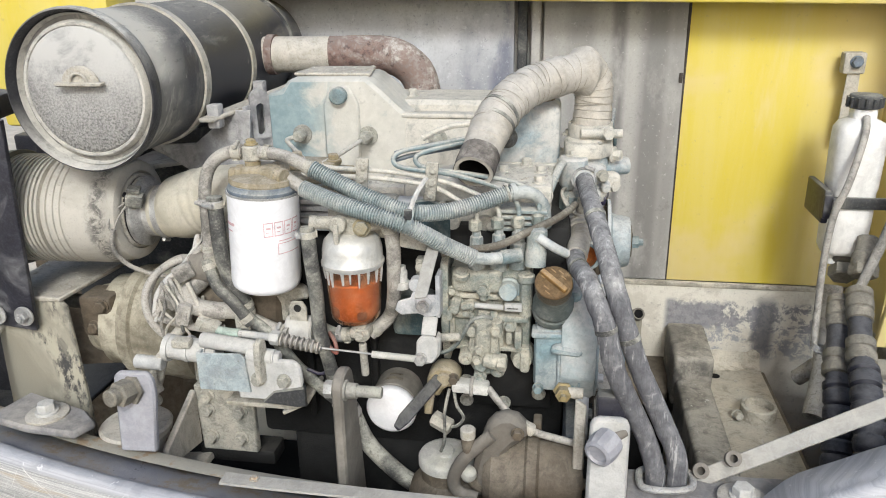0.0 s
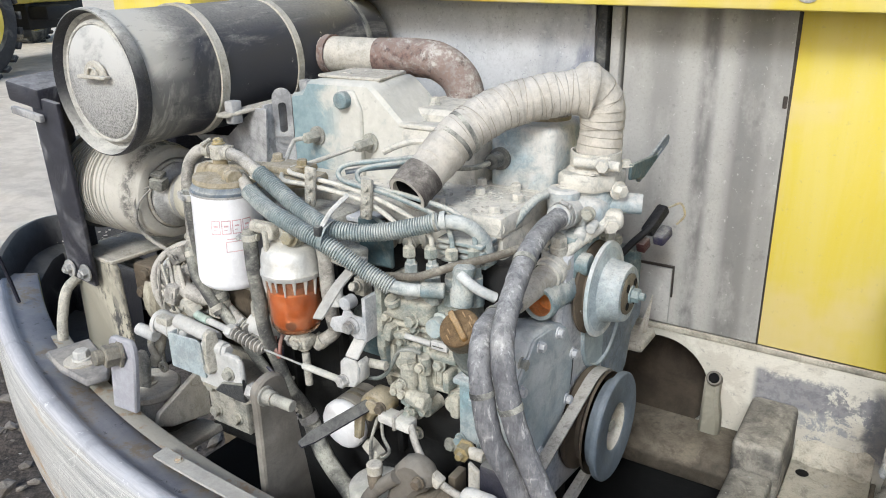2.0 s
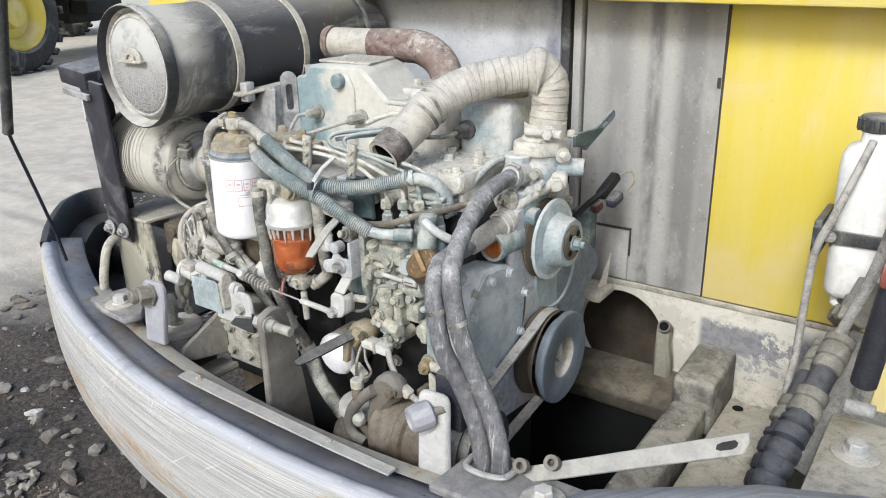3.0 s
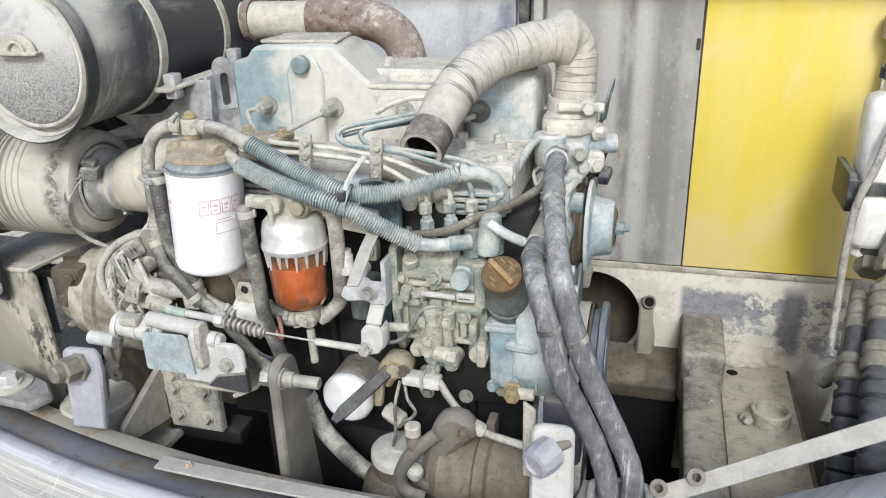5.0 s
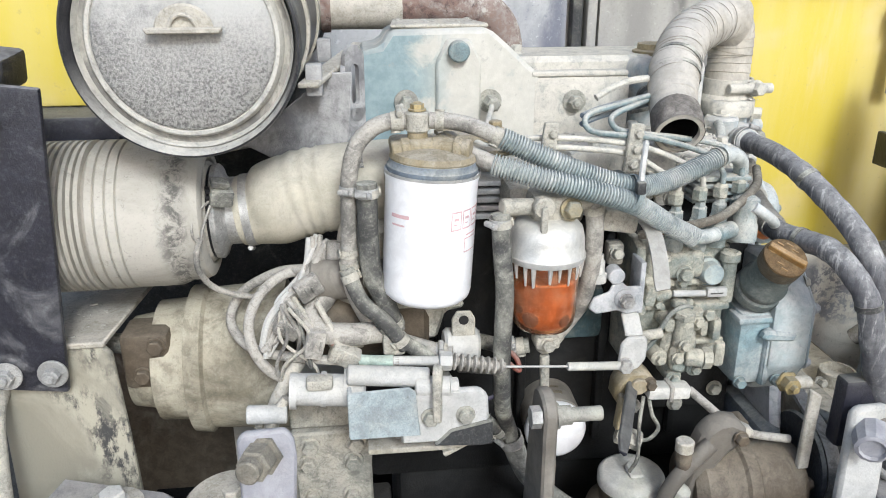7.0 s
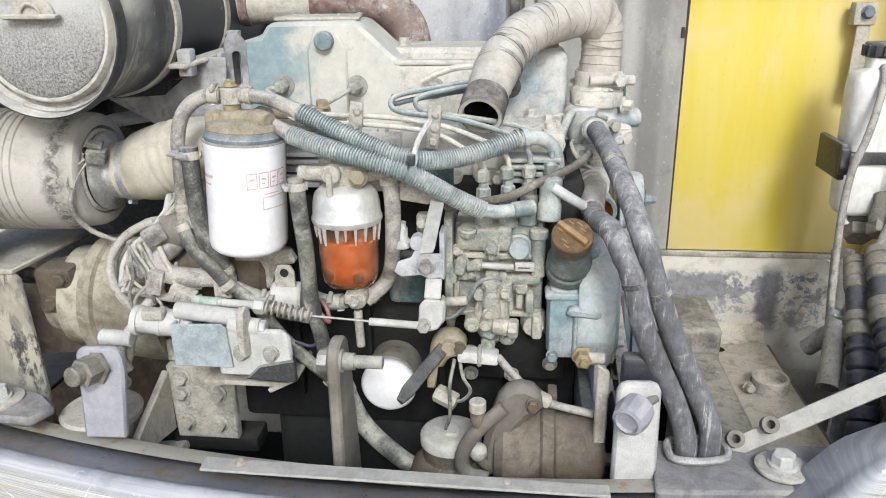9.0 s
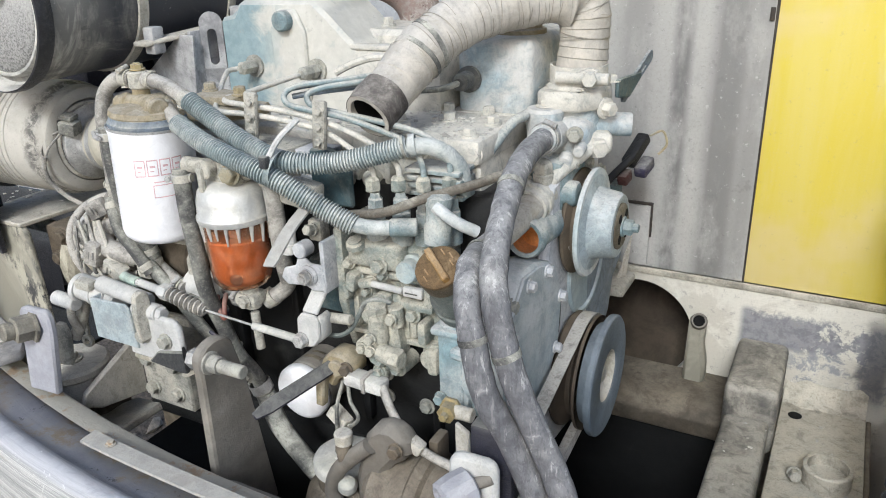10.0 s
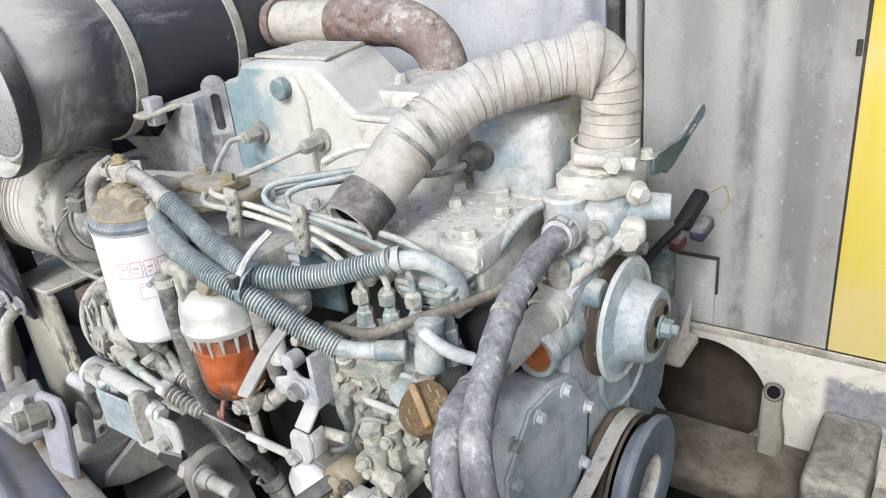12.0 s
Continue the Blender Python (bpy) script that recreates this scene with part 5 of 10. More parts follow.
def thermostat():
    t = thing("thermostat_housing", "white-dusted cast thermostat housing with hose nozzles", "housing", (0.042, 1.23, 1.31))
    b = box(bmesh.new(), (0.008, 1.205, 1.306), (0.076, 1.295, 1.366), 0.018, None, 3)
    cyl(b, (0.044, 1.258, 1.35), (0.044, 1.258, 1.40), 0.034, seg=24)
    lathe(b, (0.020, 1.214, 1.322), (0, 0, 1), [(0, 0.014), (0.010, 0.021), (0.052, 0.024), (0.056, 0.021), (0.057, 0)], 24)
    cyl(b, (0.038, 1.225, 1.345), (0.037, 1.160, 1.352), 0.0175, seg=20)
    lathe(b, (0.037, 1.176, 1.350), (0, 1, -0.1), [(0, 0.0175), (0.002, 0.0195), (0.006, 0.0195), (0.008, 0.0175)], 20, close=False)
    for at, r, long in (((0.030, 1.196, 1.325), 0.009, 0.020), ((0.056, 1.198, 1.322), 0.010, 0.016), ((0.072, 1.204, 1.336), 0.008, 0.018)):
        cyl(b, at, Vector(at) + Vector((0.1, -1, -0.2)).normalized() * long, r, r * 0.85, seg=12)
    put(b, "casting", "breather", t)
    for z, grow, m in ((1.3735, 0.0, "head"),):
        line = [(0.004 - grow, 1.216), (0.020, 1.204 - grow), (0.066, 1.212 - grow), (0.086 + grow, 1.240), (0.086 + grow, 1.292), (0.070, 1.306 + grow), (0.014, 1.302 + grow), (0.000 - grow, 1.268)]
        line = [(0.045 + (x - 0.045) * 0.92, 1.258 + (y - 1.258) * 0.92) for x, y in line]
        put(prism(bmesh.new(), line, (0, 0, z), (1, 0, 0), (0, 1, 0), 0.0245, 0.003), "flange", m, t)
    put(lathe(bmesh.new(), (0.045, 1.261, 1.400), (0, 0, 1), [(-0.003, 0.039), (0.000, 0.0375), (0.003, 0.0345), (0.016, 0.0340)], 32), "outlet_cone", "head", t)
    noz = put(lathe(bmesh.new(), (0.066, 1.268, 1.350), (0.95, 0.30, -0.02), [(0, 0.020), (0.014, 0.018), (0.018, 0.0155), (0.046, 0.0150), (0.048, 0.0135), (0.048, 0.0095), (0.030, 0.009)], 22), "nozzle", "breather", t, "open side nozzle")
    put(lathe(bmesh.new(), Vector((0.066, 1.268, 1.350)) + Vector((0.95, 0.30, -0.02)).normalized() * 0.036, (0.95, 0.30, -0.02), [(0, 0.0092), (0.001, 0.0092), (0.001, 0)], 16), "nozzle_bore", "pit", noz)
    bolts(t, "head", [(0.020, 1.216, 1.379), (0.080, 1.290, 1.400), (0.012, 1.285, 1.400)], (0, 0, 1), 0.0075, 0.007, 1.6)
    bolts(t, "head", [(0.084, 1.252, 1.374)], (1, -0.5, 0), 0.009, 0.012, 1.5)
    bolts(t, "bolt", [(0.022, 1.186, 1.312), (0.066, 1.196, 1.352)], (0.2, -1, 0), 0.008, 0.010, 1.3)
    # bypass: elbow block and pale pipe down to the pump
    b = box(bmesh.new(), (0.066, 1.232, 1.318), (0.096, 1.266, 1.346), 0.009, (0, 0, 25), 3)
    lathe(b, (0.080, 1.236, 1.330), (0.5, -0.6, -0.1), [(0, 0.013), (0.012, 0.013), (0.014, 0.010), (0.018, 0.010)], 6)
    put(b, "bypass_elbow", "head", t)
    put(tube(bmesh.new(), [(0.082, 1.236, 1.334), (0.066, 1.205, 1.320), (0.054, 1.180, 1.308), (0.044, 1.158, 1.296)], 0.0085, 14), "bypass_pipe", "head", t, "white-dusted bypass pipe")
    clamp("hose_clamp", (0.0372, 1.170, 1.3515), (0, 1, -0.1), 0.0180, t, screw=(0.3, -0.2, 0.9))
    for k, (x, y, z) in enumerate(((0.010, 1.172, 1.318), (0.018, 1.165, 1.312), (0.026, 1.160, 1.308))):
        put(tube(bmesh.new(), [(x, y + 0.03, z + 0.012), (x - 0.006, y, z + 0.01 - 0.006 * k), (x + 0.004, y - 0.02, z - 0.006), (x + 0.016, y - 0.016, z - 0.014)], 0.0028, 8), "clip_wire", "cast", t)
    # bent stay on the wall side
    b = prism(bmesh.new(), [(1.285, 1.381), (1.343, 1.371), (1.396, 1.387), (1.402, 1.396), (1.360, 1.399), (1.285, 1.404)], (0.0865, 0, 0), (0, 1, 0), (0, 0, 1), 0.005, 0.0015)
    put(b, "stay_lever", "teal_dark", t, "dark teal bent stay")
    put(slotted(bmesh.new(), 0.0085, 0.056, 0.0032, 0.030, (0.0905, 1.385, 1.3925), Vector((0, -0.42, 0.905)), Vector((0.10, 0.90, 0.42)), 0.004), "stay_end", "blue_grey", t, "slotted end of the stay")


def wrapped_hose():
    h = thing("upper_coolant_hose", "thick coolant hose wrapped in cream cloth tape, one end open", "hose", (0.047, 1.27, 1.39))
    line = [(-0.121, 1.033, 1.394), (-0.113, 1.078, 1.420), (-0.095, 1.125, 1.458), (-0.062, 1.175, 1.488), (-0.018, 1.222, 1.501), (0.018, 1.250, 1.506), (0.036, 1.263, 1.505), (0.046, 1.270, 1.494), (0.049, 1.271, 1.476), (0.049, 1.270, 1.450), (0.047, 1.266, 1.415), (0.046, 1.262, 1.395)]

    def turns(t, s):
        if s < 0.075:
            return 0.0285 + (0.0012 if s > 0.06 else 0)
        kink = 0.0100 * math.exp(-((s - 0.309) / 0.0105) ** 2)
        return 0.0302 + 0.0013 * ((s / 0.0125 + 0.3 * math.sin(s * 37)) % 1.0) + 0.0006 * math.sin(s * 130) + kink
    put(tube(bmesh.new(), line, turns, 36, 34, wobble=0.035, hollow=0.07), "hose", "wrap", h)
    put(lathe(bmesh.new(), Vector(line[0]) + Vector((0.003, 0.0165, 0.0096)), Vector(line[0]) - Vector(line[1]), [(-0.045, 0.0), (-0.045, 0.0212), (0.013, 0.0226)], 24, close=False), "bore", "pit", h, "dark hose bore")
    for k, (i, f) in enumerate(((1, 0.75), (2, 0.1))):
        p = Vector(line[i]).lerp(Vector(line[i + 1]), f)
        put(ring(bmesh.new(), p, Vector(line[i + 1]) - Vector(line[i]), 0.0312, 0.006, 0.0008), "tape_edge", "rubber", h)
    put(tube(bmesh.new(), [Vector(line[0]).lerp(Vector(line[1]), f) for f in (0.0, 0.25, 0.5, 0.72)], 0.0296, 28, 8, wobble=0.05, ends=False), "bare_end", "bare_rubber", h, "bare grimy rubber end")
    rnd = random.Random(8)
    run = spline(line, 16)
    gone, due = 0.0, 0.085
    for a, c in zip(run[:-1], run[1:]):
        gone += (c - a).length
        if gone > due and gone < 0.385:
            tilt = Vector((rnd.uniform(-1, 1), rnd.uniform(-1, 1), rnd.uniform(-1, 1))) * 0.22
            put(ring(bmesh.new(), c, (c - a).normalized() + tilt, 0.0312, 0.0008, 0.0005, 40), "tape_seam", "seam", h)
            due += rnd.uniform(0.008, 0.020)
    b = ring(bmesh.new(), (0.046, 1.262, 1.414), (0, 0, 1), 0.033, 0.022, 0.003)
    box(b, (0.060, 1.222, 1.405), (0.082, 1.236, 1.424), 0.004)
    cyl(b, (0.030, 1.224, 1.414), (0.096, 1.226, 1.414), 0.0075, seg=12)
    hexbolt(b, (0.072, 1.228, 1.414), (0.2, -1, 0), 0.010, 0.012, 1.2)
    put(b, "band_clamp", "head", h, "broad dusty band clamp")


def heater_hoses():
    a = [(0.030, 1.080, 1.268), (0.028, 1.040, 1.264), (0.032, 0.998, 1.268), (0.042, 0.955, 1.270), (0.055, 0.922, 1.250), (0.068, 0.906, 1.220), (0.082, 0.902, 1.166), (0.107, 0.912, 1.108), (0.131, 0.910, 1.057), (0.146, 0.905, 1.010), (0.146, 0.905, 0.975)]
    b = [(0.0375, 1.170, 1.3515), (0.0425, 1.10, 1.349), (0.052, 1.035, 1.333), (0.068, 0.963, 1.297), (0.080, 0.930, 1.262), (0.099, 0.916, 1.205), (0.119, 0.915, 1.153), (0.150, 0.916, 1.086), (0.174, 0.908, 1.030), (0.175, 0.906, 0.975)]
    put_neck = thing("pump_inlet", "pale dusty pipe from the water pump to the hose", "pipe", (0.038, 1.15, 1.26))
    put(tube(bmesh.new(), [(0.040, 1.165, 1.286), (0.036, 1.125, 1.276), (0.031, 1.080, 1.268), (0.029, 1.055, 1.265)], lambda t, s: 0.0185 - 0.0025 * t, 22), "pipe", "cream", put_neck)
    put(lathe(bmesh.new(), (0.036, 1.128, 1.277), (0.08, 1, 0.22), [(0, 0.0185), (0.001, 0.0215), (0.008, 0.0215), (0.009, 0.0195), (0.013, 0.0195), (0.014, 0.0220), (0.022, 0.0220), (0.024, 0.018)], 26, close=False), "collar", "head", put_neck, "white-dusted double collar")
    b0 = cyl(bmesh.new(), (0.042, 1.165, 1.262), (0.040, 1.160, 1.312), 0.0125, seg=16)
    lathe(b0, (0.040, 1.160, 1.310), (0, 0, 1), [(0, 0.0105), (0.003, 0.0125), (0.014, 0.0115), (0.018, 0.007), (0.019, 0)], 6)
    put(b0, "plug_stub", "cast", put_neck, "dusty plug on a short stub")
    put(cyl(bmesh.new(), (0.030, 1.19, 1.277), (0.054, 1.188, 1.277), 0.0125, seg=16), "side_boss", "breather", put_neck)
    for line, label in ((a, "dusty black rubber heater hose, scuffed pale"), (b, "dusty black rubber coolant hose from the thermostat")):
        base = thing("coolant_hose", label, "hose", line[-1], "pair of coolant hoses")
        put(tube(bmesh.new(), line, lambda t, s: 0.0138 + 0.0006 * math.sin(s * 160) * (noise.noise((s * 30, 0, 0)) > 0.1), 20, 12, wobble=0.03), "hose", "hose", base)
        for k in (2, 5):
            p, q = Vector(line[k]), Vector(line[k + 1])
            put(ring(bmesh.new(), p, q - p, 0.0142, 0.007, 0.0008, 20), "tape_band", "rubber", base)
    c = thing("hose_clip", "bent steel strap that holds the two hoses", "clip", (0.16, 0.905, 0.985))
    bm = bmesh.new()
    tube(bm, [(0.125, 0.905, 0.995), (0.130, 0.886, 0.996), (0.160, 0.880, 0.998), (0.190, 0.886, 1.0), (0.197, 0.905, 1.0), (0.19, 0.925, 1.0), (0.16, 0.93, 0.998), (0.13, 0.925, 0.996), (0.125, 0.905, 0.995)], 0.005, 8)
    put(bm, "strap", "steel", c)


# ---- air side ----
def muffler():
    axis = Vector((0.03, 1.0, 0.012)).normalized()
    c = Vector((-0.662, 0.972, 1.512))

    def along(y):
        return c + axis * (y - 0.972) / axis.y
    m = thing("muffler", "dusty black drum-shaped muffler with two clamp straps", "muffler", along(1.2) - Vector((0, 0, 0.12)))
    put(lathe(bmesh.new(), along(0.985), axis, [(0, 0.095), (0, 0.1060), (0.004, 0.1070), (0.10, 0.1065), (0.28, 0.1075), (0.55, 0.1065), (0.585, 0.102), (0.60, 0.06), (0.60, 0)], 72), "drum", "drum", m)
    put(lathe(bmesh.new(), along(0.972), axis, [(0.016, 0.1062), (0.013, 0.1118), (0.006, 0.1140), (-0.005, 0.1142), (-0.010, 0.1128), (-0.011, 0.1108), (-0.008, 0.1092), (0.010, 0.1062), (0.016, 0.1030)], 72, close=False), "lid_rim", "rim", m, "rolled dusty black rim")
    put(lathe(bmesh.new(), along(0.972), axis, [(0.004, 0.1055), (0.014, 0.1020), (0.014, 0.0965), (0.006, 0.0950), (0.002, 0.0925), (0.002, 0.0890), (0.006, 0.0870)], 72, close=False), "lid_flange", "lid_edge", m, "dust-caked raised edge of the lid")
    lid = put(lathe(bmesh.new(), along(0.972), axis, [(0.008, 0.0890), (0.003, 0.0875), (0.001, 0.0850), (-0.001, 0.06), (-0.002, 0)], 72), "lid", "lid", m, "round lid with dust film and coarse crust")
    # pressed grip
    g = along(0.9705) + Vector((0.004, -0.002, 0.012))
    b = bmesh.new()
    prism(b, [(0.028 * math.cos(radians(a)), 0.024 * math.sin(radians(a))) for a in range(0, 181, 15)], g + Vector((0, -0.001, 0)), (1, 0, 0), (0, 0, 1), 0.006, 0.002)
    prism(b, [(-0.034, -0.003), (0.034, -0.003), (0.037, 0.003), (-0.037, 0.003)], g + Vector((0, -0.002, -0.001)), (1, 0, 0), (0, 0, 1), 0.012, 0.0015)
    tube(b, [g + Vector((0.013 * math.cos(radians(a)), -0.010, 0.014 * math.sin(radians(a)))) for a in range(0, 181, 20)], 0.0022, 8, 3)
    put(b, "lid_grip", "cream", lid, "pressed lifting grip")
    for y, w in ((1.128, 0.016), (1.302, 0.014)):
        b = ring(bmesh.new(), along(y), axis, 0.1070, w, 0.004, 72)
        put(b, "clamp_strap", "cream", m, "dusty steel strap")
    b = ring(bmesh.new(), along(1.50), axis, 0.1065, 0.010, 0.006, 72)
    put(b, "weld_band", "black", m)
    # bolted feet on the shelf
    put(box(bmesh.new(), (-0.556, 1.120, 1.432), (-0.536, 1.142, 1.470), 0.003), "strap_foot", "web", m)
    put(box(bmesh.new(), (-0.548, 1.292, 1.452), (-0.528, 1.312, 1.484), 0.003), "strap_foot", "web", m)
    sh = thing("muffler_bracket", "dark sheet-steel bracket under the muffler with a dusty edge", "bracket", (-0.55, 1.2, 1.35))
    b = bmesh.new()
    prism(b, [(-0.565, 1.115), (-0.540, 1.115), (-0.476, 1.335), (-0.498, 1.340)], (0, 0, 1.322), (1, 0, 0), (0, 1, 0.11), 0.007, 0.0015)
    put(b, "shelf", "cream", sh, "dusty steel shelf strip")
    b = prism(bmesh.new(), [(-0.69, 1.395), (-0.60, 1.40), (-0.528, 1.455), (-0.500, 1.455), (-0.512, 1.33), (-0.60, 1.345)], (0, 1.165, 0), (1, 0, 0), (0, 0, 1), 0.006, 0.001)
    put(b, "gusset", "web", sh)
    put(box(bmesh.new(), (-0.515, 1.165, 1.31), (-0.509, 1.33, 1.46), 0.001), "web", "web", sh)
    put(box(bmesh.new(), (-0.80, 1.19, 1.352), (-0.52, 1.36, 1.360), 0.002, (0, -9, 0)), "under_sheet", "web", sh, "dark dusty sheet below the drum")
    # added black backing that stands in for the dark gap behind the drum
    put(box(bmesh.new(), (-1.02, 1.372, 0.98), (-0.505, 1.382, 1.43), 0.002), "gap_backing", "black", sh, "black sheet added behind the drum to keep the gap dark")
    # lifting eye
    eye = thing("lifting_eye", "dusty steel lifting eye with a long slot", "lifting eye", (-0.498, 1.2, 1.36))
    put(slotted(bmesh.new(), 0.0165, 0.050, 0.0068, 0.026, (-0.501, 1.200, 1.435), (0.75, 0.66, 0), (0, 0, 1), 0.007), "plate", "web", eye)
    put(prism(bmesh.new(), [(-0.0165, 1.345), (-0.0165, 1.405), (0.0165, 1.405), (0.0185, 1.345)], (-0.501, 1.200, 0), (0.75, 0.66, 0), (0, 0, 1), 0.007, 0.0012), "shank", "web", eye)
    # exhaust outlet: clad stub and rusty elbow
    ex = thing("exhaust_elbow", "rusty exhaust elbow with a pale clad stub", "exhaust pipe", (-0.40, 1.39, 1.48))
    put(tube(bmesh.new(), [(-0.565, 1.372, 1.522), (-0.50, 1.376, 1.522), (-0.424, 1.380, 1.521)], 0.0325, 28, 4), "clad_stub", "cream", ex, "cream clad pipe stub")
    put(ring(bmesh.new(), (-0.535, 1.373, 1.522), (1, 0.03, 0), 0.0325, 0.014, 0.004), "collar", "rust", ex)
    put(tube(bmesh.new(), [(-0.426, 1.380, 1.521), (-0.36, 1.387, 1.522), (-0.31, 1.398, 1.516), (-0.275, 1.408, 1.490), (-0.262, 1.413, 1.45), (-0.26, 1.413, 1.38)], 0.0335, 28, 8, wobble=0.02), "elbow", "rust", ex)


def air_duct():
    d = thing("air_intake_duct", "large dusty corrugated air duct with a pale rubber elbow", "duct", (-0.72, 1.09, 1.21))
    prof = []
    for k in range(11):
        x = 0.0078 * k
        prof += [(x, 0.0825), (x + 0.0010, 0.0890), (x + 0.0058, 0.0897), (x + 0.0066, 0.0825)]
    prof += [(0.090, 0.0885), (0.098, 0.0895), (0.099, 0.0865), (0.101, 0.0890), (0.110, 0.0890), (0.111, 0.0865), (0.113, 0.0888), (0.121, 0.0885), (0.122, 0.0860), (0.124, 0.0882), (0.150, 0.0885), (0.172, 0.0878), (0.180, 0.0850), (0.184, 0.0825), (0.188, 0.0832), (0.200, 0.0822), (0.207, 0.0795), (0.210, 0.0740), (0.210, 0.0640), (0.198, 0.0620)]
    put(lathe(bmesh.new(), (-0.885, 1.095, 1.300), (1, 0.0, 0.01), [(0, 0.05), *prof, (0.198, 0.0)], 64), "corrugated_body", "duct", d)
    put(lathe(bmesh.new(), (-0.905, 1.095, 1.300), (1, 0, 0), [(0, 0.0), (0, 0.094), (0.02, 0.096), (0.024, 0.088)], 48), "end_flange", "black", d, "black end flange")
    # metal neck with its two flanges and seal
    put(lathe(bmesh.new(), (-0.690, 1.094, 1.301), (1, 0, 0.01), [(0, 0.0), (0, 0.0610), (0.014, 0.0610), (0.017, 0.0580), (0.017, 0.0)], 48), "inner_flange", "cream", d, "pale dusty neck flange")
    put(ring(bmesh.new(), (-0.6715, 1.094, 1.301), (1, 0, 0.01), 0.0500, 0.003, 0.0062, 48), "seal_ring", "plug_black", d, "black seal ring")
    put(lathe(bmesh.new(), (-0.670, 1.094, 1.301), (1, 0, 0.01), [(0, 0.0), (0, 0.0570), (0.006, 0.0575), (0.009, 0.0545), (0.012, 0.0450), (0.016, 0.0410), (0.050, 0.0405), (0.050, 0.0)], 48), "neck", "steel", d, "grey metal neck")
    line = [(-0.640, 1.093, 1.301), (-0.618, 1.091, 1.304), (-0.595, 1.089, 1.312), (-0.565, 1.087, 1.322), (-0.530, 1.086, 1.328), (-0.495, 1.088, 1.330), (-0.45, 1.10, 1.33)]
    put(tube(bmesh.new(), line, lambda t, s: 0.0425 + 0.0100 / (1 + math.exp((0.028 - s) / 0.005)) + 0.0010 * (0.065 < s < 0.105) * math.sin(s * 430), 40, 18), "rubber_elbow", "elbow", d, "pale smooth rubber elbow")
    clamp("hose_clamp", (-0.631, 1.092, 1.302), (1, 0, 0.1), 0.0432, d, screw=(0, -0.35, -1))
    # sensor plug on the neck with its wires
    b = box(bmesh.new(), (-0.668, 1.034, 1.324), (-0.642, 1.056, 1.344), 0.003, (10, 10, 18))
    box(b, (-0.665, 1.036, 1.346), (-0.645, 1.056, 1.353), 0.002, (10, 10, 18))
    sensor = put(b, "sensor_plug", "rubber", d, "blackened sensor plug")
    for k in range(3):
        put(box(bmesh.new(), (-0.6715, 1.036, 1.324 + 0.008 * k), (-0.6665, 1.048, 1.329 + 0.008 * k), 0.001, (10, 10, 18)), "latch", "plug_black", sensor)
    put(tube(bmesh.new(), [(-0.668, 1.040, 1.330), (-0.682, 1.020, 1.318), (-0.684, 1.010, 1.300), (-0.676, 1.008, 1.288)], 0.0016, 6), "sensor_wire", "rubber_pale", d)
    put(tube(bmesh.new(), [(-0.666, 1.036, 1.326), (-0.672, 1.016, 1.308), (-0.676, 1.008, 1.290)], 0.0016, 6), "sensor_wire", "rubber_pale", d)
    put(tube(bmesh.new(), [(-0.676, 1.008, 1.296), (-0.682, 1.008, 1.276), (-0.682, 1.014, 1.254), (-0.672, 1.028, 1.230), (-0.652, 1.042, 1.213), (-0.620, 1.048, 1.204)], lambda t, s: 0.0036 + 0.0011 * noise.noise((s * 190, 0, 0)), 8, 10), "cord", "rubber_pale", d, "dirty knotted cord")
    clamp("hose_clamp", (-0.500, 1.088, 1.330), (1, 0.1, 0.05), 0.0475, d, screw=(0.1, -0.7, 0.8))


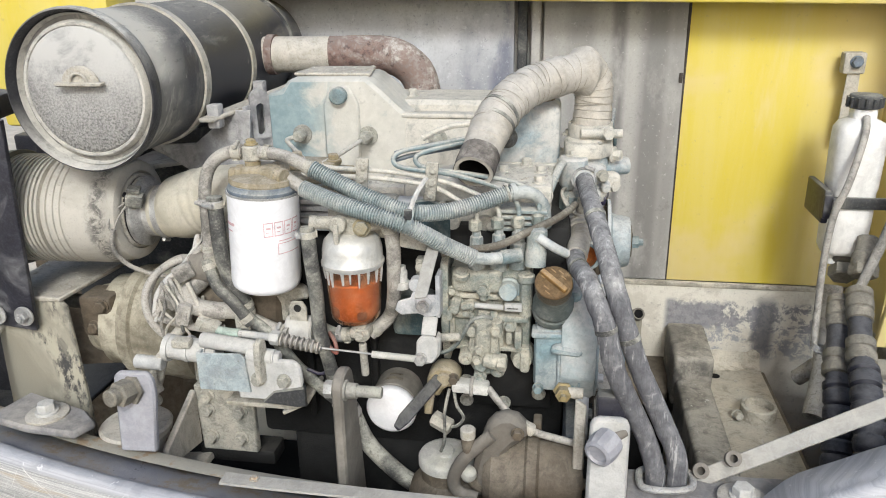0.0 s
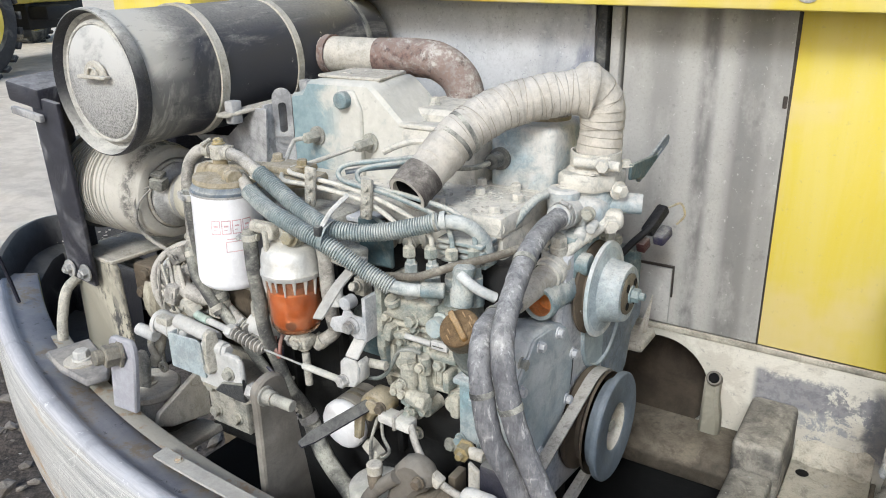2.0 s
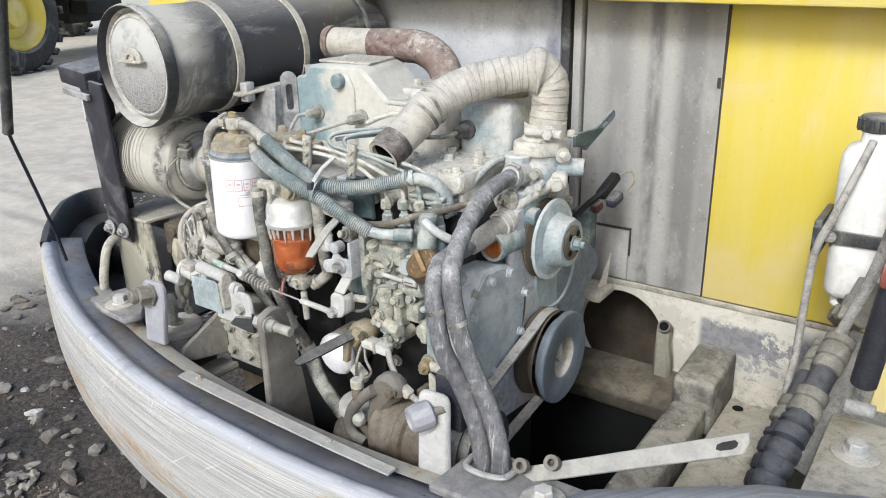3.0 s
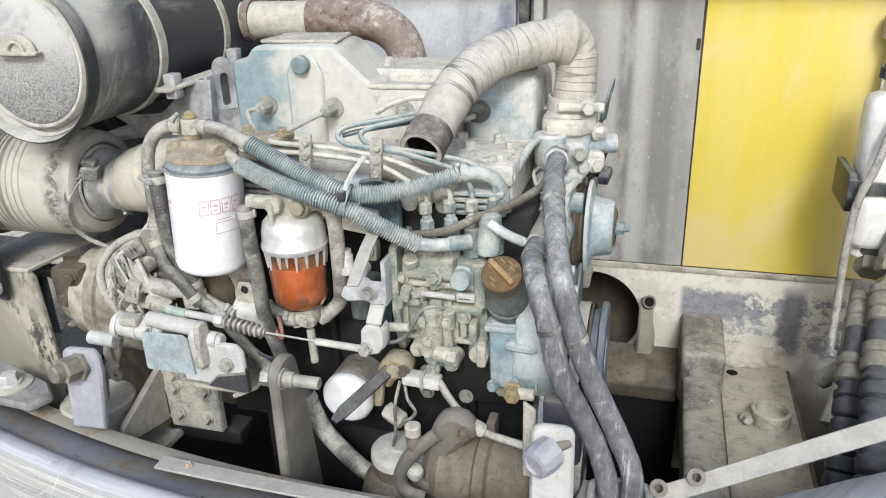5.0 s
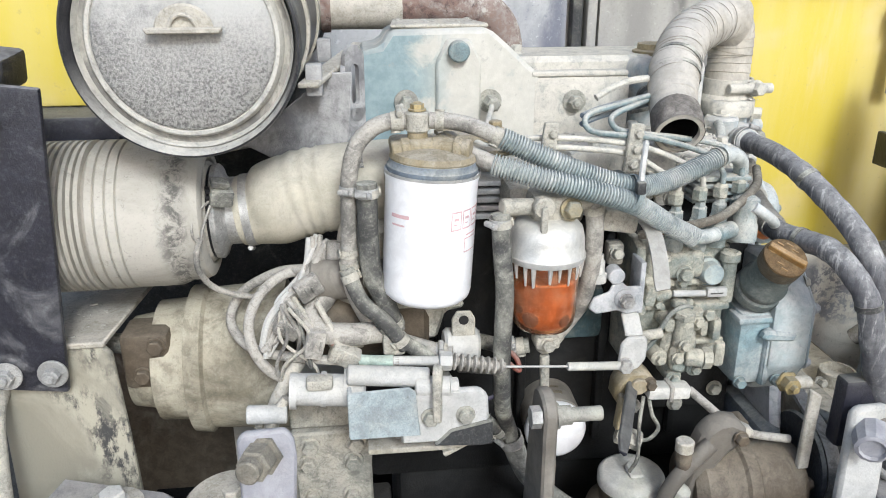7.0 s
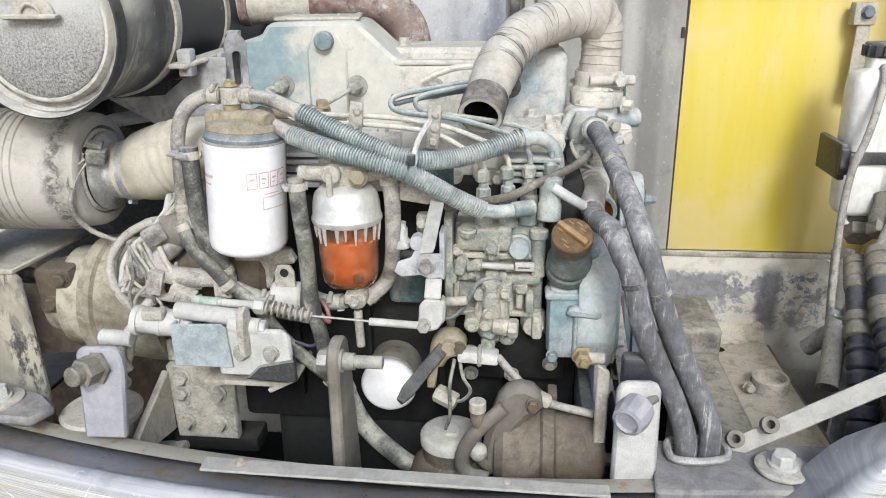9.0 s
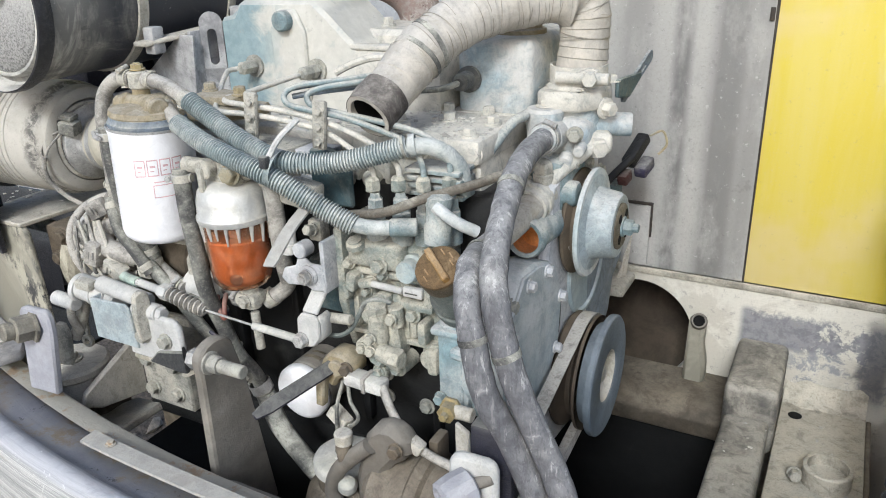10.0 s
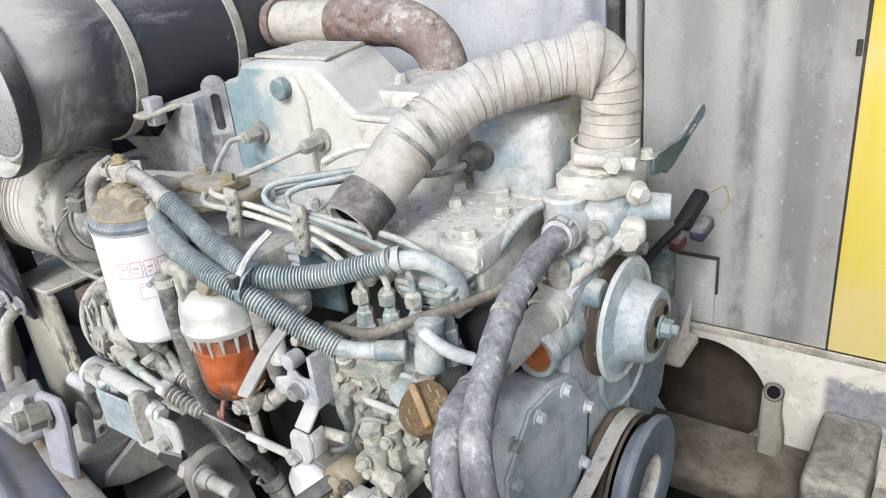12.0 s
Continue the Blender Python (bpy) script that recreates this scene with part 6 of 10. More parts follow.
def left_frame():
    p = thing("support_post", "black painted steel angle post with two bolts at its foot", "post", (-0.85, 0.99, 1.14))
    b = bmesh.new()
    box(b, (-0.905, 0.992, 1.115), (-0.825, 1.002, 1.475), 0.003, (5, 6.5, 0))
    box(b, (-0.910, 1.000, 1.14), (-0.900, 1.06, 1.475), 0.003, (5, 6.5, 0))
    put(b, "angle", "scuffed_black", p)
    for x in (-0.905, -0.855):
        put(hexbolt(bmesh.new(), (x, 1.000, 1.143), (0, -1, 0), 0.010, 0.010, 1.7, 0.006), "bolt", "steel", p, smooth=25)
    put(box(bmesh.new(), (-0.948, 0.972, 1.462), (-0.848, 1.075, 1.500), 0.006, (5, 6.5, 0)), "top_plate", "scuffed_black", p, "scuffed black top bracket")
    put(box(bmesh.new(), (-0.934, 0.966, 1.438), (-0.845, 0.976, 1.452), 0.003, (5, 6.5, 0)), "weld_bead", "web", p)
    b = prism(bmesh.new(), [(0, 0), (0.034, 0.004), (0.038, 0.070), (0.004, 0.068)], (-0.986, 1.034, 1.358), (1, 0.1, 0), (0, 0, 1), 0.004, 0.001)
    put(b, "perforated_tab", "gravel_white", p, "small pale perforated tab")
    for k in range(3):
        for j in range(2):
            put(lathe(bmesh.new(), (-0.976 + 0.016 * j + 0.001 * k, 1.034 - 0.003 + 0.0016 * j, 1.372 + 0.020 * k), (0, -1, 0), [(0, 0.003), (0.0006, 0.003), (0.0006, 0)], 10), "tab_hole", "pit", p)
    pl = thing("support_plate", "cream dust-covered folded steel support plate", "bracket", (-0.84, 1.0, 0.85))
    b = bmesh.new()
    prism(b, [(-0.942, 0.82), (-0.785, 0.82), (-0.790, 1.00), (-0.797, 1.150), (-0.808, 1.163), (-0.930, 1.163)], (0, 1.035, 0), (1, 0, 0), (0, 0, 1), 0.010, 0.002)
    put(b, "front_face", "plate", pl, "cream plate with black scuffs")
    b = prism(bmesh.new(), [(-0.932, 1.022), (-0.803, 1.022), (-0.785, 1.225), (-0.935, 1.24)], (0, 0, 1.160), (1, 0, 0), (0, 1, 0), 0.008, 0.002)
    put(b, "top_flange", "cream", pl)
    y = thing("hood_pillar", "yellow painted hood pillar behind the muffler", "pillar", (-0.87, 1.32, 1.44))
    b = box(bmesh.new(), (-1.035, 1.27, 1.40), (-0.79, 1.37, 1.80), 0.008)
    put(b, "pillar", "yellow", y)
    put(box(bmesh.new(), (-0.97, 1.20, 1.33), (-0.80, 1.35, 1.40), 0.006), "foot", "blackpost", y)
    f = thing("pump_housing", "dusty cream stepped pump and flywheel housing", "housing", (-0.68, 1.12, 0.98))
    put(lathe(bmesh.new(), (-0.80, 1.13, 1.085), (1, 0, 0), [(0, 0.0), (0, 0.06), (0.03, 0.065), (0.035, 0.080), (0.075, 0.082), (0.078, 0.098), (0.098, 0.100), (0.102, 0.094), (0.150, 0.097), (0.165, 0.100), (0.20, 0.100), (0.20, 0)], 56), "housing", "pump_cream", f)
    # block and bolts in dark brown: shade beside the support plate as colour
    b = box(bmesh.new(), (-0.80, 1.06, 1.08), (-0.74, 1.12, 1.155), 0.008)
    put(b, "valve_block", "oily", f)
    bolts(f, "oily", [(-0.775, 1.06, 1.10), (-0.755, 1.06, 1.14)], (0, -1, 0), 0.010, 0.008, 1.2)
    put(lathe(bmesh.new(), (-0.73, 1.05, 0.84), (0, -1, 0.2), [(0, 0.07), (0.05, 0.07), (0.06, 0.06), (0.06, 0)], 40), "lower_pulley", "oily", f)
    # black folded guard at the far end of the counterweight
    g = thing("end_guard", "black curved sheet guard at the counterweight's end", "guard", (-1.3, 1.15, 0.95))
    b = bmesh.new()
    rows = []
    line = spline([(-1.35, 1.055, 0), (-1.43, 1.12, 0), (-1.505, 1.21, 0), (-1.545, 1.30, 0), (-1.50, 1.365, 0), (-1.38, 1.38, 0), (-1.15, 1.38, 0)], 6)
    for i, q in enumerate(line):
        ahead = (line[min(i + 1, len(line) - 1)] - line[max(i - 1, 0)]).normalized()
        out = Vector((-ahead.y, ahead.x, 0)) * -1
        top = 1.005 + 0.05 * min(1.0, i / 12)
        rows.append([b.verts.new(q + Vector((0, 0, h)) + out * d) for d, h in ((-0.012, 0.78), (-0.012, top - 0.004), (-0.004, top), (0.006, top + 0.001), (0.012, top - 0.006), (0.026, top - 0.075), (0.075, top - 0.085), (0.082, top - 0.10), (0.09, 0.78))])
    for a, c in zip(rows[:-1], rows[1:]):
        for k in range(8):
            b.faces.new((a[k], c[k], c[k + 1], a[k + 1]))
    put(prism(bmesh.new(), [(-1.30, 1.07), (-0.98, 0.99), (-0.98, 1.45), (-1.36, 1.37), (-1.46, 1.28)], (0, 0, 0.80), (1, 0, 0), (0, 1, 0), 0.01, 0.002), "inner_deck", "guard", g)
    put(b, "sheet", "guard", g)


engine()
belt()
thermostat()
wrapped_hose()
heater_hoses()
muffler()
air_duct()
left_frame()

# ---- fuel side ----
def fuel_filter():
    f = thing("fuel_filter", "white spin-on fuel filter can with faded red print", "filter", (-0.414, 0.99, 1.215))
    axis = Vector((0.055, 0.0, 1)).normalized()
    base = Vector((-0.4262, 0.988, 1.224))
    put(lathe(bmesh.new(), base, axis, [(0.0, 0.0), (0.0, 0.036), (0.002, 0.044), (0.007, 0.0490), (0.014, 0.0508), (0.140, 0.0508), (0.144, 0.0520), (0.148, 0.0520)], 64), "can", "filter", f)
    put(lathe(bmesh.new(), base + axis * 0.148, axis, [(0, 0.0490), (0.002, 0.0500), (0.006, 0.0500), (0.008, 0.0480), (0.013, 0.047), (0.015, 0.044)], 56), "seal_ring", "blue_grey", f, "teal rim under the head")
    put(ring(bmesh.new(), base + axis * 0.1485, axis, 0.0515, 0.003, 0.0013, 56), "crimp", "steel", f)
    b = lathe(bmesh.new(), base + axis * 0.160, axis, [(0, 0.046), (0.003, 0.0475), (0.009, 0.046), (0.012, 0.036), (0.014, 0.022), (0.016, 0.0)], 40)
    top = base + axis * 0.172
    for d, r, long in ((Vector((0.72, -0.30, 0.0)), 0.0125, 0.042), (Vector((-0.95, -0.1, -0.05)), 0.0125, 0.046), (Vector((0.6, 0.8, 0)), 0.012, 0.04)):
        cyl(b, top, top + d.normalized() * long, r, seg=16)
        cyl(b, top + d.normalized() * long * 0.55, top + d.normalized() * long * 0.8, r * 1.2, seg=8)
    post = Vector((-0.433, 0.996, 1.385))
    cyl(b, post, post + Vector((0, 0, 0.040)), 0.0118, 0.0105, seg=18)
    box(b, (-0.462, 1.0, 1.382), (-0.404, 1.06, 1.398), 0.006)
    head = put(b, "filter_head", "tan", f, "dusty tan cast filter head")
    put(prism(bmesh.new(), [(-0.462, 1.01), (-0.40, 0.998), (-0.335, 1.03), (-0.30, 1.055), (-0.31, 1.095), (-0.45, 1.095)], (0, 0, 1.372), (1, 0, 0), (0, 1, 0), 0.014, 0.004), "bracket", "tan", f, "dusty tan filter bracket")
    put(box(bmesh.new(), (-0.405, 1.045, 1.386), (-0.33, 1.095, 1.398), 0.005), "bracket_rib", "tan", f)
    bolts(f, "tan", [(-0.335, 1.065, 1.398), (-0.395, 1.075, 1.398)], (0, 0, 1), 0.008, 0.009, 1.3)
    put(hexbolt(bmesh.new(), (-0.433, 0.996, 1.436), (0, 0, 1), 0.0075, 0.006, 1.3, 0.003), "banjo_bolt", "brass", head, smooth=25)
    put(lathe(bmesh.new(), (-0.433, 0.996, 1.413), (0, 0, 1), [(0, 0.011), (0.002, 0.0135), (0.020, 0.0135), (0.022, 0.011)], 18), "banjo_ring", "cast", head)
    # print: framed boxes and bars, in relief a hair above the enamel
    r = 0.0511

    def patch(a0, a1, h0, h1, name="print_bar"):
        b = bmesh.new()
        m = Matrix.Translation(base)
        n = 6
        lo, hi = [], []
        for k in range(n + 1):
            a = radians(a0 + (a1 - a0) * k / n)
            lo.append(b.verts.new(base + axis * h0 + Vector((r * math.cos(a), r * math.sin(a), 0))))
            hi.append(b.verts.new(base + axis * h1 + Vector((r * math.cos(a), r * math.sin(a), 0))))
        for k in range(n):
            b.faces.new((lo[k], lo[k + 1], hi[k + 1], hi[k]))
        put(b, name, "print", f)
    for k in range(4):
        a = -70 + 17 * k
        patch(a, a + 15, 0.1120, 0.1135)
        patch(a, a + 15, 0.0925, 0.0940)
        patch(a, a + 1.3, 0.0930, 0.1130)
        patch(a + 13.7, a + 15, 0.0930, 0.1130)
        patch(a + 4, a + 11, 0.1035, 0.1062)
        patch(a + 4, a + 9, 0.0985, 0.0997)
    patch(-48, -4, 0.0800, 0.0812)
    patch(-48, -4, 0.0645, 0.0657)
    patch(-48, -46.8, 0.0650, 0.0810)
    patch(-46, -22, 0.0840, 0.0855)
    patch(-150, -122, 0.1060, 0.1100)
    patch(-148, -128, 0.0970, 0.0990)


def sediment_bowl():
    s = thing("fuel_water_separator", "water separator with silver cap and grimy bowl of orange fuel", "separator", (-0.29, 0.98, 1.16))
    c = Vector((-0.289, 0.980, 0))
    put(lathe(bmesh.new(), c + Vector((0, 0, 1.268)), (0, 0, 1), [(0, 0.038), (0, 0.0440), (0.003, 0.0455), (0.007, 0.0455), (0.009, 0.0438), (0.026, 0.0430), (0.038, 0.0400), (0.046, 0.032), (0.050, 0.020), (0.051, 0)], 56), "cap", "silver", s, "dull silver domed cap")
    bowl = put(lathe(bmesh.new(), c + Vector((0, 0, 1.180)), (0, 0, 1), [(0, 0), (0.0, 0.024), (0.003, 0.0315), (0.010, 0.0360), (0.020, 0.0375), (0.086, 0.0405), (0.090, 0.0405), (0.090, 0.0388), (0.086, 0.0388), (0.021, 0.0357), (0.011, 0.0340), (0.005, 0.0295), (0.003, 0.022), (0.003, 0)], 48), "bowl", "glass", s, "clear plastic bowl")
    bowl.visible_shadow = False
    put(lathe(bmesh.new(), c + Vector((0, 0, 1.1845)), (0, 0, 1), [(0, 0), (0.0, 0.020), (0.003, 0.0285), (0.008, 0.0330), (0.018, 0.0350), (0.060, 0.0368), (0.062, 0.035), (0.062, 0)], 48), "fuel", "fuel", s, "orange fuel")
    put(lathe(bmesh.new(), c + Vector((0, 0, 1.247)), (0, 0, 1), [(0, 0.014), (0.014, 0.014), (0.018, 0.032), (0.021, 0.032)], 32), "inner_core", "fuel", s)
    rnd = random.Random(5)
    for k in range(18):
        a = radians(20 * k + rnd.uniform(-4, 4))
        w, h = rnd.uniform(0.0020, 0.0034), rnd.uniform(0.016, 0.030)
        b = bmesh.new()
        p = c + Vector((0.0412 * math.cos(a), 0.0412 * math.sin(a), 1.270))
        tube(b, [p, p - Vector((0.0004 * math.cos(a), 0.0004 * math.sin(a), h * 0.5)), p - Vector((0.0014 * math.cos(a), 0.0014 * math.sin(a), h))], lambda t, q: w * (1 - 0.55 * t), 6, 3)
        put(b, "rib", "silver", bowl, "pale rib under the cap")
    for a, z, r in ((232, 1.203, 0.010), (300, 1.200, 0.008), (20, 1.200, 0.008), (205, 1.212, 0.007)):
        q = radians(a)
        put(lathe(bmesh.new(), c + Vector((0.0345 * math.cos(q), 0.0345 * math.sin(q), z)), (math.cos(q), math.sin(q), 0), [(0, r), (0.0008, r * 0.9), (0.0016, 0.0)], 14), "stain", "sludge", bowl)
    b = box(bmesh.new(), (-0.310, 0.962, 1.312), (-0.262, 1.01, 1.345), 0.008)
    cyl(b, (-0.295, 0.975, 1.330), (-0.345, 0.965, 1.334), 0.0095, seg=16)
    cyl(b, (-0.285, 0.975, 1.325), (-0.235, 0.985, 1.333), 0.0095, seg=16)
    cyl(b, (-0.300, 0.962, 1.335), (-0.300, 0.948, 1.335), 0.012, seg=16)
    box(b, (-0.305, 0.943, 1.308), (-0.297, 0.951, 1.338), 0.003)
    head = put(b, "head", "cast", s, "beige cast head with valve")
    put(hexbolt(bmesh.new(), (-0.268, 0.962, 1.330), (0.15, -1, 0.15), 0.010, 0.010, 1.3), "bolt", "brass", head, smooth=25)
    put(hexbolt(bmesh.new(), (-0.278, 0.99, 1.345), (0, 0, 1), 0.008, 0.008, 1.2), "bolt", "brass", head, smooth=25)
    # drain under the bowl
    b = cyl(bmesh.new(), (-0.285, 0.982, 1.184), (-0.283, 0.985, 1.145), 0.011, seg=14)
    box(b, (-0.298, 0.970, 1.152), (-0.268, 0.998, 1.168), 0.004)
    hexbolt(b, (-0.283, 0.970, 1.160), (0, -1, 0), 0.008, 0.006, 1.2)
    cyl(b, (-0.283, 0.985, 1.138), (-0.281, 0.985, 1.085), 0.006, seg=10)
    put(b, "drain", "cast", s, "dusty drain fitting")
    put(box(bmesh.new(), (-0.33, 1.0, 1.30), (-0.24, 1.09, 1.345), 0.006), "mount", "cast", s)


def hose(name, line, r, material, label, seg=14, wobble=0.02, group=""):
    ob = tagged(put(tube(bmesh.new(), line, r, seg, 10, wobble=wobble), name, material), label, "hose" if "wire" not in name and "pipe" not in name else name.split("_")[-1], group)
    if name == "fuel_hose":
        for p, q in ((line[0], line[1]), (line[-1], line[-2])):
            d = (Vector(q) - Vector(p)).normalized()
            b = ring(bmesh.new(), Vector(p) + d * 0.011, d, r * 1.01, 0.009, 0.0014, 22)
            hexbolt(b, Vector(p) + d * 0.011 + Vector((0.3, -1, 0.2)).cross(d).normalized() * (r + 0.003), d.cross(Vector((0.3, -1, 0.2))), 0.0045, 0.006, 1.2)
            put(b, "hose_clamp", "cast", ob, "dusty steel hose clamp")
    return ob


def fuel_lines():
    # rubber lines left of the filter
    hose("fuel_hose", [(-0.513, 0.990, 1.268), (-0.510, 0.990, 1.33), (-0.508, 0.990, 1.368), (-0.500, 0.992, 1.398), (-0.484, 0.994, 1.416), (-0.466, 0.996, 1.424), (-0.446, 0.996, 1.425)], 0.0092, "rubber_pale", "pale dusty rubber fuel hose arching over the filter head")
    hose("fuel_hose", [(-0.420, 0.995, 1.425), (-0.398, 0.992, 1.424), (-0.372, 0.989, 1.418), (-0.338, 0.985, 1.403)], 0.0090, "rubber_pale", "dusty hose from the filter head into the conduit")
    hose("fuel_hose", [(-0.490, 0.980, 1.362), (-0.490, 0.980, 1.30), (-0.487, 0.982, 1.255), (-0.472, 0.985, 1.215), (-0.462, 0.99, 1.180)], 0.0115, "rubber", "dusty dark rubber fuel hose beside the white filter")
    hose("fuel_hose", [(-0.513, 0.992, 1.275), (-0.510, 0.995, 1.235), (-0.495, 1.0, 1.195), (-0.475, 1.0, 1.17), (-0.45, 0.995, 1.160), (-0.41, 0.985, 1.150), (-0.395, 0.98, 1.150)], 0.010, "rubber_pale", "pale dusty hose bending under the filter")
    hose("fuel_hose", [(-0.516, 0.985, 1.262), (-0.50, 0.975, 1.225), (-0.475, 0.972, 1.200), (-0.452, 0.975, 1.165)], 0.009, "rubber", "dark hose with split sleeve under the filter")
    hose("fuel_hose", [(-0.347, 0.960, 1.328), (-0.344, 0.957, 1.28), (-0.340, 0.957, 1.235), (-0.340, 0.963, 1.165), (-0.336, 0.978, 1.11), (-0.331, 0.992, 1.06), (-0.319, 1.008, 1.02), (-0.311, 1.012, 0.985)], 0.0105, "rubber", "dark rubber hose beside the separator")
    hose("fuel_hose", [(-0.236, 0.985, 1.332), (-0.231, 0.987, 1.30), (-0.231, 0.988, 1.255), (-0.236, 0.998, 1.205), (-0.248, 1.012, 1.170), (-0.275, 1.0, 1.147)], 0.0105, "rubber_pale", "pale dusty hose down the separator's side")
    hose("fuel_hose", [(-0.300, 0.995, 1.147), (-0.325, 1.0, 1.143), (-0.35, 1.01, 1.146), (-0.375, 1.02, 1.148)], 0.0095, "rubber", "short brown fuel hose under the bowl")
    hose("fuel_hose", [(-0.480, 0.985, 1.195), (-0.452, 0.980, 1.168), (-0.423, 0.980, 1.144), (-0.391, 0.990, 1.090), (-0.350, 1.0, 1.040), (-0.326, 1.010, 1.012)], 0.0090, "rubber", "dark dusty hose slanting down from the filter")
    hose("drain_hose", [(-0.311, 1.012, 0.992), (-0.304, 1.012, 0.972), (-0.290, 1.010, 0.945), (-0.262, 1.010, 0.912), (-0.216, 1.01, 0.875), (-0.16, 1.03, 0.85)], 0.014, "rubber", "dark drain hose along the bay floor")
    k = thing("fuel_fitting", "row of small clamps on the fuel hoses", "clamp", (-0.49, 0.98, 1.16))
    clamp("hose_clamp", (-0.4905, 0.980, 1.352), (0, 0, 1), 0.0120, k, screw=(-0.4, -1, 0))
    clamp("hose_clamp", (-0.5085, 0.990, 1.352), (0, 0, 1), 0.0098, k, screw=(-0.5, -1, 0))
    clamp("hose_clamp", (-0.453, 0.996, 1.425), (1, 0, 0), 0.0098, k, screw=(0, -0.3, 1), material="cast")
    clamp("hose_clamp", (-0.347, 0.960, 1.318), (0, 0, 1), 0.0112, k, screw=(-1, -0.5, 0))
    clamp("hose_clamp", (-0.315, 1.010, 1.003), (0.35, 0.15, -1), 0.0145, k, 0.014, screw=(-1, -0.5, 0))
    clamp("hose_clamp", (-0.41, 0.985, 1.150), (1, -0.1, 0), 0.0107, k, screw=(0, -0.6, 1))
    clamp("hose_clamp", (-0.322, 1.0, 1.143), (1, 0, 0), 0.0102, k, screw=(0, -0.6, 1))
    put(box(bmesh.new(), (-0.478, 0.972, 1.155), (-0.452, 1.0, 1.182), 0.004), "tee", "cast", k)
    # lift pump / solenoid body behind the cable
    s = thing("fuel_solenoid", "pale round fuel solenoid with an eyelet bracket", "solenoid", (-0.39, 1.0, 1.13))
    put(cyl(bmesh.new(), (-0.405, 1.0, 1.150), (-0.362, 1.0, 1.148), 0.022, seg=24), "body", "white_metal", s)
    put(prism(bmesh.new(), [(-0.014, 0), (-0.014, 0.022), (-0.008, 0.032), (0.008, 0.032), (0.014, 0.022), (0.014, 0)], (-0.382, 0.992, 1.168), (1, 0, 0), (0, 0, 1), 0.004, 0.001), "eyelet", "cast", s)
    put(lathe(bmesh.new(), (-0.382, 0.9878, 1.189), (0, -1, 0), [(0, 0.006), (0.0006, 0.006), (0.0006, 0)], 14), "eyelet_hole", "cast_dark", s)
    b = prism(bmesh.new(), [(-0.47, 1.145), (-0.465, 1.20), (-0.44, 1.215), (-0.385, 1.21), (-0.375, 1.19), (-0.40, 1.185), (-0.41, 1.15)], (0, 1.04, 0), (1, 0, 0), (0, 0, 1), 0.02, 0.004)
    br = thing("filter_bracket", "dusty cast bracket below the fuel filter", "bracket", (-0.43, 1.03, 1.145))
    put(b, "arm", "cast", br)


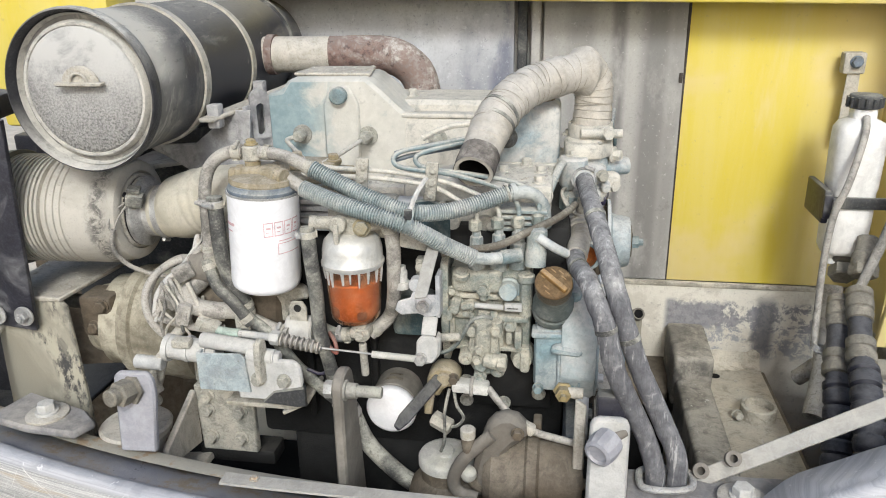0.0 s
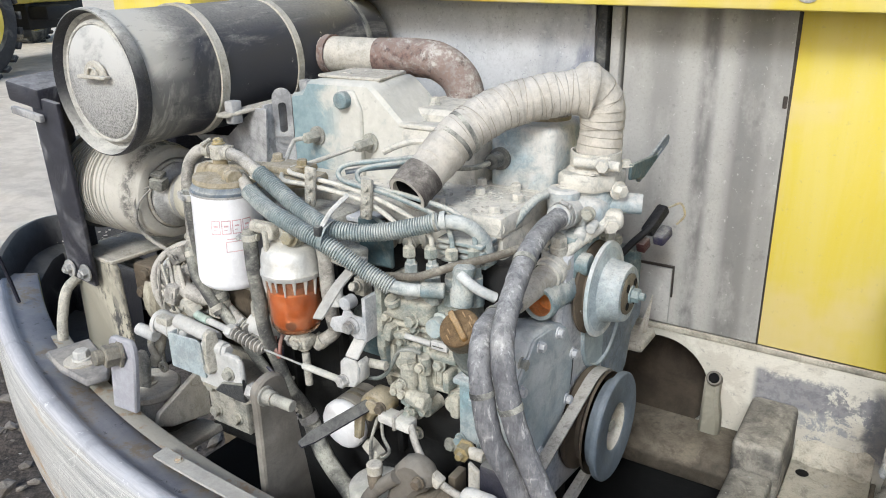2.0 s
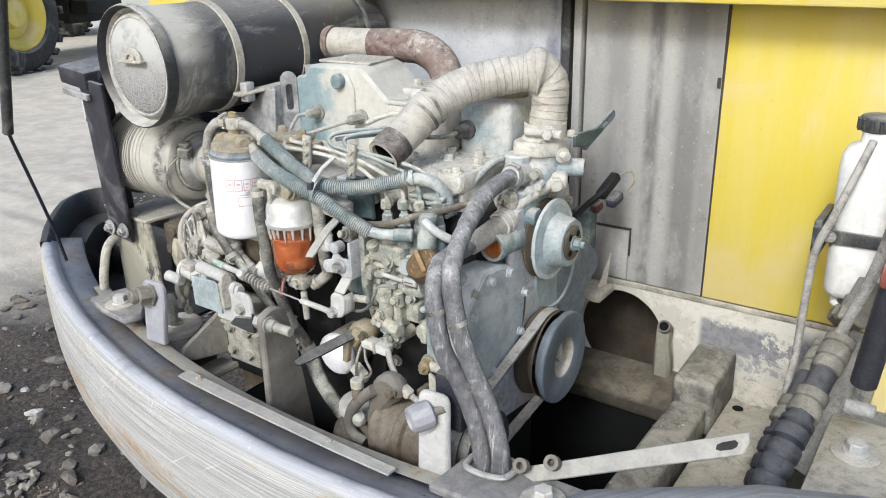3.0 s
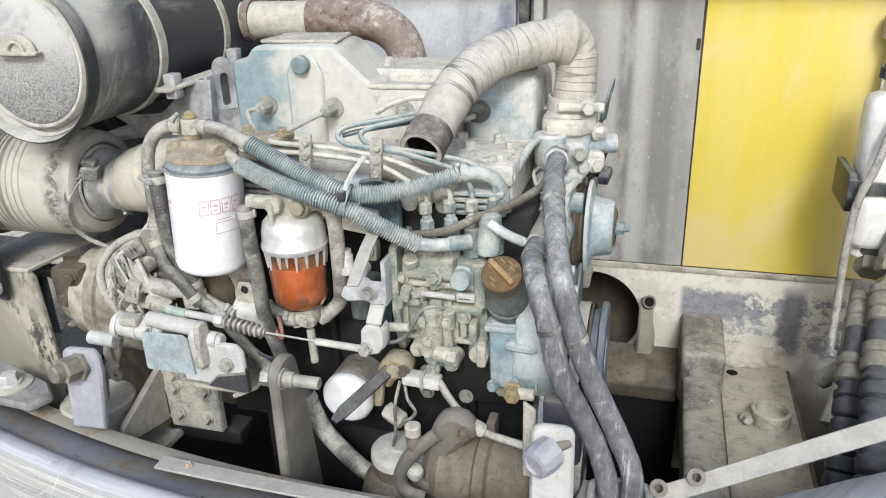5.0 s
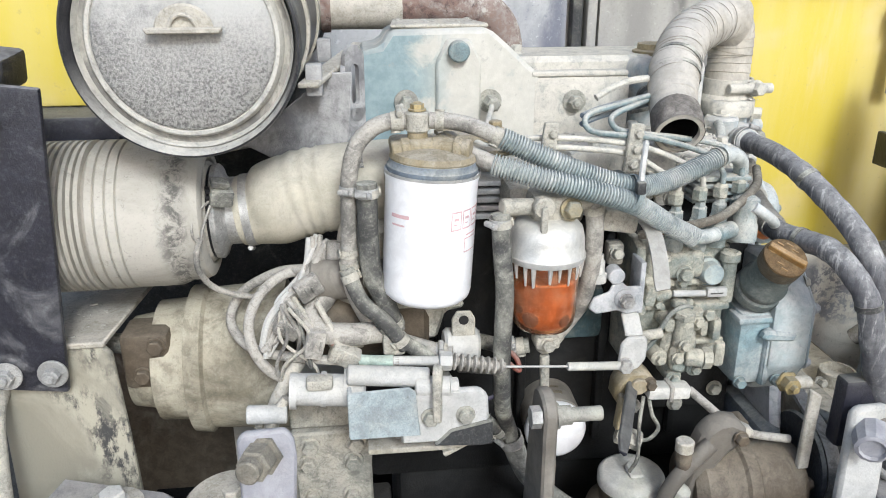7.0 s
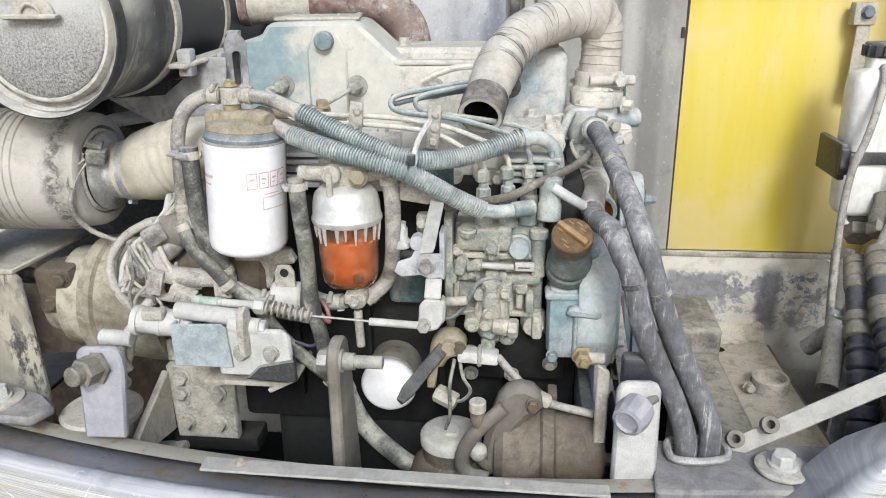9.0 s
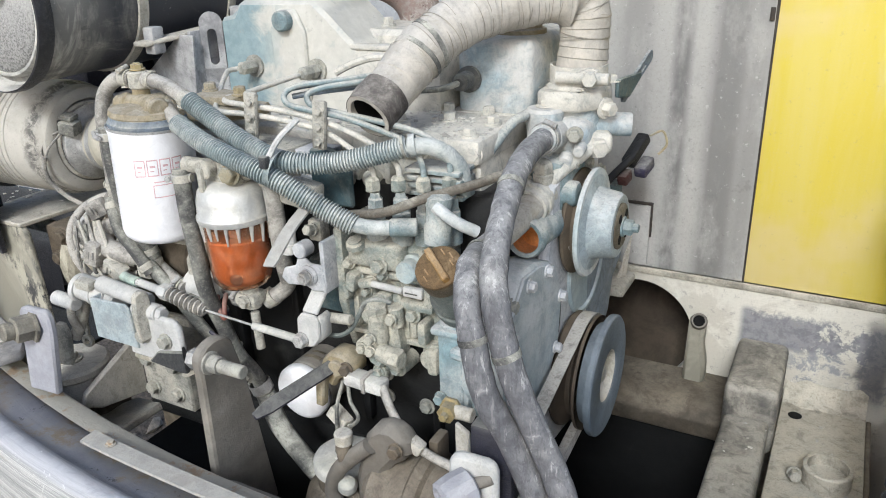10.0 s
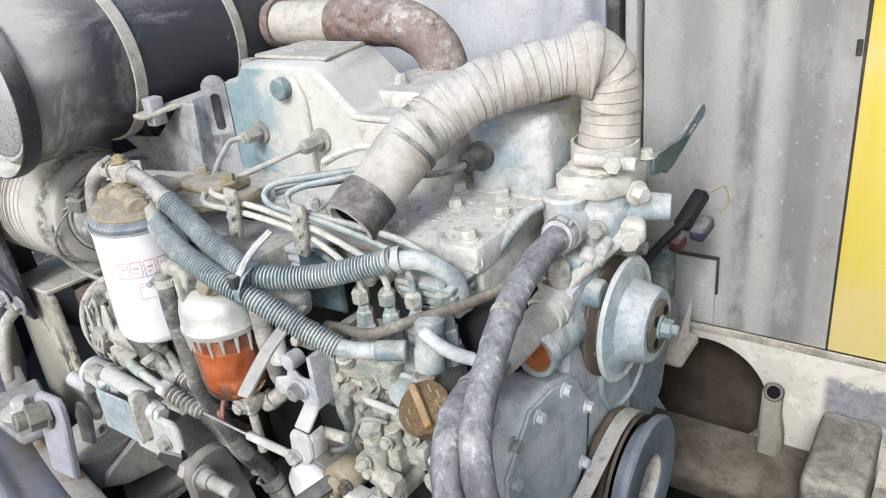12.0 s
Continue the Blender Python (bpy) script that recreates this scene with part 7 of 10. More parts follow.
def conduits():
    u = thing("wiring_conduit", "grey-green corrugated conduit across the engine front", "conduit", (-0.2, 0.98, 1.34), "corrugated conduits")
    up = [(-0.343, 0.986, 1.406), (-0.307, 0.982, 1.389), (-0.256, 0.974, 1.368), (-0.200, 0.972, 1.351), (-0.15, 0.996, 1.347), (-0.10, 1.018, 1.357), (-0.069, 1.030, 1.366)]
    put(conduit(bmesh.new(), up, 0.0108, 0.0036, 0.0029), "sleeve", "loom", u)
    put(tube(bmesh.new(), [(-0.070, 1.030, 1.366), (-0.045, 1.043, 1.364), (-0.030, 1.053, 1.354), (-0.021, 1.064, 1.335), (-0.018, 1.070, 1.305)], 0.0095, 14, 8, wobble=0.05), "braided_end", "loom", u, "braided grey sleeve")
    put(ring(bmesh.new(), (-0.064, 1.033, 1.367), (1, 0.45, 0.15), 0.0112, 0.007, 0.0012), "tape", "loom", u)
    put(ring(bmesh.new(), (-0.073, 1.028, 1.3655), (1, 0.45, 0.2), 0.0116, 0.003, 0.0012), "tape", "rubber", u)
    low = thing("wiring_conduit", "grey-green corrugated conduit dropping to the injection pump", "conduit", (-0.2, 0.95, 1.30), "corrugated conduits")
    ln = [(-0.354, 0.974, 1.380), (-0.300, 0.957, 1.366), (-0.240, 0.951, 1.350), (-0.195, 0.956, 1.333), (-0.150, 0.970, 1.304), (-0.112, 0.981, 1.283)]
    put(conduit(bmesh.new(), ln, 0.0108, 0.0036, 0.0029), "sleeve", "loom", low)
    put(tube(bmesh.new(), [(-0.350, 0.972, 1.379), (-0.368, 0.981, 1.386), (-0.384, 0.988, 1.392), (-0.398, 0.992, 1.395)], 0.0092, 14), "fuel_pipe_end", "rubber_pale", low)
    put(ring(bmesh.new(), (-0.386, 0.989, 1.3925), (1, -0.35, -0.3), 0.0095, 0.008, 0.0015), "hose_clamp", "cast", low)
    put(tube(bmesh.new(), [(-0.116, 0.980, 1.285), (-0.095, 0.990, 1.280), (-0.07, 1.002, 1.280)], 0.0088, 14), "cloth_end", "loom", low)
    put(cyl(bmesh.new(), (-0.078, 0.998, 1.280), (-0.050, 1.012, 1.280), 0.0105, seg=16), "nozzle", "teal", low, "teal pump nozzle")
    t = thing("cable_tie", "dark cable tie with a long pale tail round the conduits", "cable tie", (-0.197, 0.96, 1.34))
    put(ring(bmesh.new(), (-0.201, 0.962, 1.345), (1, 0.2, -0.3), 0.0205, 0.007, 0.0014, 24), "loop", "loom", t)
    b = bmesh.new()
    tube(b, [(-0.196, 0.948, 1.362), (-0.190, 0.962, 1.380), (-0.180, 0.984, 1.397)], 0.0034, 6)
    put(b, "tail", "gravel_white", t)
    put(box(bmesh.new(), (-0.203, 0.938, 1.350), (-0.193, 0.947, 1.364), 0.002), "lock", "black", t)
    g = thing("ground_strap", "flat pale strap hanging from the conduit", "strap", (-0.185, 0.93, 1.25))
    b = bmesh.new()
    rows = []
    for p, w in zip(spline([(-0.176, 1.000, 1.306), (-0.170, 0.975, 1.302), (-0.172, 0.940, 1.284), (-0.177, 0.905, 1.252)], 6), [0.0088] * 18 + [0.0075]):
        rows.append([b.verts.new(p + Vector((-w, 0, 0))), b.verts.new(p + Vector((w, 0, 0.002))), b.verts.new(p + Vector((w, 0.002, 0.0))), b.verts.new(p + Vector((-w, 0.002, -0.002)))])
    for a, c in zip(rows[:-1], rows[1:]):
        for k in range(4):
            b.faces.new((a[k], a[(k + 1) % 4], c[(k + 1) % 4], c[k]))
    b.faces.new(rows[0])
    b.faces.new(rows[-1])
    put(b, "strap", "grey_strip", g)
    put(box(bmesh.new(), (-0.222, 0.985, 1.290), (-0.178, 1.02, 1.318), 0.006, (0, 8, 0)), "clip_block", "cast", g, "dusty clip block")
    hose("brown_cable", [(-0.165, 1.02, 1.274), (-0.134, 1.012, 1.283), (-0.082, 0.998, 1.298), (-0.040, 1.017, 1.314), (0.0, 1.06, 1.322), (0.025, 1.11, 1.328)], 0.0056, "cloth", "brown cloth-covered cable under the injector pipes")


def injector_pipes():
    p = thing("injector_pipes", "bundle of pale steel injector pipes with clamps", "pipes", (-0.2, 1.05, 1.30))
    runs = [
        [(-0.116, 1.030, 1.315), (-0.118, 1.030, 1.335), (-0.140, 1.033, 1.350), (-0.18, 1.030, 1.372), (-0.24, 1.030, 1.381), (-0.30, 1.030, 1.384), (-0.343, 1.032, 1.384), (-0.366, 1.055, 1.390), (-0.40, 1.10, 1.398), (-0.432, 1.145, 1.405), (-0.442, 1.165, 1.408), (-0.430, 1.192, 1.409)],
        [(-0.084, 1.034, 1.318), (-0.086, 1.034, 1.340), (-0.11, 1.036, 1.358), (-0.17, 1.030, 1.382), (-0.24, 1.031, 1.392), (-0.30, 1.034, 1.394), (-0.338, 1.042, 1.394), (-0.350, 1.060, 1.395), (-0.340, 1.095, 1.398), (-0.325, 1.15, 1.405), (-0.317, 1.187, 1.408)],
        [(-0.056, 1.040, 1.318), (-0.058, 1.04, 1.345), (-0.08, 1.043, 1.367), (-0.15, 1.032, 1.390), (-0.205, 1.028, 1.397), (-0.230, 1.029, 1.402), (-0.236, 1.034, 1.412), (-0.224, 1.045, 1.420), (-0.19, 1.062, 1.424), (-0.14, 1.090, 1.430)],
        [(-0.028, 1.050, 1.320), (-0.030, 1.05, 1.352), (-0.06, 1.05, 1.375), (-0.12, 1.042, 1.388), (-0.178, 1.033, 1.397), (-0.199, 1.032, 1.403), (-0.204, 1.037, 1.413), (-0.190, 1.050, 1.419), (-0.165, 1.07, 1.422), (-0.13, 1.100, 1.426)],
    ]
    for k, line in enumerate(runs):
        put(tube(bmesh.new(), line, 0.0036, 10, 8), "pipe", "head" if k < 2 else "teal", p)
    for x, y, z in ((-0.116, 1.030, 1.285), (-0.084, 1.034, 1.288), (-0.056, 1.040, 1.29), (-0.028, 1.05, 1.292)):
        b = lathe(bmesh.new(), (x, y, z - 0.02), (0, 0, 1), [(0, 0.012), (0.018, 0.012), (0.020, 0.010), (0.034, 0.0095), (0.036, 0.007), (0.042, 0.006)], 6)
        lathe(b, (x, y, z - 0.04), (0, 0, 1), [(0, 0.013), (0.022, 0.013)], 18)
        put(b, "delivery_valve", "teal", p)
    for x, z in ((-0.180, 1.385), (-0.281, 1.388)):
        b = box(bmesh.new(), (x - 0.009, 1.018, z - 0.032), (x + 0.009, 1.026, z + 0.026), 0.003, (0, 6, 0))
        for k in range(3):
            hexbolt(b, (x + 0.002 * k, 1.018, z - 0.022 + 0.018 * k), (0, -1, 0), 0.005, 0.004, 1.2)
        put(b, "pipe_clamp", "cast", p, "dusty pipe clamp")
    for x, y, z in ((-0.43, 1.188, 1.409), (-0.317, 1.183, 1.408)):
        put(lathe(bmesh.new(), (x, y - 0.014, z), (0, 1, 0), [(0, 0.006), (0.003, 0.0095), (0.018, 0.0095), (0.020, 0.008)], 6), "union_nut", "bolt", p, smooth=25)
    for x, y, z in ((-0.118, 1.030, 1.318), (-0.086, 1.034, 1.321), (-0.057, 1.04, 1.322), (-0.029, 1.05, 1.324)):
        put(lathe(bmesh.new(), (x, y, z - 0.010), (0, 0, 1), [(0, 0.0075), (0.002, 0.0095), (0.014, 0.0095), (0.018, 0.006)], 6), "union_nut", "pump", p, smooth=25)
    for z in (1.404, 1.414):
        put(tube(bmesh.new(), [(-0.236, 1.047, z + 0.002), (-0.21, 1.066, z + 0.006), (-0.17, 1.088, z + 0.010), (-0.125, 1.112, z + 0.014)], 0.0034, 8), "leak_off_pipe", "blue_grey", p)
    put(tube(bmesh.new(), [(-0.205, 1.095, 1.428), (-0.185, 1.10, 1.438), (-0.160, 1.105, 1.446), (-0.135, 1.11, 1.448)], 0.0045, 8), "leak_off_pipe", "head", p)
    put(tube(bmesh.new(), [(0.004, 1.190, 1.372), (-0.003, 1.166, 1.367), (-0.016, 1.130, 1.340), (-0.027, 1.098, 1.316), (-0.034, 1.075, 1.296)], 0.0065, 10), "vent_pipe", "teal", p, "pale teal vent pipe")


def injection_pump():
    p = thing("injection_pump", "beige dust-caked inline injection pump with teal governor housing", "pump", (-0.06, 1.04, 1.06))
    # body: upper gallery, middle ledge, recessed window, lower skirt
    b = box(bmesh.new(), (-0.1553, 1.034, 1.1203), (-0.0348, 1.10, 1.2516), 0.006)
    box(b, (-0.1516, 1.012, 1.2159), (-0.0772, 1.05, 1.2516), 0.009, None, 3)
    box(b, (-0.1576, 1.020, 1.2038), (-0.0370, 1.05, 1.2127), 0.003)
    box(b, (-0.1576, 1.024, 1.1689), (-0.1204, 1.05, 1.1997), 0.005)
    box(b, (-0.0846, 1.014, 1.1698), (-0.0370, 1.05, 1.1819), 0.005)
    box(b, (-0.1576, 1.026, 1.1203), (-0.1486, 1.05, 1.1689), 0.003)
    box(b, (-0.0832, 1.022, 1.1268), (-0.0742, 1.05, 1.1689), 0.003)
    box(b, (-0.1576, 1.022, 1.1187), (-0.0348, 1.05, 1.1268), 0.003)
    body = put(b, "pump_body", "pump", p, "beige dust-caked pump body")
    put(prism(bmesh.new(), [(1.010, 1.1649), (1.010, 1.2613), (1.03, 1.2678), (1.095, 1.2662), (1.095, 1.0960), (1.03, 1.0960)], (-0.1672, 0, 0), (0, 1, 0), (0, 0, 1), 0.011, 0.002), "flange", "pump", p, "upright drive-end flange")
    put(lathe(bmesh.new(), (-0.1352, 1.012, 1.2435), (0, -0.35, 1), [(0, 0.012), (0.006, 0.0115), (0.008, 0.0085), (0.010, 0.0085), (0.010, 0.0)], 18), "gallery_plug", "pump", body)
    for u, v, y, r in ((-0.1040, 1.2240, 1.012, 0.0085), (-0.1040, 1.2094, 1.020, 0.0055), (-0.1233, 1.1949, 1.022, 0.0065), (-0.1442, 1.1965, 1.022, 0.0075), (-0.1308, 1.1803, 1.024, 0.005), (-0.0646, 1.1649, 1.018, 0.0075), (-0.1501, 1.2175, 1.018, 0.006)):
        put(hexbolt(bmesh.new(), (u, y, v), (0, -1, 0.1), r, 0.008, 1.35), "bolt", "pump", body, smooth=25)
    put(lathe(bmesh.new(), (-0.0675, 1.034, 1.2192), (0, -1, 0.12), [(0, 0.018), (0.010, 0.018), (0.012, 0.0145), (0.024, 0.0140), (0.026, 0.0125), (0.026, 0)], 28), "plug", "blue_plug", body, "blue-grey round plug")
    put(box(bmesh.new(), (-0.0727, 1.008, 1.1916), (-0.0467, 1.016, 1.2038), 0.002), "type_plate", "white_metal", body, "small white plate")
    put(box(bmesh.new(), (-0.0690, 1.0072, 1.1965), (-0.0527, 1.0079, 1.1981), 0), "print_bar", "rubber", body, "unreadable print bar")
    put(cyl(bmesh.new(), (-0.1166, 1.012, 1.1981), (-0.0742, 1.012, 1.1965), 0.0042, seg=12), "control_rod", "white_metal", body, "pale control rod")
    put(lathe(bmesh.new(), (-0.0422, 1.022, 1.1819), (0, 0, 1), [(0, 0.0095), (0.052, 0.0095), (0.054, 0.0125), (0.064, 0.0125), (0.066, 0.009), (0.062, 0.006), (0.062, 0)], 18), "column", "pump", body)
    put(lathe(bmesh.new(), (-0.030, 1.020, 1.262), (0.02, 0.1, 1), [(0, 0.0155), (0.020, 0.0155), (0.022, 0.0140), (0.040, 0.0140), (0.043, 0.0155), (0.052, 0.015), (0.056, 0.010), (0.057, 0)], 24), "overflow_valve", "teal", body, "dusted teal overflow valve")
    put(tube(bmesh.new(), [(-0.027, 1.012, 1.308), (-0.012, 1.012, 1.298), (0.002, 1.018, 1.288), (0.014, 1.03, 1.278)], 0.0068, 12), "return_pipe", "cover_side", body)
    # linkage pieces left of the gallery
    for lo, hi, turn in (((-0.1531, 1.006, 1.1835), (-0.1382, 1.026, 1.2078), (0, 12, 0)), ((-0.1382, 1.010, 1.1900), (-0.1159, 1.026, 1.2005), (0, -18, 0)), ((-0.1605, 1.008, 1.1706), (-0.1501, 1.026, 1.1900), (0, 0, 0)), ((-0.1129, 1.012, 1.1754), (-0.0936, 1.028, 1.1868), (0, 6, 0))):
        put(box(bmesh.new(), lo, hi, 0.004, turn), "link", "pump", body)
    # window pieces right of the feed pump
    for lo, hi in (((-0.0713, 1.016, 1.1325), (-0.0608, 1.036, 1.1625), ), ((-0.0579, 1.010, 1.1284), (-0.0460, 1.036, 1.1592)), ((-0.0489, 1.014, 1.0879), (-0.0341, 1.05, 1.1236))):
        put(box(bmesh.new(), lo, hi, 0.005), "web", "pump", body)
    put(tube(bmesh.new(), [(-0.1769, 0.992, 1.1260), (-0.1576, 0.995, 1.1276), (-0.1427, 0.998, 1.1382), (-0.1308, 1.0, 1.1592), (-0.1204, 1.0, 1.1770), (-0.1040, 1.003, 1.1835), (-0.0906, 1.01, 1.1787)], 0.0030, 9), "oil_pipe", "neck", p, "thin grey oil pipe")
    rnd = random.Random(21)
    for k in range(16):
        x, z = rnd.uniform(-0.1486, -0.0869), rnd.uniform(1.1301, 1.2483)
        h, r = rnd.uniform(0.004, 0.010), rnd.uniform(0.003, 0.006)
        put(lathe(bmesh.new(), (x, 1.030, z), (rnd.uniform(-0.2, 0.2), -1, rnd.uniform(-0.1, 0.3)), [(0, r * 1.25), (h * 0.6, r * 1.2), (h, r), (h, 0)], rnd.choice((6, 10, 14))), "boss", "pump", body)
    # feed pump: stepped casting with ears, a neck, a side cylinder
    b = prism(bmesh.new(), [(-0.1220, 1.0965), (-0.1279, 1.1285), (-0.1191, 1.1565), (-0.1103, 1.1725), (-0.0898, 1.1765), (-0.0825, 1.1485), (-0.0781, 1.1165), (-0.0839, 1.0901), (-0.1044, 1.0821)], (0, 1.034, 0), (1, 0, 0), (0, 0, 1), 0.030, 0.005)
    prism(b, [(-0.1176, 1.0997), (-0.1191, 1.1237), (-0.1103, 1.1405), (-0.0942, 1.1381), (-0.0898, 1.1125), (-0.1000, 1.0933)], (0, 1.006, 0), (1, 0, 0), (0, 0, 1), 0.014, 0.004)
    cyl(b, (-0.1030, 1.000, 1.1317), (-0.1030, 0.998, 1.1701), 0.0125, 0.0115, seg=16)
    cyl(b, (-0.0847, 1.012, 1.1493), (-0.0847, 1.010, 1.1765), 0.0095, seg=14)
    cyl(b, (-0.1000, 0.994, 1.1189), (-0.0781, 0.990, 1.1173), 0.0115, seg=18)
    for u, v, r in ((-0.1293, 1.1141, 0.011), (-0.1074, 1.0853, 0.010), (-0.0810, 1.0965, 0.011), (-0.1191, 1.1589, 0.009)):
        cyl(b, (u, 1.036, v), (u, 1.000, v), r * 1.1, r, seg=14)
    feed = put(b, "feed_pump", "pump", p, "beige feed pump")
    put(lathe(bmesh.new(), (-0.0788, 0.990, 1.1173), (1, -0.1, 0), [(0, 0.0135), (0.010, 0.0135), (0.012, 0.011)], 6), "end_nut", "pump", feed, smooth=25)
    put(lathe(bmesh.new(), (-0.1030, 0.998, 1.1693), (0, -0.1, 1), [(0, 0.0115), (0.002, 0.0135), (0.010, 0.0130), (0.012, 0.008), (0.012, 0)], 6), "neck_nut", "pump", feed, smooth=25)
    for u, y, v in ((-0.1293, 1.000, 1.1141), (-0.1074, 1.000, 1.0853), (-0.0810, 1.000, 1.0965), (-0.1103, 0.991, 1.1189), (-0.1059, 0.985, 1.1397), (-0.0847, 1.000, 1.1629)):
        put(hexbolt(bmesh.new(), (u, y, v), (0, -1, 0), 0.0062, 0.006, 1.3), "bolt", "pump", feed, smooth=25)
    put(lathe(bmesh.new(), (-0.0460, 1.060, 1.1058), (0, -1, 0), [(0, 0.018), (0.026, 0.018), (0.030, 0.015), (0.040, 0.014), (0.040, 0)], 22), "end_boss", "pump", p, "beige round end boss")
    # governor housing with filler
    b = box(bmesh.new(), (-0.028, 1.000, 1.066), (0.042, 1.09, 1.172), 0.012)
    box(b, (0.016, 1.018, 1.165), (0.040, 1.09, 1.225), 0.010)
    box(b, (0.006, 0.994, 1.068), (0.018, 1.01, 1.150), 0.004)
    box(b, (-0.032, 0.996, 1.156), (0.046, 1.03, 1.166), 0.004)
    gov = put(b, "governor_housing", "gov", p, "teal governor housing")
    put(prism(bmesh.new(), [(-0.004, 1.138), (0.040, 1.134), (0.044, 1.146), (0.000, 1.152)], (0, 1.0, 0), (1, 0, 0), (0, 0, 1), 0.016, 0.004), "shoulder", "gov", gov)
    for x in (0.008, 0.038):
        put(box(bmesh.new(), (x, 0.9925, 1.070), (x + 0.004, 1.002, 1.136), 0.0015), "rib", "gov", gov)
    for x, z in ((-0.02, 1.075), (0.030, 1.075), (0.024, 1.108)):
        put(hexbolt(bmesh.new(), (x, 0.998, z), (0, -1, 0), 0.007, 0.008, 1.2), "bolt", "teal_clean", gov, smooth=25)
    up = Vector((0.0, -0.62, 0.78)).normalized()
    seat = Vector((-0.002, 0.983, 1.240))
    put(lathe(bmesh.new(), seat - up * 0.064, up, [(0, 0.030), (0.010, 0.031), (0.014, 0.030), (0.016, 0.027), (0.024, 0.0295), (0.029, 0.0295), (0.036, 0.025), (0.064, 0.0245), (0.066, 0)], 36), "filler_neck", "neck", gov, "grey-green filler neck")
    cap = put(lathe(bmesh.new(), seat, up, [(0, 0.0235), (0.002, 0.0255), (0.018, 0.0265), (0.020, 0.0260), (0.020, 0.0)], 36), "filler_cap", "hub_brown", gov, "dark ribbed filler cap with an amber bar")
    put(lathe(bmesh.new(), seat + up * 0.0185, up, [(0, 0.0262), (0.004, 0.0258), (0.0055, 0.0235), (0.0048, 0.0)], 36), "cap_top", "cap", cap, "rough amber brown cap top")
    side = (Vector((0.75, 0, 0)) - Vector((0, 0.78, 0.62)).normalized() * 0.66).normalized()
    put(prism(bmesh.new(), [(-0.023, -0.0038), (0.023, -0.0038), (0.023, 0.0038), (-0.023, 0.0038)], seat + up * 0.0225, side, up.cross(side), 0.009, 0.0012), "cap_bar", "amber", cap, "amber grip bar")
    rnd = random.Random(6)
    for k in range(9):
        a, r = rnd.uniform(0, 6.3), rnd.uniform(0.008, 0.021)
        q = seat + up * 0.0236 + side * r * math.cos(a) + up.cross(side) * r * math.sin(a)
        put(prism(bmesh.new(), [(-0.004, -0.0008), (0.004, -0.0006), (0.004, 0.0008), (-0.004, 0.0006)], q, side, up.cross(side), 0.0012, 0), "cap_rib", "amber", cap)


